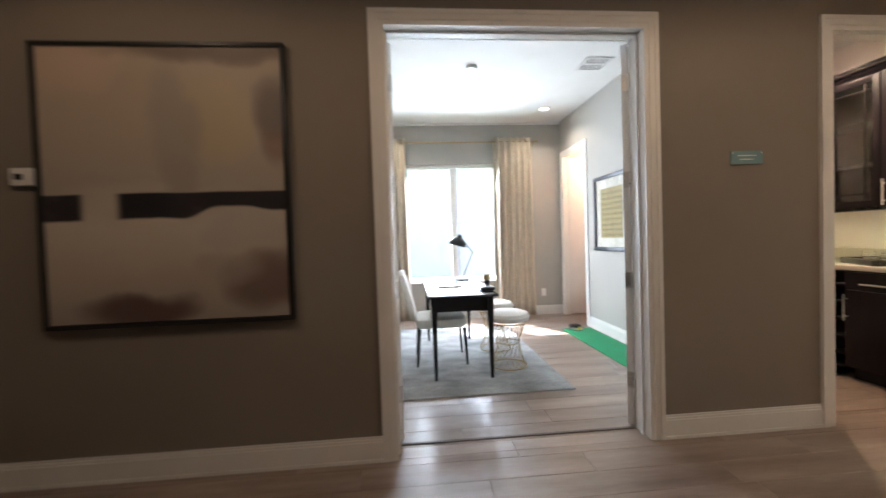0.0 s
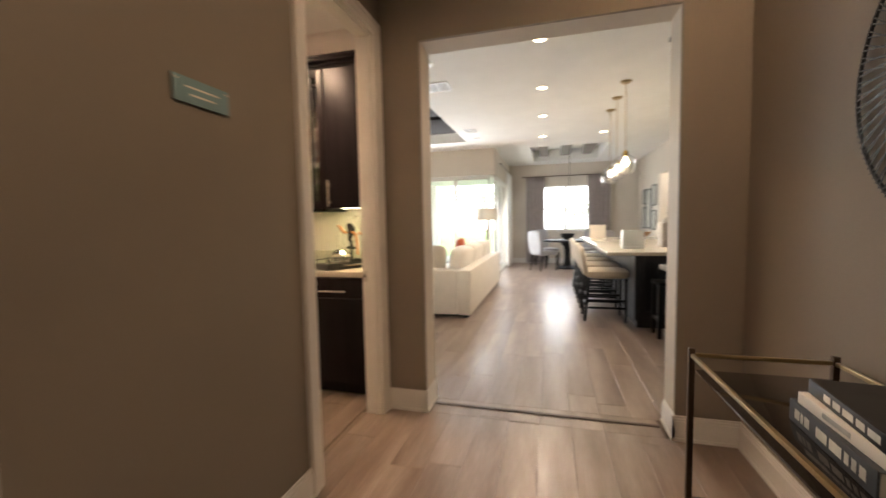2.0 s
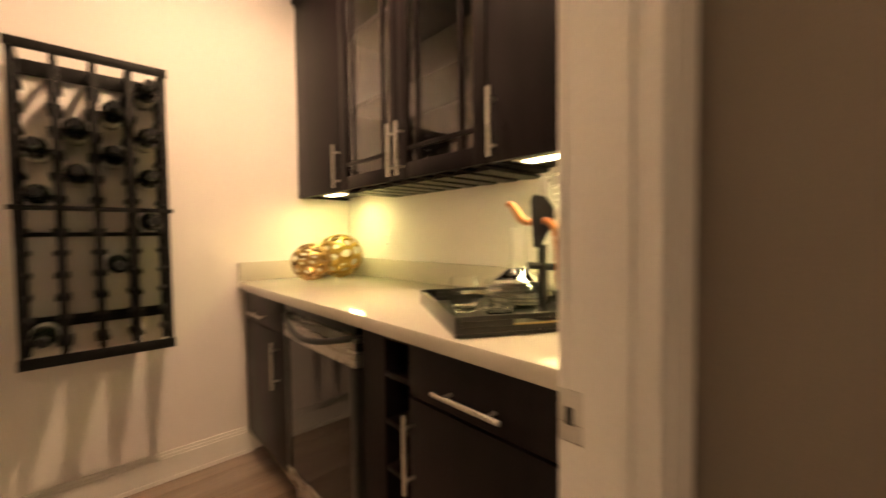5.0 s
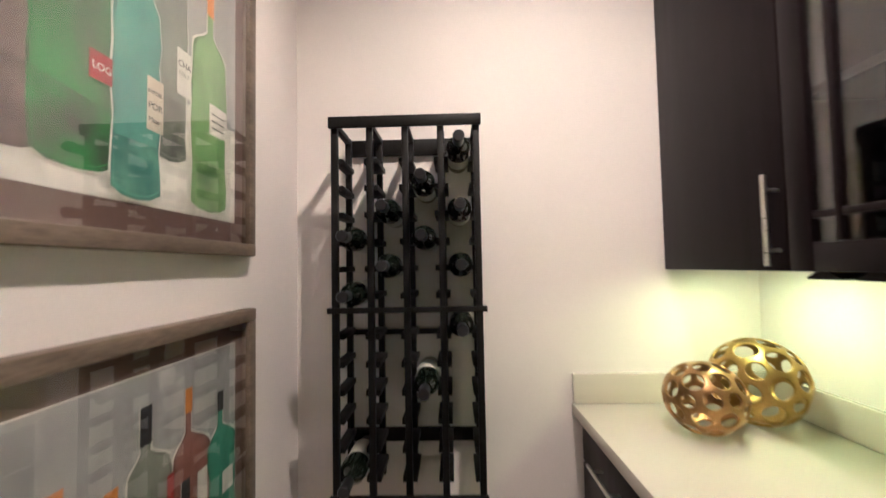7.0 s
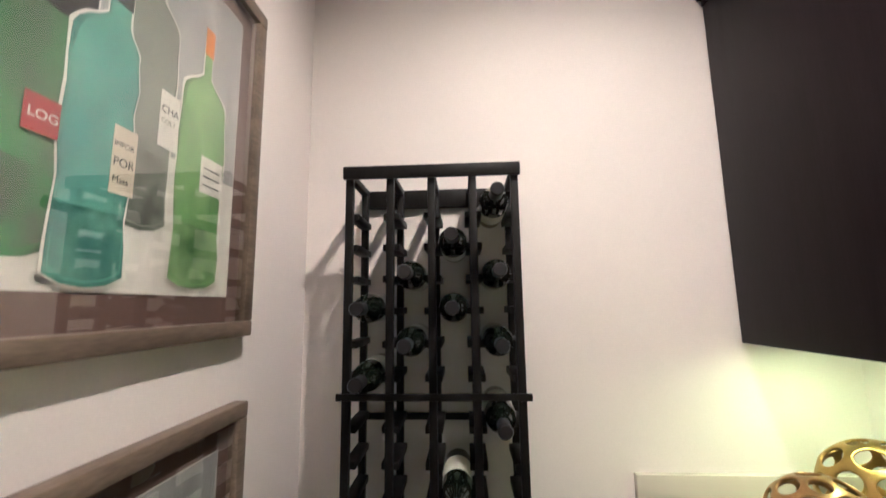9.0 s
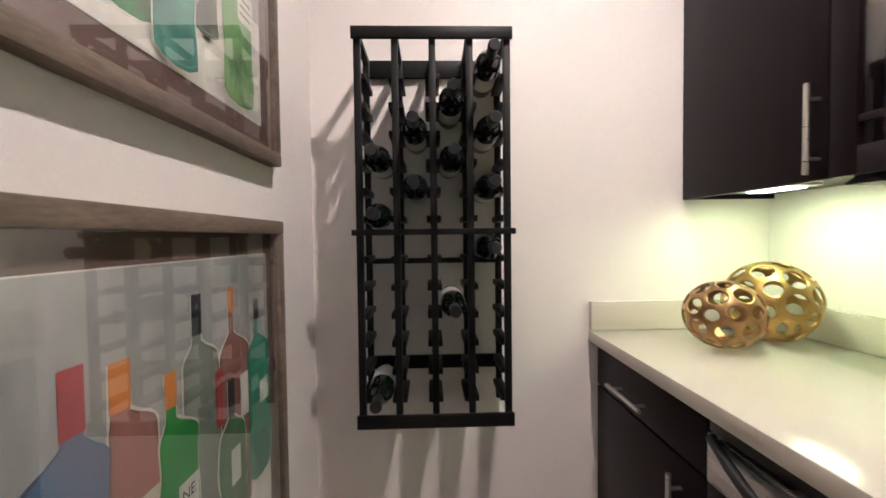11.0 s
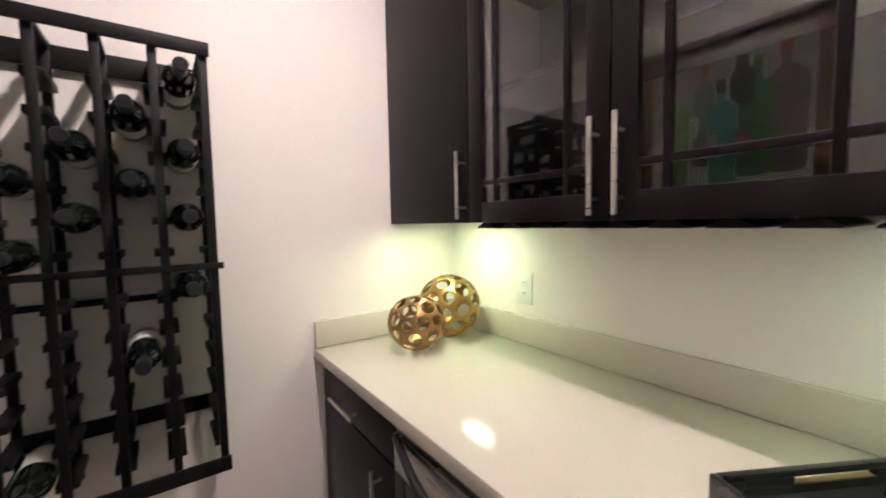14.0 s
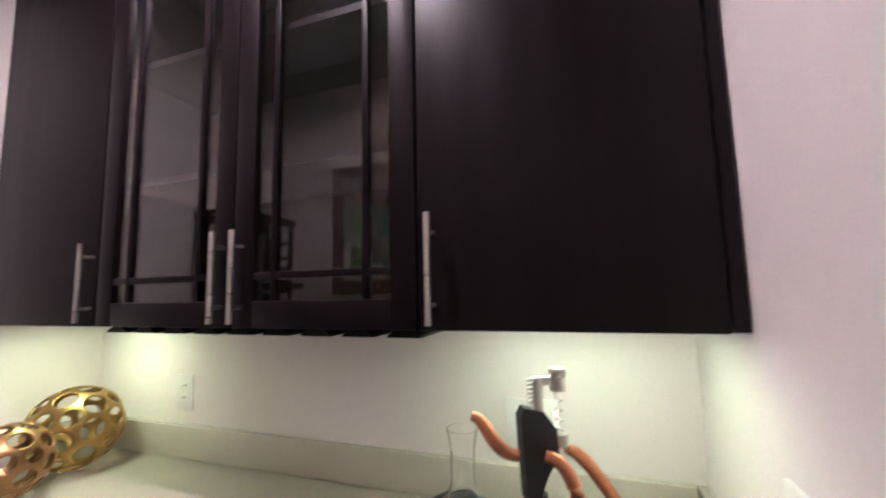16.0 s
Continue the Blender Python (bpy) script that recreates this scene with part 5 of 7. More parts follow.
def drape(name, p0, p1, z0, z1, folds, mat, depth, label, group, gather=0.0):
    """A hanging curtain along a line, with rounded folds and thickness."""
    p0, p1 = Vector((*p0, 0)), Vector((*p1, 0))
    d = (p1 - p0)
    L = d.length
    u = d.normalized()
    v = Vector((-u.y, u.x, 0))
    t = bmesh.new()
    nx, nz = folds * 10, 12
    rnd = random.Random(int(p0.x * 100 + p0.y * 10))
    ph = [rnd.uniform(-0.6, 0.6) for _ in range(folds + 2)]
    rows = []
    for j in range(nz + 1):
        z = z0 + (z1 - z0) * j / nz
        top = j / nz
        row = []
        for i in range(nx + 1):
            s = i / nx
            a = s * folds * 2 * math.pi + ph[int(s * folds)] * 0.25
            amp = depth * (1 - 0.35 * top) * (0.8 + 0.3 * math.sin(3 * s + 2))
            off = amp * (math.sin(a) + 0.25 * math.sin(2 * a + 1 + 1.5 * (1 - top)))
            row.append(t.verts.new(p0 + u * (L * (s + gather * (s - 0.5) * (1 - top))) + v * off + Vector((0, 0, z))))
        rows.append(row)
    for a, b in zip(rows, rows[1:]):
        for i in range(nx):
            t.faces.new((a[i], a[i + 1], b[i + 1], b[i]))
    ob = solid(name, t, mat, label, "curtain", group=group)
    s = ob.modifiers.new("thick", "SOLIDIFY")
    s.thickness = 0.004
    return ob


def curtain_rod(p0, p1, r, mat, label):
    t = thing("curtain_rod", p0, label, "curtain rod")
    part("rod", rod(p0, p1, r, seg=14), mat, t)
    d = (Vector(p1) - Vector(p0)).normalized()
    for p, s in ((p0, -1), (p1, 1)):
        part("finial", rod(Vector(p), Vector(p) + d * s * 0.035, r * 1.7, seg=14), mat, t)
    return t


# ---- office ----
curtain_rod((-0.55, 5.895, 2.66), (2.11, 5.895, 2.66), 0.009, M_BRASS, "slim brass curtain rod above the office window")
for x in (-0.46, 2.08):
    b = thing("rod_bracket", (x, 5.989, 2.625), "small brass curtain rod bracket", "bracket", "rod brackets")
    part("wall_plate", box(x - 0.012, x + 0.012, 5.982, 5.9895, 2.61, 2.67, 0.002), M_BRASS, b)
    part("arm", rod((x, 5.982, 2.645), (x, 5.898, 2.645), 0.005, seg=8), M_BRASS, b)
drape("curtain", (-0.52, 5.89), (0.14, 5.89), 0.02, 2.715, 6, M_LINEN, 0.060, "oatmeal linen curtain panel, drawn open", "office curtains", 0.05)
drape("curtain", (1.45, 5.89), (2.04, 5.89), 0.02, 2.715, 6, M_LINEN, 0.060, "oatmeal linen curtain panel, drawn open", "office curtains", 0.05)


def outlet_y(x, z, y):
    t = thing("power_outlet", (x, y, z), "white duplex power outlet with its cover plate", "outlet", "wall outlets")
    part("cover_plate", box(x - 0.036, x + 0.036, y - 0.006, y - 0.0005, z - 0.058, z + 0.058, 0.002), M_WHITE, t)
    for dz in (-0.02, 0.02):
        part("socket", box(x - 0.017, x + 0.017, y - 0.0085, y - 0.006, z + dz - 0.014, z + dz + 0.014, 0.001), M_WHITE, t)


outlet_y(2.215, 0.345, 5.99)


def side_doorway(name, y0, y1, x, head):
    bm = bmesh.new()
    box(x - 0.004, x + 0.074, y0, y0 + 0.004, 0, head, bm=bm)
    box(x - 0.004, x + 0.074, y1 - 0.004, y1, 0, head, bm=bm)
    box(x - 0.004, x + 0.074, y0 + 0.004, y1 - 0.004, head - 0.004, head, bm=bm)
    for w0, w1, t in ((-0.006, 0.03, 0.012), (0.03, 0.078, 0.018)):
        box(x - t, x, y0 - w1, y0 - w0, 0, head + w1, bm=bm)
        box(x - t, x, y1 + w0, y1 + w1, 0, head + w1, bm=bm)
        box(x - t, x, y0 - w0, y1 + w0, head + w0, head + w1, bm=bm)
    solid(name, bm, M_TRIM, "white moulded casing of the closet doorway", "door frame", "structure", smooth=False)


side_doorway("trim_closet_door", *ODY, 2.52, HEAD)
t = thing("door_3", (2.6, 5.885, 0), "white closet door standing open into the closet", "door", kind="structure")
leaf = part("leaf", box(2.60, 3.26, 5.865, 5.90, 0.012, HEAD - 0.01, 0.002), M_TRIM, t)
for z in (0.30, 0.93, 1.56, 2.16):
    part("hinge", rod((2.594, 5.887, z - 0.05), (2.594, 5.887, z + 0.05), 0.008, seg=10), M_STEEL, t)

fp = thing("framed_picture", (2.519, 4.42, 1.0), "dark framed picture of gold leaf shapes with a white mat", "framed picture")
FY0, FY1, FZ0, FZ1 = 4.025, 4.830, 1.02, 1.918
bm = box(2.485, 2.519, FY0, FY1, FZ0, FZ0 + 0.045, 0.004)
box(2.485, 2.519, FY0, FY1, FZ1 - 0.045, FZ1, 0.004, bm=bm)
box(2.4855, 2.519, FY0, FY0 + 0.045, FZ0 + 0.045, FZ1 - 0.045, 0.004, bm=bm)
box(2.4855, 2.519, FY1 - 0.045, FY1, FZ0 + 0.045, FZ1 - 0.045, 0.004, bm=bm)
part("frame", bm, material("blue_black_frame", (0.022, 0.024, 0.035), 0.4, vary=0.2), fp, "blue-black frame")
part("mat_board", box(2.507, 2.518, FY0 + 0.045, FY1 - 0.045, FZ0 + 0.045, FZ1 - 0.045), W_PAPER, fp, smooth=False)
M_GILT = material("gold_print", (0.13, 0.09, 0.02), 0.6, scale=14, fine=60, second=(0.26, 0.20, 0.06), vary=0.2)
part("print", box(2.505, 2.5068, FY0 + 0.155, FY1 - 0.155, FZ0 + 0.155, FZ1 - 0.155), material("gold_ground", (0.36, 0.29, 0.11), 0.7, vary=0.1), fp, smooth=False)
for i in range(8):
    for j in range(9):
        y, z = FY0 + 0.185 + i * 0.060, FZ0 + 0.19 + j * 0.061
        part("gold_leaf_shape", box(2.5035, 2.5048, y - 0.020, y + 0.020, z - 0.016, z + 0.016, 0.0006, m=Matrix.Translation((0, y, z)) @ Matrix.Rotation(radians(((i * 7 + j * 13) % 11) * 3 - 15), 4, "X") @ Matrix.Translation((0, -y, -z))), M_GILT, fp)
g = part("glass", box(2.494, 2.495, FY0 + 0.045, FY1 - 0.045, FZ0 + 0.045, FZ1 - 0.045), M_GLASS, fp, smooth=False)
g.visible_shadow = False


def vent(x0, x1, y0, y1, z, label="white slatted ceiling vent", mat=None):
    t = thing("ceiling_vent", ((x0 + x1) / 2, (y0 + y1) / 2, z), label, "vent", "ceiling vents")
    part("backing", box(x0 + 0.02, x1 - 0.02, y0 + 0.02, y1 - 0.02, z - 0.002, z - 0.0005), M_GREYBEAM, t, smooth=False)
    bm = box(x0, x1, y0, y0 + 0.022, z - 0.010, z - 0.0006, 0.002)
    box(x0, x1, y1 - 0.022, y1, z - 0.010, z - 0.0006, 0.002, bm=bm)
    for a, b in ((x0, x0 + 0.022), (x1 - 0.022, x1)):
        box(a, b, y0 + 0.022, y1 - 0.022, z - 0.010, z - 0.0006, 0.002, bm=bm)
    part("frame", bm, M_WHITE, t)
    part("divider", box(x0 + 0.022, x1 - 0.022, (y0 + y1) / 2 - 0.008, (y0 + y1) / 2 + 0.008, z - 0.009, z - 0.002), M_WHITE, t)
    n = 9
    for k in range(n):
        xx = x0 + 0.032 + (x1 - x0 - 0.064) * k / (n - 1)
        for c, d in ((y0 + 0.022, (y0 + y1) / 2 - 0.008), ((y0 + y1) / 2 + 0.008, y1 - 0.022)):
            part("slat", box(xx - 0.005, xx + 0.005, c, d, z - 0.007, z - 0.005), M_WHITE, t)


vent(1.96, 2.24, 3.80, 4.10, OCEIL)
sd = thing("smoke_detector", (0.85, 4.02, OCEIL), "white round smoke detector on the ceiling", "smoke detector", "smoke detectors")
part("base", lathe([(0, -0.002), (0.055, -0.004), (0.06, -0.02), (0.045, -0.035), (0, -0.036)], (0.85, 4.02, OCEIL), 28), M_WHITE, sd)
part("cornice_strip", box(-2.2, 2.52, 5.965, 5.9895, OCEIL - 0.03, OCEIL - 0.0005, 0.006), M_TRIM, thing("trim_cornice", (0, 5.98, OCEIL), "slim white cornice above the window wall", "cornice", kind="structure"))

rug = thing("area_rug", (0.68, 4.2, 0), "silver grey distressed low-pile rug with a bound edge", "rug")
part("rug_field", box(-0.195, 1.430, 3.040, 5.350, 0.001, 0.011, 0.004), M_RUG, rug)
bm = box(-0.205, 1.440, 3.030, 3.0395, 0.0008, 0.0095, 0.003)
box(-0.205, 1.440, 5.3505, 5.360, 0.0008, 0.0095, 0.003, bm=bm)
box(-0.205, -0.1955, 3.0395, 5.3505, 0.0008, 0.0095, 0.003, bm=bm)
box(1.4305, 1.440, 3.0395, 5.3505, 0.0008, 0.0095, 0.003, bm=bm)
part("binding", bm, M_GREYFAB, rug, "dark bound edge")
solid("putting_mat", box(2.090, 2.470, 2.75, 4.95, 0.001, 0.010, 0.003), M_TURF, "long green artificial turf putting mat on the floor", "mat")
pm = thing("putting_trainer", (2.275, 4.92, 0.0105), "small black and silver putting cup with a yellow ball", "golf trainer")
part("cup_base", lathe([(0, 0), (0.075, 0), (0.078, 0.008), (0.05, 0.02), (0.035, 0.022)], (2.265, 4.90, 0.0105), 28), M_STEEL, pm)
part("housing", cushion(2.195, 2.335, 4.91, 5.01, 0.0105, 0.065), M_BLACK, pm)
part("ball", lathe([(0.0215 * math.sin(a), 0.0215 - 0.0215 * math.cos(a)) for a in (math.pi * k / 12 for k in range(13))], (2.275, 4.845, 0.0107), 20), material("yellow_ball", (0.75, 0.62, 0.05), 0.4), pm, "yellow ball")

dk = thing("desk", (0.65, 4.05, 0.0115), "black writing desk with slim tapered legs on the rug", "desk")
part("desktop", box(0.345, 0.945, 3.345, 4.78, 0.722, 0.745, 0.003), material("black_satin_top", (0.03, 0.031, 0.034), 0.22, vary=0.2, fine=60), dk)
bm = box(0.385, 0.905, 3.39, 3.41, 0.60, 0.7215)
box(0.385, 0.905, 4.72, 4.74, 0.60, 0.7215, bm=bm)
box(0.385, 0.405, 3.41, 4.72, 0.60, 0.7215, bm=bm)
box(0.885, 0.905, 3.41, 4.72, 0.60, 0.7215, bm=bm)
part("apron", bm, M_BLACKWOOD, dk, smooth=False)
for x in (0.392, 0.880):
    for y in (3.40, 4.735):
        t = bmesh.new()
        bmesh.ops.create_cone(t, cap_ends=True, segments=4, radius1=0.017, radius2=0.036, depth=0.71)
        bmesh.ops.transform(t, matrix=Matrix.Translation((x, y, 0.367)) @ Matrix.Rotation(radians(45), 4, "Z"), verts=t.verts)
        part("leg", t, M_BLACKWOOD, dk, smooth=False)

ch = thing("desk_chair", (0.48, 4.05, 0.0115), "cream upholstered chair with slim black legs beside the desk", "chair")
part("seat", cushion(0.23, 0.73, 3.80, 4.30, 0.365, 0.485, 0.1), M_IVORY, ch)
part("backrest", cushion(-0.25, 0.25, -0.035, 0.035, 0.0, 0.50, 0.0, m=Matrix.Translation((0.225, 4.05, 0.44)) @ Matrix.Rotation(radians(-14), 4, "Y") @ Matrix.Rotation(radians(90), 4, "Z")), M_IVORY, ch)
for x, y, dx in ((0.27, 3.84, -0.03), (0.27, 4.26, -0.03), (0.70, 3.84, 0.02), (0.70, 4.26, 0.02)):
    part("leg", rod((x, y, 0.372), (x + dx, y, 0.0118), 0.018, 0.010, 10), M_BLACKWOOD, ch)

dk.location += Vector((-0.04, -0.02, 0))
ch.location += Vector((-0.04, -0.08, 0))


def wire_stool(x, y):
    t = thing("wire_stool", (x, y, 0.0115), "round stool with a cream cushion on a gold wire base", "stool", "wire stools")
    part("cushion", lathe([(0, 0.445), (0.16, 0.442), (0.195, 0.455), (0.205, 0.485), (0.19, 0.515), (0.14, 0.532), (0, 0.54)], (x, y, 0), 36), M_IVORY, t)
    for r, z in ((0.165, 0.018), (0.18, 0.43), (0.105, 0.235)):
        part("ring", tube([(x + r * math.cos(a), y + r * math.sin(a), z) for a in (2 * math.pi * k / 40 for k in range(41))], 0.005, 8), M_BRASS, t)
    for k in range(18):
        for s in (-1, 1):
            pts = []
            for j in range(9):
                f = j / 8
                a = 2 * math.pi * k / 18 + s * f * 1.4
                r = 0.105 + (0.165 - 0.105 if f < 0.5 else 0.18 - 0.105) * (abs(f - 0.525) / 0.5) ** 1.6
                pts.append((x + r * math.cos(a), y + r * math.sin(a), 0.018 + 0.412 * f))
            part("wire", tube(pts, 0.0018, 4), M_BRASS, t)


wire_stool(1.06, 3.67)
wire_stool(1.06, 4.26)

lp = thing("desk_lamp", (0.80, 4.60, 0.7455), "black adjustable desk lamp with a dome shade", "desk lamp")
lx, ly = 0.76, 4.56
part("base", lathe([(0, 0), (0.085, 0), (0.087, 0.012), (0.06, 0.02), (0, 0.022)], (lx, ly, 0.7458), 32), M_BLACK, lp)
part("lower_arm", rod((lx, ly, 0.765), (lx + 0.13, ly + 0.03, 1.06), 0.006, seg=10), M_BRONZE, lp)
part("upper_arm", rod((lx + 0.13, ly + 0.03, 1.06), (lx - 0.03, ly - 0.05, 1.27), 0.006, seg=10), M_BRONZE, lp)
part("joint", rod((lx + 0.13, ly + 0.015, 1.06), (lx + 0.13, ly + 0.045, 1.06), 0.013, seg=14), M_BRASS, lp)
part("shade", lathe([(0.105, 0.0), (0.095, 0.035), (0.065, 0.075), (0.03, 0.098), (0.022, 0.13), (0.018, 0.132), (0.026, 0.095), (0.062, 0.072), (0.092, 0.033), (0.102, 0.0)], m=Matrix.Translation((lx - 0.06, ly - 0.07, 1.145)) @ Matrix.Rotation(radians(16), 4, "Y"), seg=32), M_BLACK, lp)
nb = thing("notebook", (0.56, 3.95, 0.7455), "dark brown notebook lying on the desk", "notebook")
part("cover", box(0.43, 0.67, 3.88, 4.05, 0.7457, 0.757, 0.002), M_BRONZE, nb)
cu = thing("desk_ornament", (0.87, 3.62, 0.7455), "dark sculpted holder with a gold top on the desk", "ornament")
part("dish", cushion(0.79, 0.92, 3.50, 3.64, 0.7457, 0.785), M_BLACK, cu)
part("stem", lathe([(0, 0), (0.028, 0.0), (0.02, 0.02), (0.028, 0.04), (0.02, 0.055), (0, 0.056)], (0.86, 3.60, 0.782), 20), M_BLACK, cu)
part("gold_cup", lathe([(0, 0), (0.03, 0), (0.034, 0.05), (0.031, 0.05), (0.027, 0.005), (0, 0.005)], (0.86, 3.60, 0.838), 24), M_BRASS, cu)

# ---- great room ----
def beam_set(name, hole, n, along, mat, label, w, d, z):
    for k in range(n):
        t = thing(name, (0, 0, 0), label, "beam", name + " set", "structure")
        if along == "y":
            x = hole[0] + (hole[1] - hole[0]) * (k + 0.5) / n
            bm = box(x - w / 2, x + w / 2, hole[2] + 0.001, hole[3] - 0.001, z, z + d, 0.006)
        else:
            y = hole[2] + (hole[3] - hole[2]) * (k + 0.5) / n
            bm = box(hole[0] + 0.001, hole[1] - 0.001, y - w / 2, y + w / 2, z, z + d, 0.006)
        part("timber", bm, mat, t)


for x0, x1 in ((5.62, 6.40), (6.56, 7.20), (7.37, 8.40)):
    t = thing("living_beam", ((x0 + x1) / 2, 4.2, CEIL), "dark stained timber beam in the living room tray ceiling", "beam", "living beams", "structure")
    part("timber", box(x0, x1, TR[2] + 0.001, TR[3] - 0.001, CEIL + 0.025, CEIL + 0.20, 0.006), M_BEAM, t)
can_light(7.60, 3.25, CEIL + 0.024, 12)
beam_set("dining_beam", DT, 3, "x", M_GREYBEAM, "weathered grey timber beam in the dining tray ceiling", 0.24, 0.16, CEIL + 0.13)
vent(5.68, 6.00, 2.33, 2.64, CEIL)
vent(8.10, 8.36, 2.43, 2.67, CEIL)
vent(8.35, 8.6, -1.65, -1.40, CEIL)
for nm, x, y, lab in (("ceiling_speaker", 8.89, 2.555, "white round ceiling speaker"), ("smoke_detector", 5.15, 2.42, "white round smoke detector on the ceiling")):
    t = thing(nm, (x, y, CEIL), lab, nm.replace("_", " "))
    part("grille", lathe([(0, -0.012), (0.06, -0.012), (0.075, -0.006), (0.078, -0.0005)], (x, y, CEIL), 28), M_WHITE, t)

# sofa, with its back to the walkway
sf = thing("sofa", (7.45, 2.7, 0), "ivory fabric sofa with loose back cushions", "sofa")
part("frame", box(6.2405, 8.9095, 2.3555, 3.135, 0.035, 0.30, 0.02), M_IVORY, sf)
part("backrest", box(6.05, 9.10, 2.165, 2.355, 0.035, 0.63, 0.03), M_IVORY, sf)
for x0, x1 in ((6.05, 6.24), (8.91, 9.10)):
    part("arm", box(x0, x1, 2.3555, 3.135, 0.035, 0.63, 0.03), M_IVORY, sf)
for x0, x1 in ((6.245, 7.11), (7.115, 7.98), (7.985, 8.905)):
    part("seat_cushion", cushion(x0, x1, 2.365, 3.145, 0.302, 0.47, 0.12), M_IVORY, sf)
for x0 in (6.26, 7.14, 8.01):
    part("back_cushion", cushion(-0.41, 0.41, -0.11, 0.11, 0, 0.44, 0.0, m=Matrix.Translation((x0 + 0.42, 2.455, 0.46)) @ Matrix.Rotation(radians(9), 4, "X")), M_IVORY, sf)
for x in (6.12, 9.03):
    for y in (2.235, 3.055):
        part("foot", box(x - 0.03, x + 0.03, y - 0.03, y + 0.03, 0, 0.0345), M_BLACK, sf)


def throw_pillow(x, y, z, mat, label, lean, turn, s=0.23):
    m = Matrix.Translation((x, y, z)) @ Matrix.Rotation(radians(turn), 4, "Z") @ Matrix.Rotation(radians(lean), 4, "X")
    bm = cushion(-s, s, -s, s, -0.085, 0.085, 0.85, m=m @ Matrix.Rotation(radians(90), 4, "X"))
    solid("throw_pillow", bm, mat, label, "pillow", group="pillows on the sofa")


throw_pillow(6.42, 2.80, 0.70, M_BEIGE, "beige square throw pillow on the sofa", 14, 78)
throw_pillow(7.55, 2.66, 0.76, M_RUST, "rust orange throw pillow on the sofa", 16, 8)
throw_pillow(6.66, 2.99, 0.66, M_BLUEFAB, "navy throw pillow on the sofa", 20, 60, 0.2)

fl = thing("floor_lamp", (9.42, 2.475, 0), "brass floor lamp with a white drum shade", "floor lamp")
part("base", lathe([(0, 0), (0.14, 0), (0.142, 0.015), (0.02, 0.03), (0, 0.03)], (9.42, 2.475, 0), 28), M_BRASS, fl)
part("pole", rod((9.42, 2.475, 0.025), (9.42, 2.475, 1.46), 0.011, seg=12), M_BRASS, fl)
part("shade", lathe([(0.235, 1.275), (0.225, 1.52), (0.222, 1.52), (0.232, 1.275)], (9.42, 2.475, 0), 36), material("shade_linen", (0.78, 0.74, 0.66), 0.9, vary=0.03, fine=400), fl)

# island
il = thing("kitchen_island", (7.6, -0.1, 0), "large dark kitchen island with a cream stone top", "kitchen island")
part("body", box(5.97, 9.40, -0.78, 0.255, 0.09, 0.862), material("navy_black_paint", (0.010, 0.011, 0.016), 0.4, vary=0.2, fine=60), il, smooth=False)
part("toe_kick", box(6.00, 9.35, -0.72, 0.225, 0, 0.09), M_BLACK, il, smooth=False)
part("countertop", box(5.56, 9.55, -0.86, 0.600, 0.863, 0.900, 0.004), M_QUARTZ, il, "cream quartz top")
for a, b in ((-0.74, -0.20), (-0.18, 0.215)):
    bm = box(5.958, 5.9695, a, a + 0.07, 0.13, 0.83, 0.002)
    box(5.958, 5.9695, b - 0.07, b, 0.13, 0.83, 0.002, bm=bm)
    box(5.9585, 5.9695, a + 0.07, b - 0.07, 0.13, 0.20, 0.002, bm=bm)
    box(5.9585, 5.9695, a + 0.07, b - 0.07, 0.76, 0.83, 0.002, bm=bm)
    part("end_panel", bm, material("navy_black_paint", (0.010, 0.011, 0.016)), il)
part("power_outlet", box(5.950, 5.9575, -0.03, 0.03, 0.62, 0.72, 0.002), M_BLACK, il)


def counter_stool():
    """Facing -y, with its back to +y, centred on the origin."""
    t = thing("counter_stool", (0, 0, 0), "beige upholstered counter stool with black wooden legs", "stool", "stools at the island")
    part("seat", cushion(-0.23, 0.23, -0.27, 0.22, 0.52, 0.635, 0.1), M_BEIGE, t)
    part("backrest", cushion(-0.225, 0.225, -0.035, 0.035, 0, 0.36, 0.0, m=Matrix.Translation((0, 0.225, 0.56)) @ Matrix.Rotation(radians(-10), 4, "X")), M_BEIGE, t)
    for x in (-0.195, 0.195):
        for y, dy in ((-0.22, 0.0), (0.19, 0.055)):
            part("leg", rod((x, y, 0.535), (x, y + dy, 0), 0.023, 0.016, 8), M_BLACKWOOD, t)
    for z, yy in ((0.19, 0.225), (0.30, 0.215)):
        part("stretcher", box(-0.185, 0.185, yy - 0.009, yy + 0.009, z - 0.014, z + 0.014, 0.002), M_BLACKWOOD, t)
    for z in (0.17, 0.26):
        for x in (-0.195, 0.195):
            part("stretcher", box(x - 0.009, x + 0.009, -0.21, 0.20, z - 0.012, z + 0.012, 0.002), M_BLACKWOOD, t)
    part("stretcher", box(-0.185, 0.185, -0.229, -0.211, 0.186, 0.214, 0.002), M_BLACKWOOD, t)
    return t


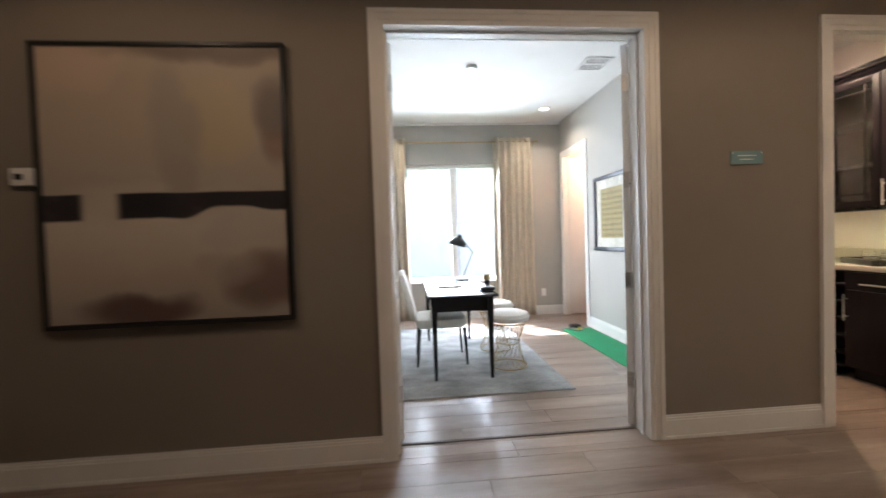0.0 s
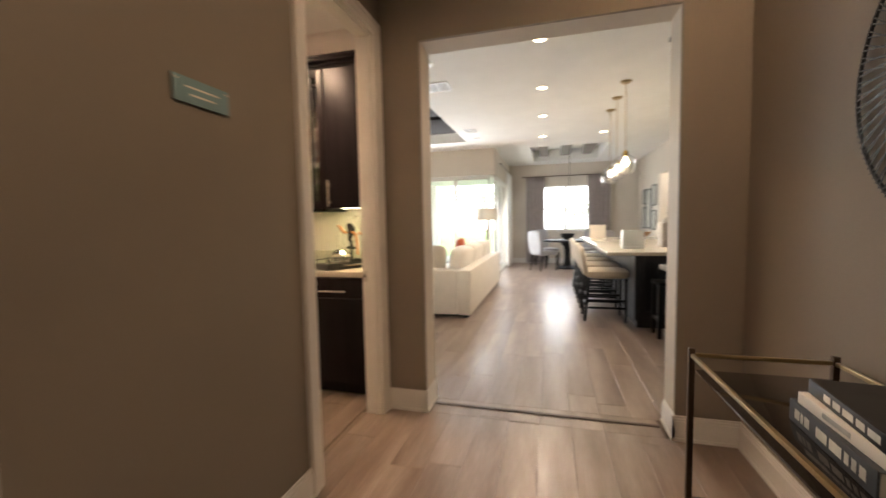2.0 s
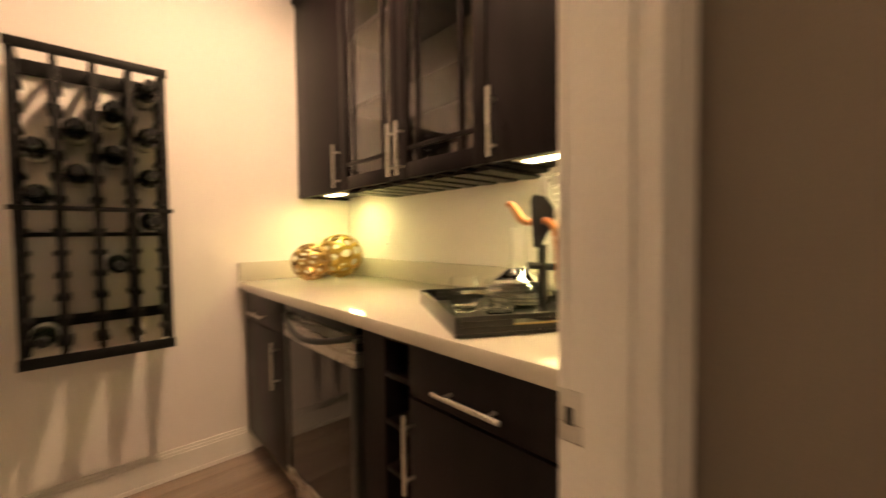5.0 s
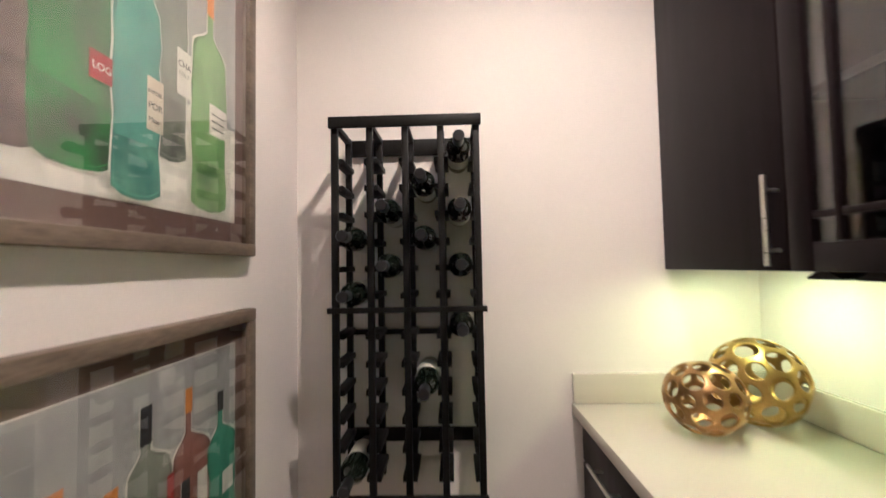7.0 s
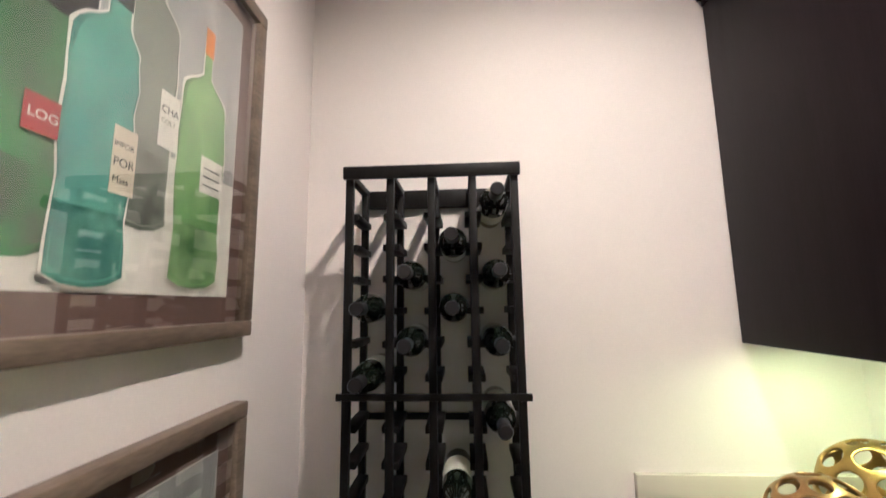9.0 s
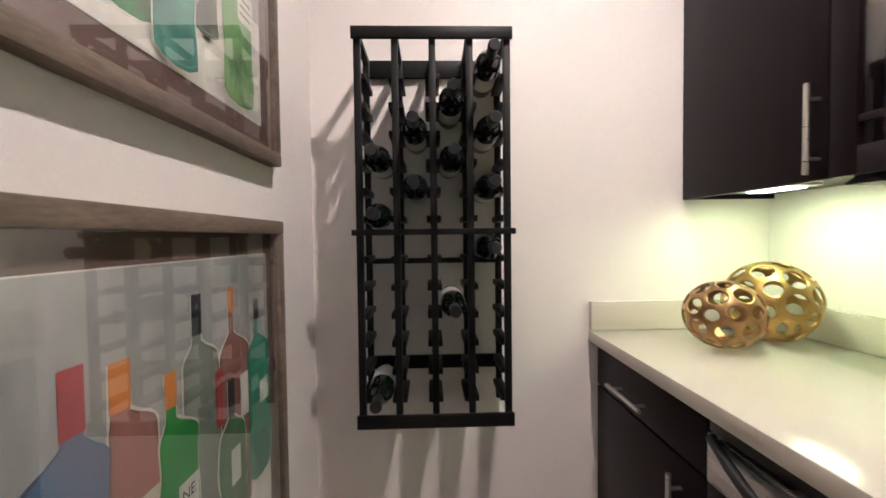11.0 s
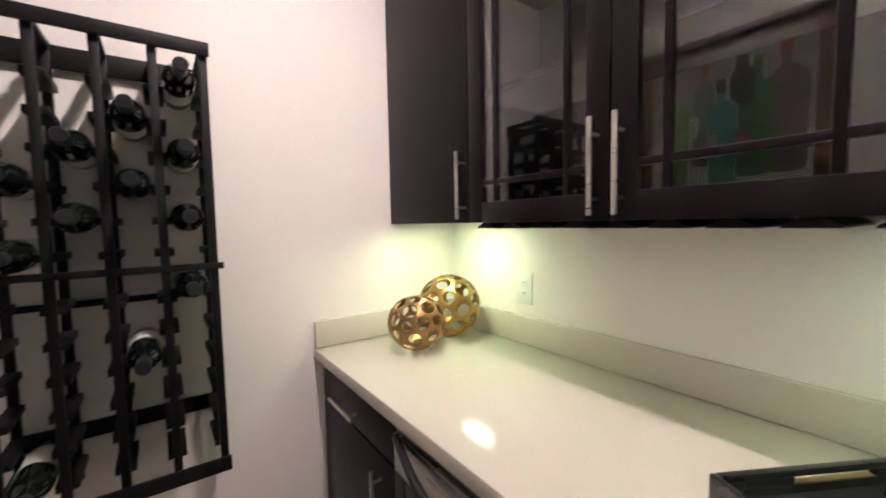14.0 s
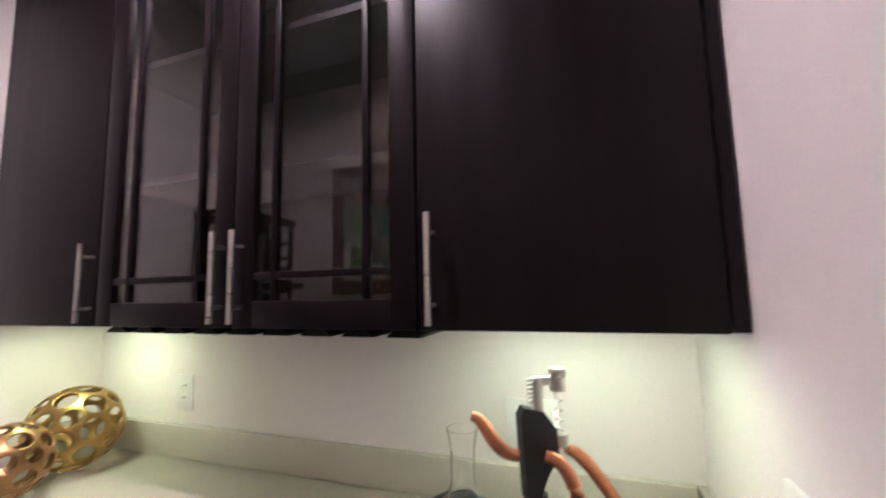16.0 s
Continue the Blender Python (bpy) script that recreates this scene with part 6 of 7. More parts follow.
s0 = counter_stool()
s0.location = (6.40, 0.525, 0)
for x in (7.13, 7.86, 8.59):
    copy_thing(s0, pose(x, 0.525, 0))
bk = thing("backless_stool", (5.62, 0.0, 0), "black backless wooden counter stool at the island's end", "stool")
part("seat", box(5.55, 5.84, -0.17, 0.12, 0.555, 0.59, 0.01), M_BLACKWOOD, bk)
for x in (5.575, 5.815):
    for y in (-0.145, 0.095):
        part("leg", box(x - 0.017, x + 0.017, y - 0.017, y + 0.017, 0, 0.5545, 0.002), M_BLACKWOOD, bk)
for y in (-0.145, 0.095):
    part("stretcher", box(5.5925, 5.7975, y - 0.009, y + 0.009, 0.17, 0.20), M_BLACKWOOD, bk)


def pendant(x, y):
    t = thing("pendant_lamp", (x, y, CEIL), "brass pendant lamp with a clear glass globe, switched on", "pendant lamp", "pendants over the island")
    part("canopy", lathe([(0.0, -0.022), (0.05, -0.022), (0.062, -0.006), (0.062, -0.0006)], (x, y, CEIL), 28), M_BRASS, t)
    part("stem", rod((x, y, CEIL - 0.02), (x, y, 2.045), 0.0045, seg=8), M_BRASS, t)
    part("socket", lathe([(0, 0.06), (0.02, 0.057), (0.028, 0.035), (0.028, 0.0), (0.018, -0.01), (0, -0.01)], (x, y, 2.005), 24), M_GOLD, t)
    prof = [(0.125 * math.sin(a), -0.125 * math.cos(a)) for a in (math.pi * k / 20 for k in range(19))]
    g = part("globe", lathe(prof + [(r * 0.975, z * 0.975) for r, z in reversed(prof)], (x, y, 1.895), 36), M_CRYSTAL, t, "clear glass globe")
    g.visible_shadow = False
    part("bulb", lathe([(0, -0.045), (0.025, -0.04), (0.036, -0.01), (0.030, 0.025), (0.014, 0.05), (0.012, 0.07)], (x, y, 1.925), 20), M_LAMP, t, "glowing bulb")
    lamp("pendant_lamp_light", "POINT", pose(x, y, 1.915), 9, (1.0, 0.78, 0.52), radius=0.04)


for x in (6.355, 7.0, 7.61):
    pendant(x, 0.305)


def canister(x0, x1, y0, y1, h, label):
    t = thing("canister", ((x0 + x1) / 2, (y0 + y1) / 2, 0.9005), label, "canister", "grey canisters")
    part("jar", box(x0, x1, y0, y1, 0.9007, 0.9007 + h, 0.014, seg=3), M_STONE, t)
    cx, cy, z = (x0 + x1) / 2, (y0 + y1) / 2, 0.9008 + h
    part("lid", lathe([(0.088, 0), (0.088, 0.014), (0.070, 0.038), (0.03, 0.056), (0.016, 0.066), (0.013, 0.082), (0.030, 0.104), (0.026, 0.128), (0, 0.134)], (cx, cy, z), 28), M_STONE, t)


canister(6.30, 6.51, -0.305, -0.095, 0.295, "large square grey ceramic canister with a knobbed lid")
canister(6.28, 6.47, -0.515, -0.320, 0.265, "square grey ceramic canister with a knobbed lid")
cb = thing("glass_block_holder", (6.11, 0.26, 0.9005), "square frosted white glass candle block on the island", "candle holder")
bm = box(6.05, 6.17, 0.145, 0.375, 0.9007, 0.925, 0.006)
for b in ((6.05, 6.17, 0.145, 0.157), (6.05, 6.17, 0.363, 0.375), (6.05, 6.062, 0.157, 0.363), (6.158, 6.17, 0.157, 0.363)):
    box(*b, 0.925, 1.115, 0.003, bm=bm)
part("walls", bm, material("frosted_glass", (0.72, 0.75, 0.74), 0.35, vary=0.05), cb)
fct = thing("kitchen_faucet", (7.60, -0.56, 0.9005), "dark gooseneck kitchen faucet on the island", "faucet")
part("base", lathe([(0, 0), (0.03, 0), (0.03, 0.01), (0.018, 0.03), (0.016, 0.08), (0, 0.08)], (7.60, -0.56, 0.9007), 20), M_BRONZE, fct)
part("neck", tube([(7.60, -0.56, 0.96), (7.60, -0.56, 1.17)] + [(7.60 - 0.07 + 0.07 * math.cos(math.pi * k / 10), -0.56, 1.20 + 0.08 * math.sin(math.pi * k / 10)) for k in range(11)] + [(7.46, -0.56, 1.12)], 0.012, 10), M_BRONZE, fct)
part("lever", rod((7.60, -0.575, 0.985), (7.60, -0.66, 1.01), 0.007, seg=8), M_BRONZE, fct)
solid("menu_stand", box(8.755, 8.80, 0.21, 0.485, 0.9007, 1.150, 0.004), M_IVORY, "plain cream stand-up card on the island", "card")
solid("wooden_bowl", lathe([(0, 0), (0.07, 0), (0.08, 0.02), (0.17, 0.08), (0.205, 0.125), (0.195, 0.125), (0.15, 0.075), (0.07, 0.03), (0, 0.028)], (8.30, -0.22, 0.9007), 36), material("honey_wood", (0.45, 0.22, 0.06), 0.45, vary=0.15, fine=30), "honey-coloured wooden bowl on the island", "bowl")

# near counter on the wall beside the opening
nc = thing("kitchen_base_cabinet", (4.05, -0.3, 0), "dark charcoal base cabinet with a pale stone top", "cabinet")
part("body", box(3.762, 4.33, -1.2, 0.362, 0.10, 0.868), material("charcoal_stain", (0.030, 0.029, 0.034), 0.45, vary=0.15, fine=60, stretch=(6, 6, 1)), nc, smooth=False)
part("toe_kick", box(3.762, 4.30, -1.2, 0.330, 0, 0.10), M_BLACK, nc, smooth=False)
part("countertop", box(3.762, 4.38, -1.2, 0.397, 0.869, 0.902, 0.004), M_QUARTZ, nc, "cream quartz top")
cd = thing("pillar_candle", (4.24, 0.22, 0.9025), "white pillar candle on a square glass dish", "candle")
part("dish", box(4.16, 4.32, 0.14, 0.30, 0.9026, 0.912, 0.004), M_TEAL, cd)
part("candle", lathe([(0, 0), (0.037, 0.0), (0.038, 0.004), (0.038, 0.266), (0.034, 0.27), (0.02, 0.264), (0, 0.262)], (4.24, 0.22, 0.9125), 28), material("candle_wax", (0.80, 0.77, 0.68), 0.5, vary=0.03), cd)
part("wick", rod((4.24, 0.22, 1.172), (4.24, 0.22, 1.188), 0.0015, seg=6), M_BLACK, cd)
hd = thing("range_hood", (4.0, 0.2, 1.5), "dark grey range hood with a crown top", "range hood")
M_HOOD = material("blue_grey_hood", (0.055, 0.07, 0.08), 0.4, vary=0.1)
part("lip", box(3.762, 4.08, -0.50, 0.378, 1.293, 1.352, 0.004), M_HOOD, hd)
part("chimney", box(3.762, 4.03, -0.45, 0.362, 1.353, 2.31, 0.004), M_HOOD, hd)
for k in range(4):
    part("crown_strip", box(3.762, 4.03 + 0.018 * (k + 1), -0.45, 0.362 + 0.018 * (k + 1), 2.311 + 0.025 * k, 2.335 + 0.025 * k, 0.003), M_HOOD, hd)

# far kitchen run
tc = thing("oven_cabinet", (9.45, -1.95, 0), "tall dark espresso kitchen unit with a built-in oven", "cabinet")
part("body", box(8.98, 9.948, -2.328, -1.70, 0, 2.33), M_ESPRESSO, tc, smooth=False)
part("crown", box(8.93, 9.948, -2.328, -1.65, 2.331, 2.40, 0.01), M_ESPRESSO, tc)
for y0, z0, z1 in ((0, 1.42, 2.30), (0, 0.12, 0.72)):
    for x0, x1 in ((9.0, 9.455), (9.465, 9.93)):
        d = part("door", box(x0, x1, -1.699, -1.680, z0, z1, 0.003), M_ESPRESSO, tc)
        part("handle", rod(((x1 - 0.05 if x0 < 9.2 else x0 + 0.05), -1.655, z0 + 0.06), ((x1 - 0.05 if x0 < 9.2 else x0 + 0.05), -1.655, z0 + 0.26), 0.008, seg=8), M_STEEL, d)
part("oven_front", box(9.03, 9.90, -1.699, -1.672, 0.76, 1.38, 0.004), M_STAIN, tc, "stainless oven front")
part("oven_glass", box(9.12, 9.81, -1.6715, -1.668, 0.85, 1.15), M_DARKGLASS, tc)
kb = thing("kitchen_counter_run", (6.9, -2.0, 0), "dark espresso base cabinets with a pale stone top", "cabinet")
part("body", box(4.4, 8.978, -2.328, -1.74, 0.10, 0.862), M_ESPRESSO, kb, smooth=False)
part("toe_kick", box(4.4, 8.978, -2.328, -1.80, 0, 0.10), M_BLACK, kb, smooth=False)
part("countertop", box(4.4, 8.978, -2.328, -1.70, 0.863, 0.900, 0.004), M_QUARTZ, kb, "cream quartz top")
for k in range(6):
    x0 = 5.8 + 0.53 * k
    part("drawer_front", box(x0, x0 + 0.52, -1.739, -1.720, 0.70, 0.85, 0.002), M_ESPRESSO, kb)
    part("door", box(x0, x0 + 0.52, -1.739, -1.720, 0.12, 0.69, 0.002), M_ESPRESSO, kb)
for k in range(4):
    x0 = 6.70 + 0.568 * k
    u = thing("kitchen_wall_cabinet", (x0 + 0.28, -2.15, 1.33), "dark espresso kitchen wall cabinet", "cabinet", "kitchen wall cabinets")
    part("body", box(x0, x0 + 0.566, -2.328, -2.012, 1.33, 2.27), M_ESPRESSO, u, smooth=False)
    d = part("door", box(x0 + 0.002, x0 + 0.564, -2.0115, -1.992, 1.325, 2.27, 0.003), M_ESPRESSO, u)
    part("handle", rod((x0 + (0.05 if k % 2 else 0.51), -1.965, 1.38), (x0 + (0.05 if k % 2 else 0.51), -1.965, 1.58), 0.009, seg=8), M_STEEL, d)
    part("crown", box(x0, x0 + 0.566, -2.328, -1.96, 2.271, 2.32, 0.006), M_ESPRESSO, u)
lamp("kitchen_cabinet_lamp", "AREA", look((7.9, -2.12, 1.32), (7.9, -2.16, 0.9)), 9, (1.0, 0.78, 0.35), w=2.0, h=0.05)
u = thing("under_cabinet_light", (7.9, -2.12, 1.325), "slim under-cabinet light, switched on", "light", "under-cabinet lights")
part("lens", box(6.9, 8.9, -2.15, -2.09, 1.3235, 1.3245), M_PUCK, u)
bs2 = thing("kitchen_backsplash", (6.9, -2.325, 0.9), "small cream tile backsplash above the kitchen counter", "backsplash")
M_TILE = material("cream_tile", (0.62, 0.52, 0.36), 0.3, vary=0.1, random_tone=0.08)
part("tile_bed", box(6.6, 8.978, -2.3285, -2.325, 0.901, 1.32), M_CREAM, bs2, smooth=False)
for r in range(5):
    for k in range(15):
        x0 = 6.62 + 0.156 * k + (0.078 if r % 2 else 0)
        if x0 + 0.15 > 8.97:
            continue
        part("tile", box(x0, x0 + 0.152, -2.3248, -2.318, 0.904 + 0.083 * r, 0.983 + 0.083 * r, 0.001, seg=1), M_TILE, bs2, smooth=False)
for x, h, r, mt, lab in ((8.55, 0.10, 0.045, M_IVORY, "cream mug"), (8.35, 0.10, 0.045, M_IVORY, "cream mug"), (8.2, 0.16, 0.05, M_BRONZE, "bronze jar"), (8.75, 0.24, 0.06, M_BLACK, "black coffee maker")):
    solid("counter_jar", lathe([(0, 0), (r, 0), (r * 1.05, h * 0.5), (r, h), (r * 0.9, h), (r * 0.9, h * 0.2), (0, h * 0.18)], (x, -1.95, 0.9007), 24), mt, lab + " on the kitchen counter", "jar", group="counter jars")
kt = thing("wall_plaque", (9.948, -1.30, 1.5), "small pale teal glass plaque", "sign", "teal plaques")
part("plate", box(9.938, 9.946, -1.40, -1.20, 1.535, 1.605, 0.001), M_TEAL, kt)

# dining nook
cr = curtain_rod((12.98, -0.50, 2.52), (12.98, 1.93, 2.52), 0.012, M_BRONZE, "dark curtain rod above the dining window")
drape("drape", (12.98, 1.33), (12.98, 1.86), 0.02, 2.53, 5, M_DRAPE, 0.04, "mauve grey drape, drawn open", "dining drapes")
drape("drape", (12.98, -0.44), (12.98, 0.16), 0.02, 2.53, 5, M_DRAPE, 0.04, "mauve grey drape, drawn open", "dining drapes")
drape("drape", (11.75, 2.27), (12.85, 2.27), 0.02, 2.55, 5, M_SHEER, 0.035, "white sheer drape beside the sliding doors", "slider drapes")
curtain_rod((10.3, 2.28, 2.57), (12.95, 2.28, 2.57), 0.012, M_BRONZE, "dark curtain rod above the sliding doors")
dt = thing("dining_table", (11.75, 0.75, 0), "round dark wood dining table on a pedestal", "table")
part("tabletop", lathe([(0, 0.70), (0.58, 0.70), (0.60, 0.715), (0.60, 0.735), (0.585, 0.742), (0, 0.742)], (11.75, 0.75, 0), 48), M_BLACKWOOD, dt)
part("pedestal", lathe([(0.26, 0), (0.26, 0.03), (0.10, 0.08), (0.07, 0.3), (0.09, 0.55), (0.2, 0.6995), (0, 0.6995)], (11.75, 0.75, 0), 32), M_BLACKWOOD, dt)
solid("table_bowl", lathe([(0, 0), (0.07, 0), (0.16, 0.08), (0.18, 0.16), (0.17, 0.16), (0.14, 0.08), (0, 0.02)], (11.75, 0.75, 0.7425), 32), M_BLACK, "dark round bowl on the dining table", "bowl")


def dining_chair():
    t = thing("dining_chair", (0, 0, 0), "grey upholstered dining chair with a high back and dark legs", "chair", "chairs round the dining table")
    part("seat", cushion(-0.25, 0.25, -0.25, 0.25, 0.38, 0.50, 0.1), M_GREYFAB, t)
    part("backrest", cushion(-0.25, 0.25, -0.045, 0.045, 0, 0.60, 0.0, m=Matrix.Translation((0, 0.23, 0.40)) @ Matrix.Rotation(radians(-8), 4, "X")), M_GREYFAB, t)
    for x in (-0.21, 0.21):
        for y, dy in ((-0.21, 0), (0.21, 0.06)):
            part("leg", rod((x, y, 0.385), (x, y + dy, 0), 0.024, 0.015, 8), M_BLACKWOOD, t)
    return t


d0 = dining_chair()
d0.matrix_basis = pose(11.28, 1.32, 0, 0, 0, 38)
for x, y, a in ((12.3, 1.25, -50), (12.35, 0.25, -128), (11.15, 0.12, 135)):
    copy_thing(d0, pose(x, y, 0, 0, 0, a))
chd = thing("chandelier", (11.35, 0.72, CEIL), "slim dark branching chandelier over the dining table", "chandelier")
part("canopy", lathe([(0, -0.02), (0.06, -0.02), (0.065, -0.001)], (11.35, 0.72, CEIL + 0.30), 20), M_BRONZE, chd)
part("stem", rod((11.35, 0.72, CEIL + 0.29), (11.35, 0.72, 1.75), 0.006, seg=8), M_BRONZE, chd)
for k in range(6):
    a = math.pi * k / 3
    q = Vector((11.35 + 0.30 * math.cos(a), 0.72 + 0.30 * math.sin(a), 1.88))
    part("arm", tube(curve3((11.35, 0.72, 1.76), (11.35 + 0.15 * math.cos(a), 0.72 + 0.15 * math.sin(a), 1.68), (q.x, q.y, 1.70), q), 0.005, 6), M_BRONZE, chd)
    part("bulb", lathe([(0, 0), (0.012, 0.0), (0.018, 0.03), (0.008, 0.07), (0, 0.08)], q, 12), M_LAMP, chd)
for x, z0, z1, w in ((12.4, 1.62, 2.0, 0.30), (12.4, 1.0, 1.55, 0.30), (11.95, 1.0, 1.98, 0.46), (11.45, 1.55, 2.05, 0.36), (11.45, 0.98, 1.45, 0.36)):
    t = thing("framed_picture", (x, -1.195, z0), "dark framed pale picture on the dining wall", "framed picture", "dining wall pictures")
    bm = box(x - w / 2, x + w / 2, -1.199, -1.17, z0, z0 + 0.03, 0.002)
    box(x - w / 2, x + w / 2, -1.199, -1.17, z1 - 0.03, z1, 0.002, bm=bm)
    box(x - w / 2, x - w / 2 + 0.03, -1.199, -1.1705, z0 + 0.03, z1 - 0.03, 0.002, bm=bm)
    box(x + w / 2 - 0.03, x + w / 2, -1.199, -1.1705, z0 + 0.03, z1 - 0.03, 0.002, bm=bm)
    part("frame", bm, M_BLACK, t)
    part("print", box(x - w / 2 + 0.03, x + w / 2 - 0.03, -1.199, -1.182, z0 + 0.03, z1 - 0.03), W_PAPER, t, smooth=False)
# bare light added to brighten the side passage, where a bright door window belongs
lamp("side_hall_lamp", "POINT", pose(10.6, -1.9, 2.4), 25, (1, 0.95, 0.88), radius=0.1)

# ---- outdoors ----
M_GRASS = material("lawn", (0.10, 0.17, 0.045), 0.9, vary=0.25, scale=0.8, fine=60, bump=0.5)
M_PAVER = material("lanai_stone", (0.55, 0.52, 0.47), 0.7, vary=0.1)
M_HEDGE = material("foliage", (0.20, 0.25, 0.15), 0.7, vary=0.35, scale=4, random_tone=0.3)
bm = bmesh.new()
bmesh.ops.create_grid(bm, x_segments=2, y_segments=2, size=900)
bmesh.ops.translate(bm, vec=(0, 0, -0.15), verts=bm.verts)
solid("ground", bm, M_GRASS, "mown lawn reaching into the distance", "ground", "structure", smooth=False)
structure("pavement_lanai", [(SX + 0.14, 15.5, SY + 0.14, 8.5, -0.14, -0.02)], M_PAVER, "pale stone lanai floor", "pavement")
for x, y in ((15.3, 8.3), (15.3, 5.4), (15.3, 2.9)):
    col = thing("porch_column", (x, y, -0.02), "square white lanai column", "column", "lanai columns")
    part("shaft", box(x - 0.17, x + 0.17, y - 0.17, y + 0.17, 0.16, 2.6, 0.01), M_TRIM, col)
    part("plinth", box(x - 0.21, x + 0.21, y - 0.21, y + 0.21, -0.0195, 0.1595, 0.01), M_TRIM, col)
structure("ceiling_lanai", [(SX + 0.14, 15.6, SY + 0.14, 8.6, 2.6, 2.75)], M_CEIL, "white lanai ceiling", "ceiling")


def tree(x, y, h, r, seed):
    rnd = random.Random(seed)
    t = thing("tree", (x, y, -0.15), "leafy green garden tree", "tree", "garden trees")
    bm = rod((x, y, -0.15), (x + 0.1, y, h * 0.5), 0.16, 0.09, 9)
    tips = []
    for k in range(7):
        a, l = 2 * math.pi * k / 7 + rnd.random(), r * rnd.uniform(0.5, 0.9)
        tip = Vector((x + l * math.cos(a), y + l * math.sin(a), h * rnd.uniform(0.55, 0.85)))
        rod((x + 0.1, y, h * rnd.uniform(0.35, 0.5)), tip, 0.06, 0.02, 6, bm=bm)
        tips.append(tip)
    part("trunk", bm, M_BEAM, t)
    vs, fs = [], []
    for k in range(750):
        c = rnd.choice(tips) + Vector((rnd.gauss(0, r * 0.3), rnd.gauss(0, r * 0.3), rnd.gauss(0, h * 0.11)))
        u = Vector((rnd.gauss(0, 1), rnd.gauss(0, 1), rnd.gauss(0, 1))).normalized()
        w = u.orthogonal().normalized()
        s = rnd.uniform(0.10, 0.22)
        i = len(vs)
        vs += [c - u * s, c + w * s * 0.5, c + u * s, c - w * s * 0.5]
        fs.append((i, i + 1, i + 2, i + 3))
    me = bpy.data.meshes.new("crown")
    me.from_pydata(vs, [], fs)
    me.materials.append(M_HEDGE)
    ob = new("crown", me)
    ob.parent = t
    ob.matrix_parent_inverse = Matrix.Translation((-x, -y, 0.15))
    ob["kind"] = "stuff"


for k, (x, y, h, r) in enumerate(((27, 11, 4.0, 2.2), (30, 16, 4.5, 2.6), (26, 21, 4.2, 2.4), (31, -3.0, 3.0, 2.4), (33, 6, 4.2, 2.6))):
    tree(x, y, h, r, 40 + k)


def backdrop(name, p0, p1, z1, strength):
    """Upright sheet with its own glow, for the bright, hazy distance beyond the windows."""
    m = bpy.data.materials.new(name + "_haze_glow")
    m.use_nodes = True
    n, l = m.node_tree.nodes, m.node_tree.links
    n.remove(n["Principled BSDF"])
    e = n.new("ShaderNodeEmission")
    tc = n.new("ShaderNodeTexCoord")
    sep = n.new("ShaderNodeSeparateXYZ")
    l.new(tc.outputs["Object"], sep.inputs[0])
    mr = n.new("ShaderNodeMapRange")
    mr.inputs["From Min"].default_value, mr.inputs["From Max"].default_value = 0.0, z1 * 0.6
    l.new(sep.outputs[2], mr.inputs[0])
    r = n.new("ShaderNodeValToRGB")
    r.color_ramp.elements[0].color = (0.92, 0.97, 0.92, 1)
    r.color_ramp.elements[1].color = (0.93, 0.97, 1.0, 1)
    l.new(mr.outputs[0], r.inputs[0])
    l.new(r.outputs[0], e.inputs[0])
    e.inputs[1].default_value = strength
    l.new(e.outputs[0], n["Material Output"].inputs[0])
    bm = bmesh.new()
    a, b = Vector((*p0, -1)), Vector((*p1, -1))
    bm.faces.new([bm.verts.new(v) for v in (a, b, b + Vector((0, 0, z1 + 1)), a + Vector((0, 0, z1 + 1)))])
    return solid(name, bm, m, "glowing sheet for the bright hazy distance", "backdrop", "structure", smooth=False)


# self-lit sheets added far off to wash the windows out
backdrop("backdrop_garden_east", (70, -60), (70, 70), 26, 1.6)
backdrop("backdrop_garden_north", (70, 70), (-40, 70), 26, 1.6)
nh = thing("neighbour_house", (1, 12, -0.15), "pale stucco neighbouring house with a low roof", "house")
part("wall", box(-6, 7, 11.0, 14.0, -0.15, 3.3), material("white_stucco", (0.80, 0.78, 0.74), 0.85, vary=0.05, bump=0.3), nh, smooth=False)
part("roof", plate([(-6.5, 3.3), (7.5, 3.3), (4.5, 5.2), (-3.5, 5.2)], 4.0, m=Matrix.Translation((0, 10.5, 0))), M_STONE, nh, smooth=False)
part("downspout", rod((1.50, 10.94, -0.1), (1.50, 10.94, 3.25), 0.05, seg=12), material("pale_violet_metal", (0.55, 0.53, 0.66), 0.5), nh)

# ---- floor planks ----
def plank_mesh(length, width=0.184):
    t = bmesh.new()
    b = 0.0018
    vs = []
    for dz, o in ((-0.010, 0), (-b, 0), (0.0, b)):
        vs.append([t.verts.new((x, y, dz)) for x, y in ((o, o), (length - o, o), (length - o, width - o), (o, width - o))])
    for lo, hi in zip(vs, vs[1:]):
        for k in range(4):
            t.faces.new((lo[k], lo[(k + 1) % 4], hi[(k + 1) % 4], hi[k]))
    t.faces.new(vs[-1])
    return t


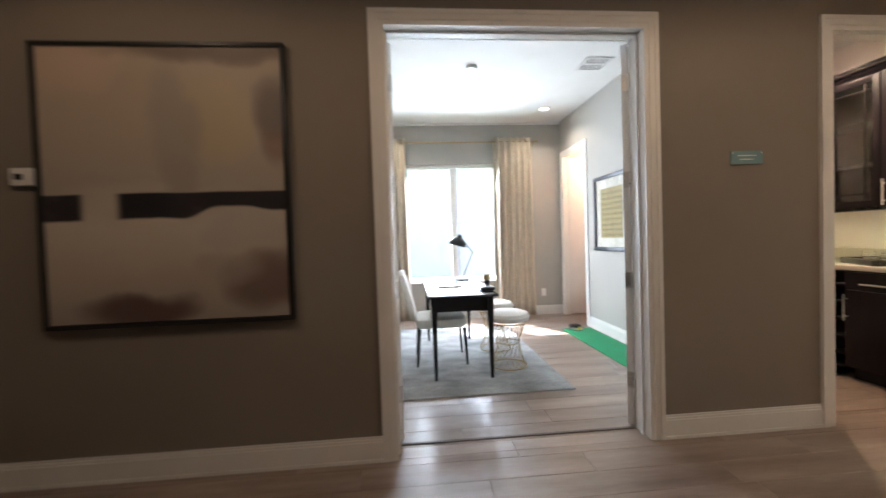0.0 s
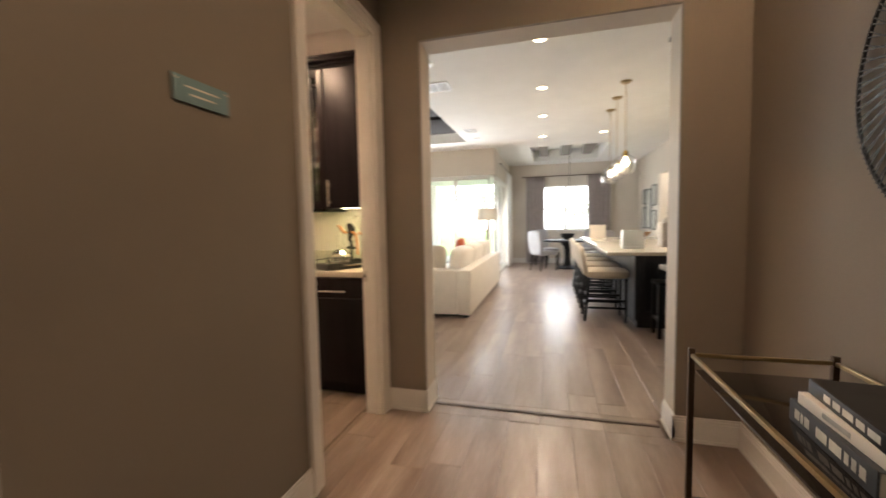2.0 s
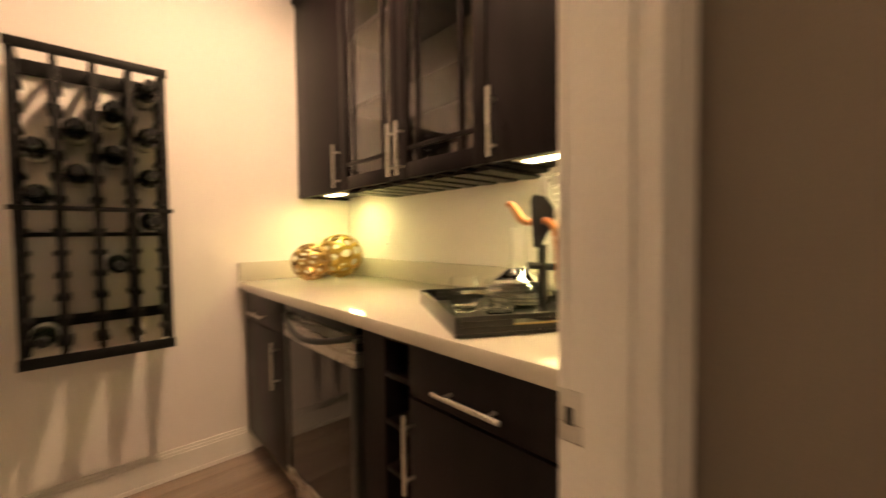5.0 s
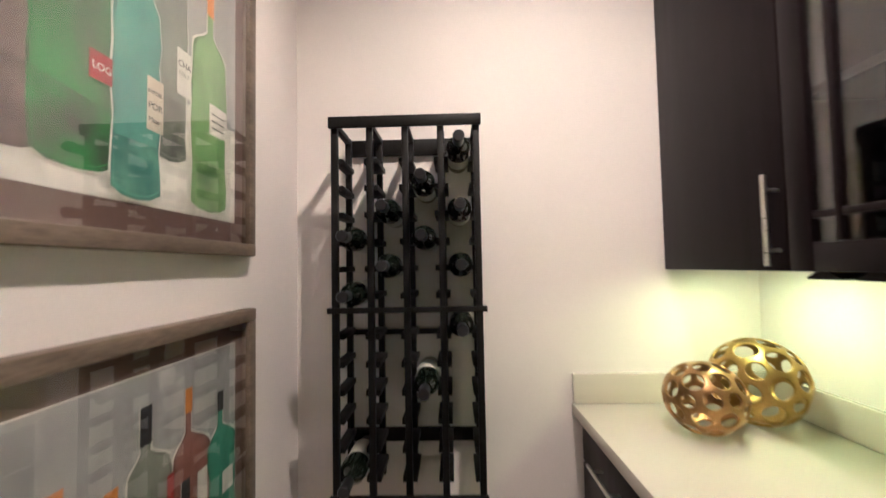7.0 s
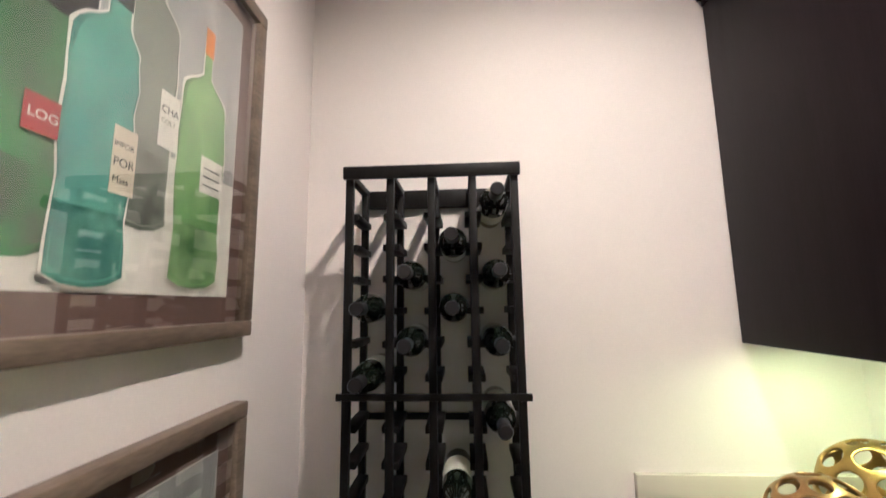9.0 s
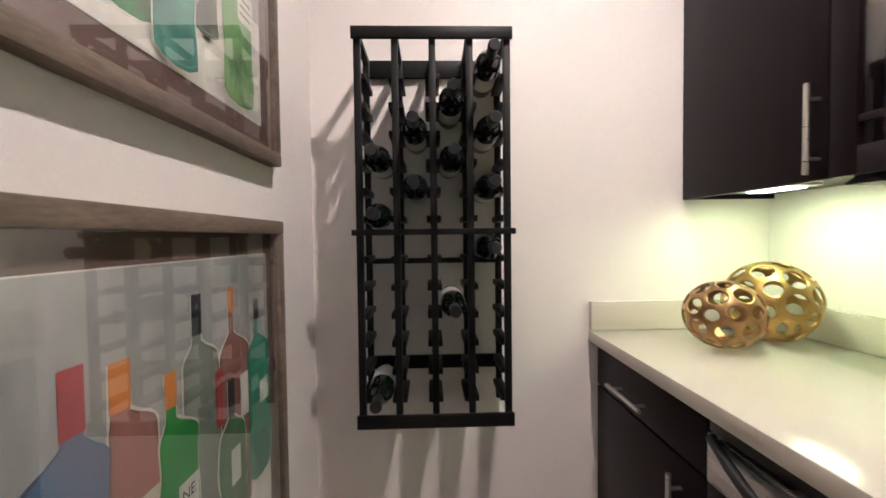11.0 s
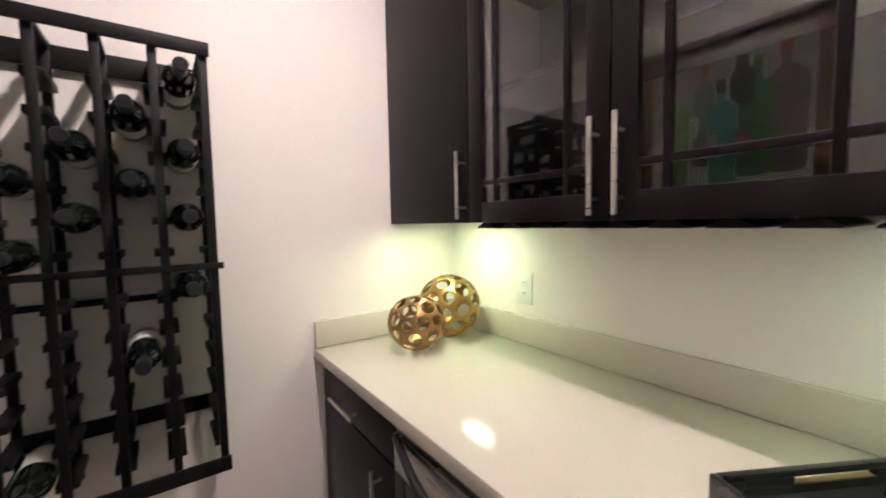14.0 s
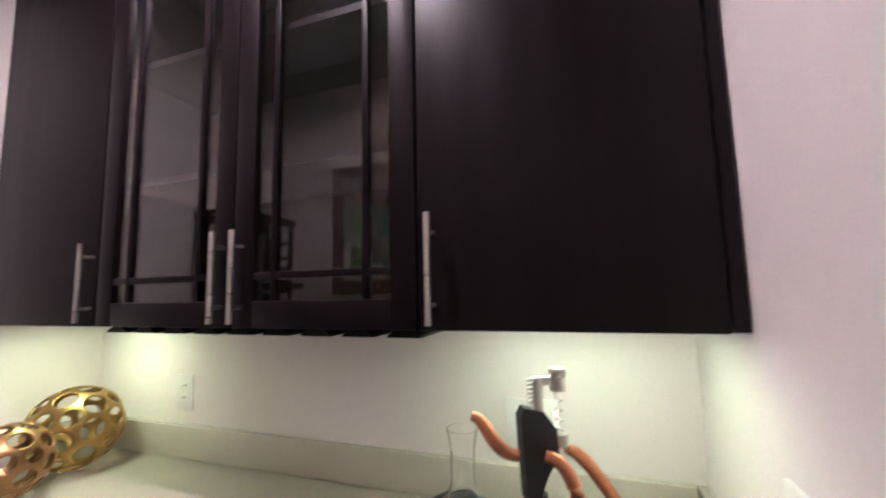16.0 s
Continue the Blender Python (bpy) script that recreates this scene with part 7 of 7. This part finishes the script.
def lay_planks():
    rnd = random.Random(5)
    pw, pl = 0.1845, 1.22
    area = [(-3.4, 3.55, -3.0, NW), (-2.2, 2.52, 2.39, 5.99), (3.76, 9.98, -2.33, 6.0), (9.98, 13.1, -1.2, 2.36), (2.617, 4.235, 2.39, 4.31), (3.55, 3.76, 0.55, 1.945), (0.064, 1.548, 2.235, 2.38), (2.734, 3.449, 2.235, 2.38), (2.52, 3.6, 5.12, 5.97), (10.1, 11.05, -2.5, -1.2)]
    floor = thing("floor_planks", (0, 0, 0), "greyish brown oak-look plank floor, lightly worn", "floor", kind="structure")
    shared = {}
    rest = bmesh.new()
    made = 0
    ys = [round(-3.0 + pw * k, 4) for k in range(50)]
    for ax, bx, ay, by in area:
        for y in ys:
            y0, y1 = max(y, ay), min(y + pw - 0.0006, by)
            if y1 - y0 < 0.004:
                continue
            rr = random.Random(int(y * 1000) + 77)
            x = -3.6 - rr.random() * pl
            while x < bx:
                x0, x1 = max(x, ax), min(x + pl - 0.0006, bx)
                x += pl
                if x1 - x0 < 0.004:
                    continue
                full = x1 - x0 > pl - 0.01 and y1 - y0 > pw - 0.002
                near = (0.5 < x0 < 9.5 and 0.0 < y0 < 2.6) and made < 290
                if near:
                    key = (round(x1 - x0, 3), round(y1 - y0, 3))
                    if key not in shared:
                        me = bpy.data.meshes.new("plank")
                        t = plank_mesh(x1 - x0, y1 - y0)
                        bmesh.ops.recalc_face_normals(t, faces=t.faces)
                        t.to_mesh(me)
                        t.free()
                        me.materials.append(M_PLANK)
                        shared[key] = me
                    ob = new("plank", shared[key])
                    ob.location = (x0, y0, 0)
                    ob.parent = floor
                    made += 1
                else:
                    t = plank_mesh(x1 - x0, y1 - y0)
                    bmesh.ops.translate(t, vec=(x0, y0, 0), verts=t.verts)
                    join(rest, t)
    far = part("far_planks", rest, M_PLANK, floor, smooth=False)
    far["kind"] = "stuff"


lay_planks()
for nm, b in (("trim_threshold_opening", (3.665, 3.695, 0.55, 1.945, 0.0005, 0.006)), ("trim_threshold_office", (0.08, 1.53, 2.372, 2.398, 0.0005, 0.006))):
    solid(nm, box(*b, 0.002), material("dark_transition_strip", (0.09, 0.06, 0.045), 0.5), "thin dark transition strip set in the floor", "threshold", "structure")
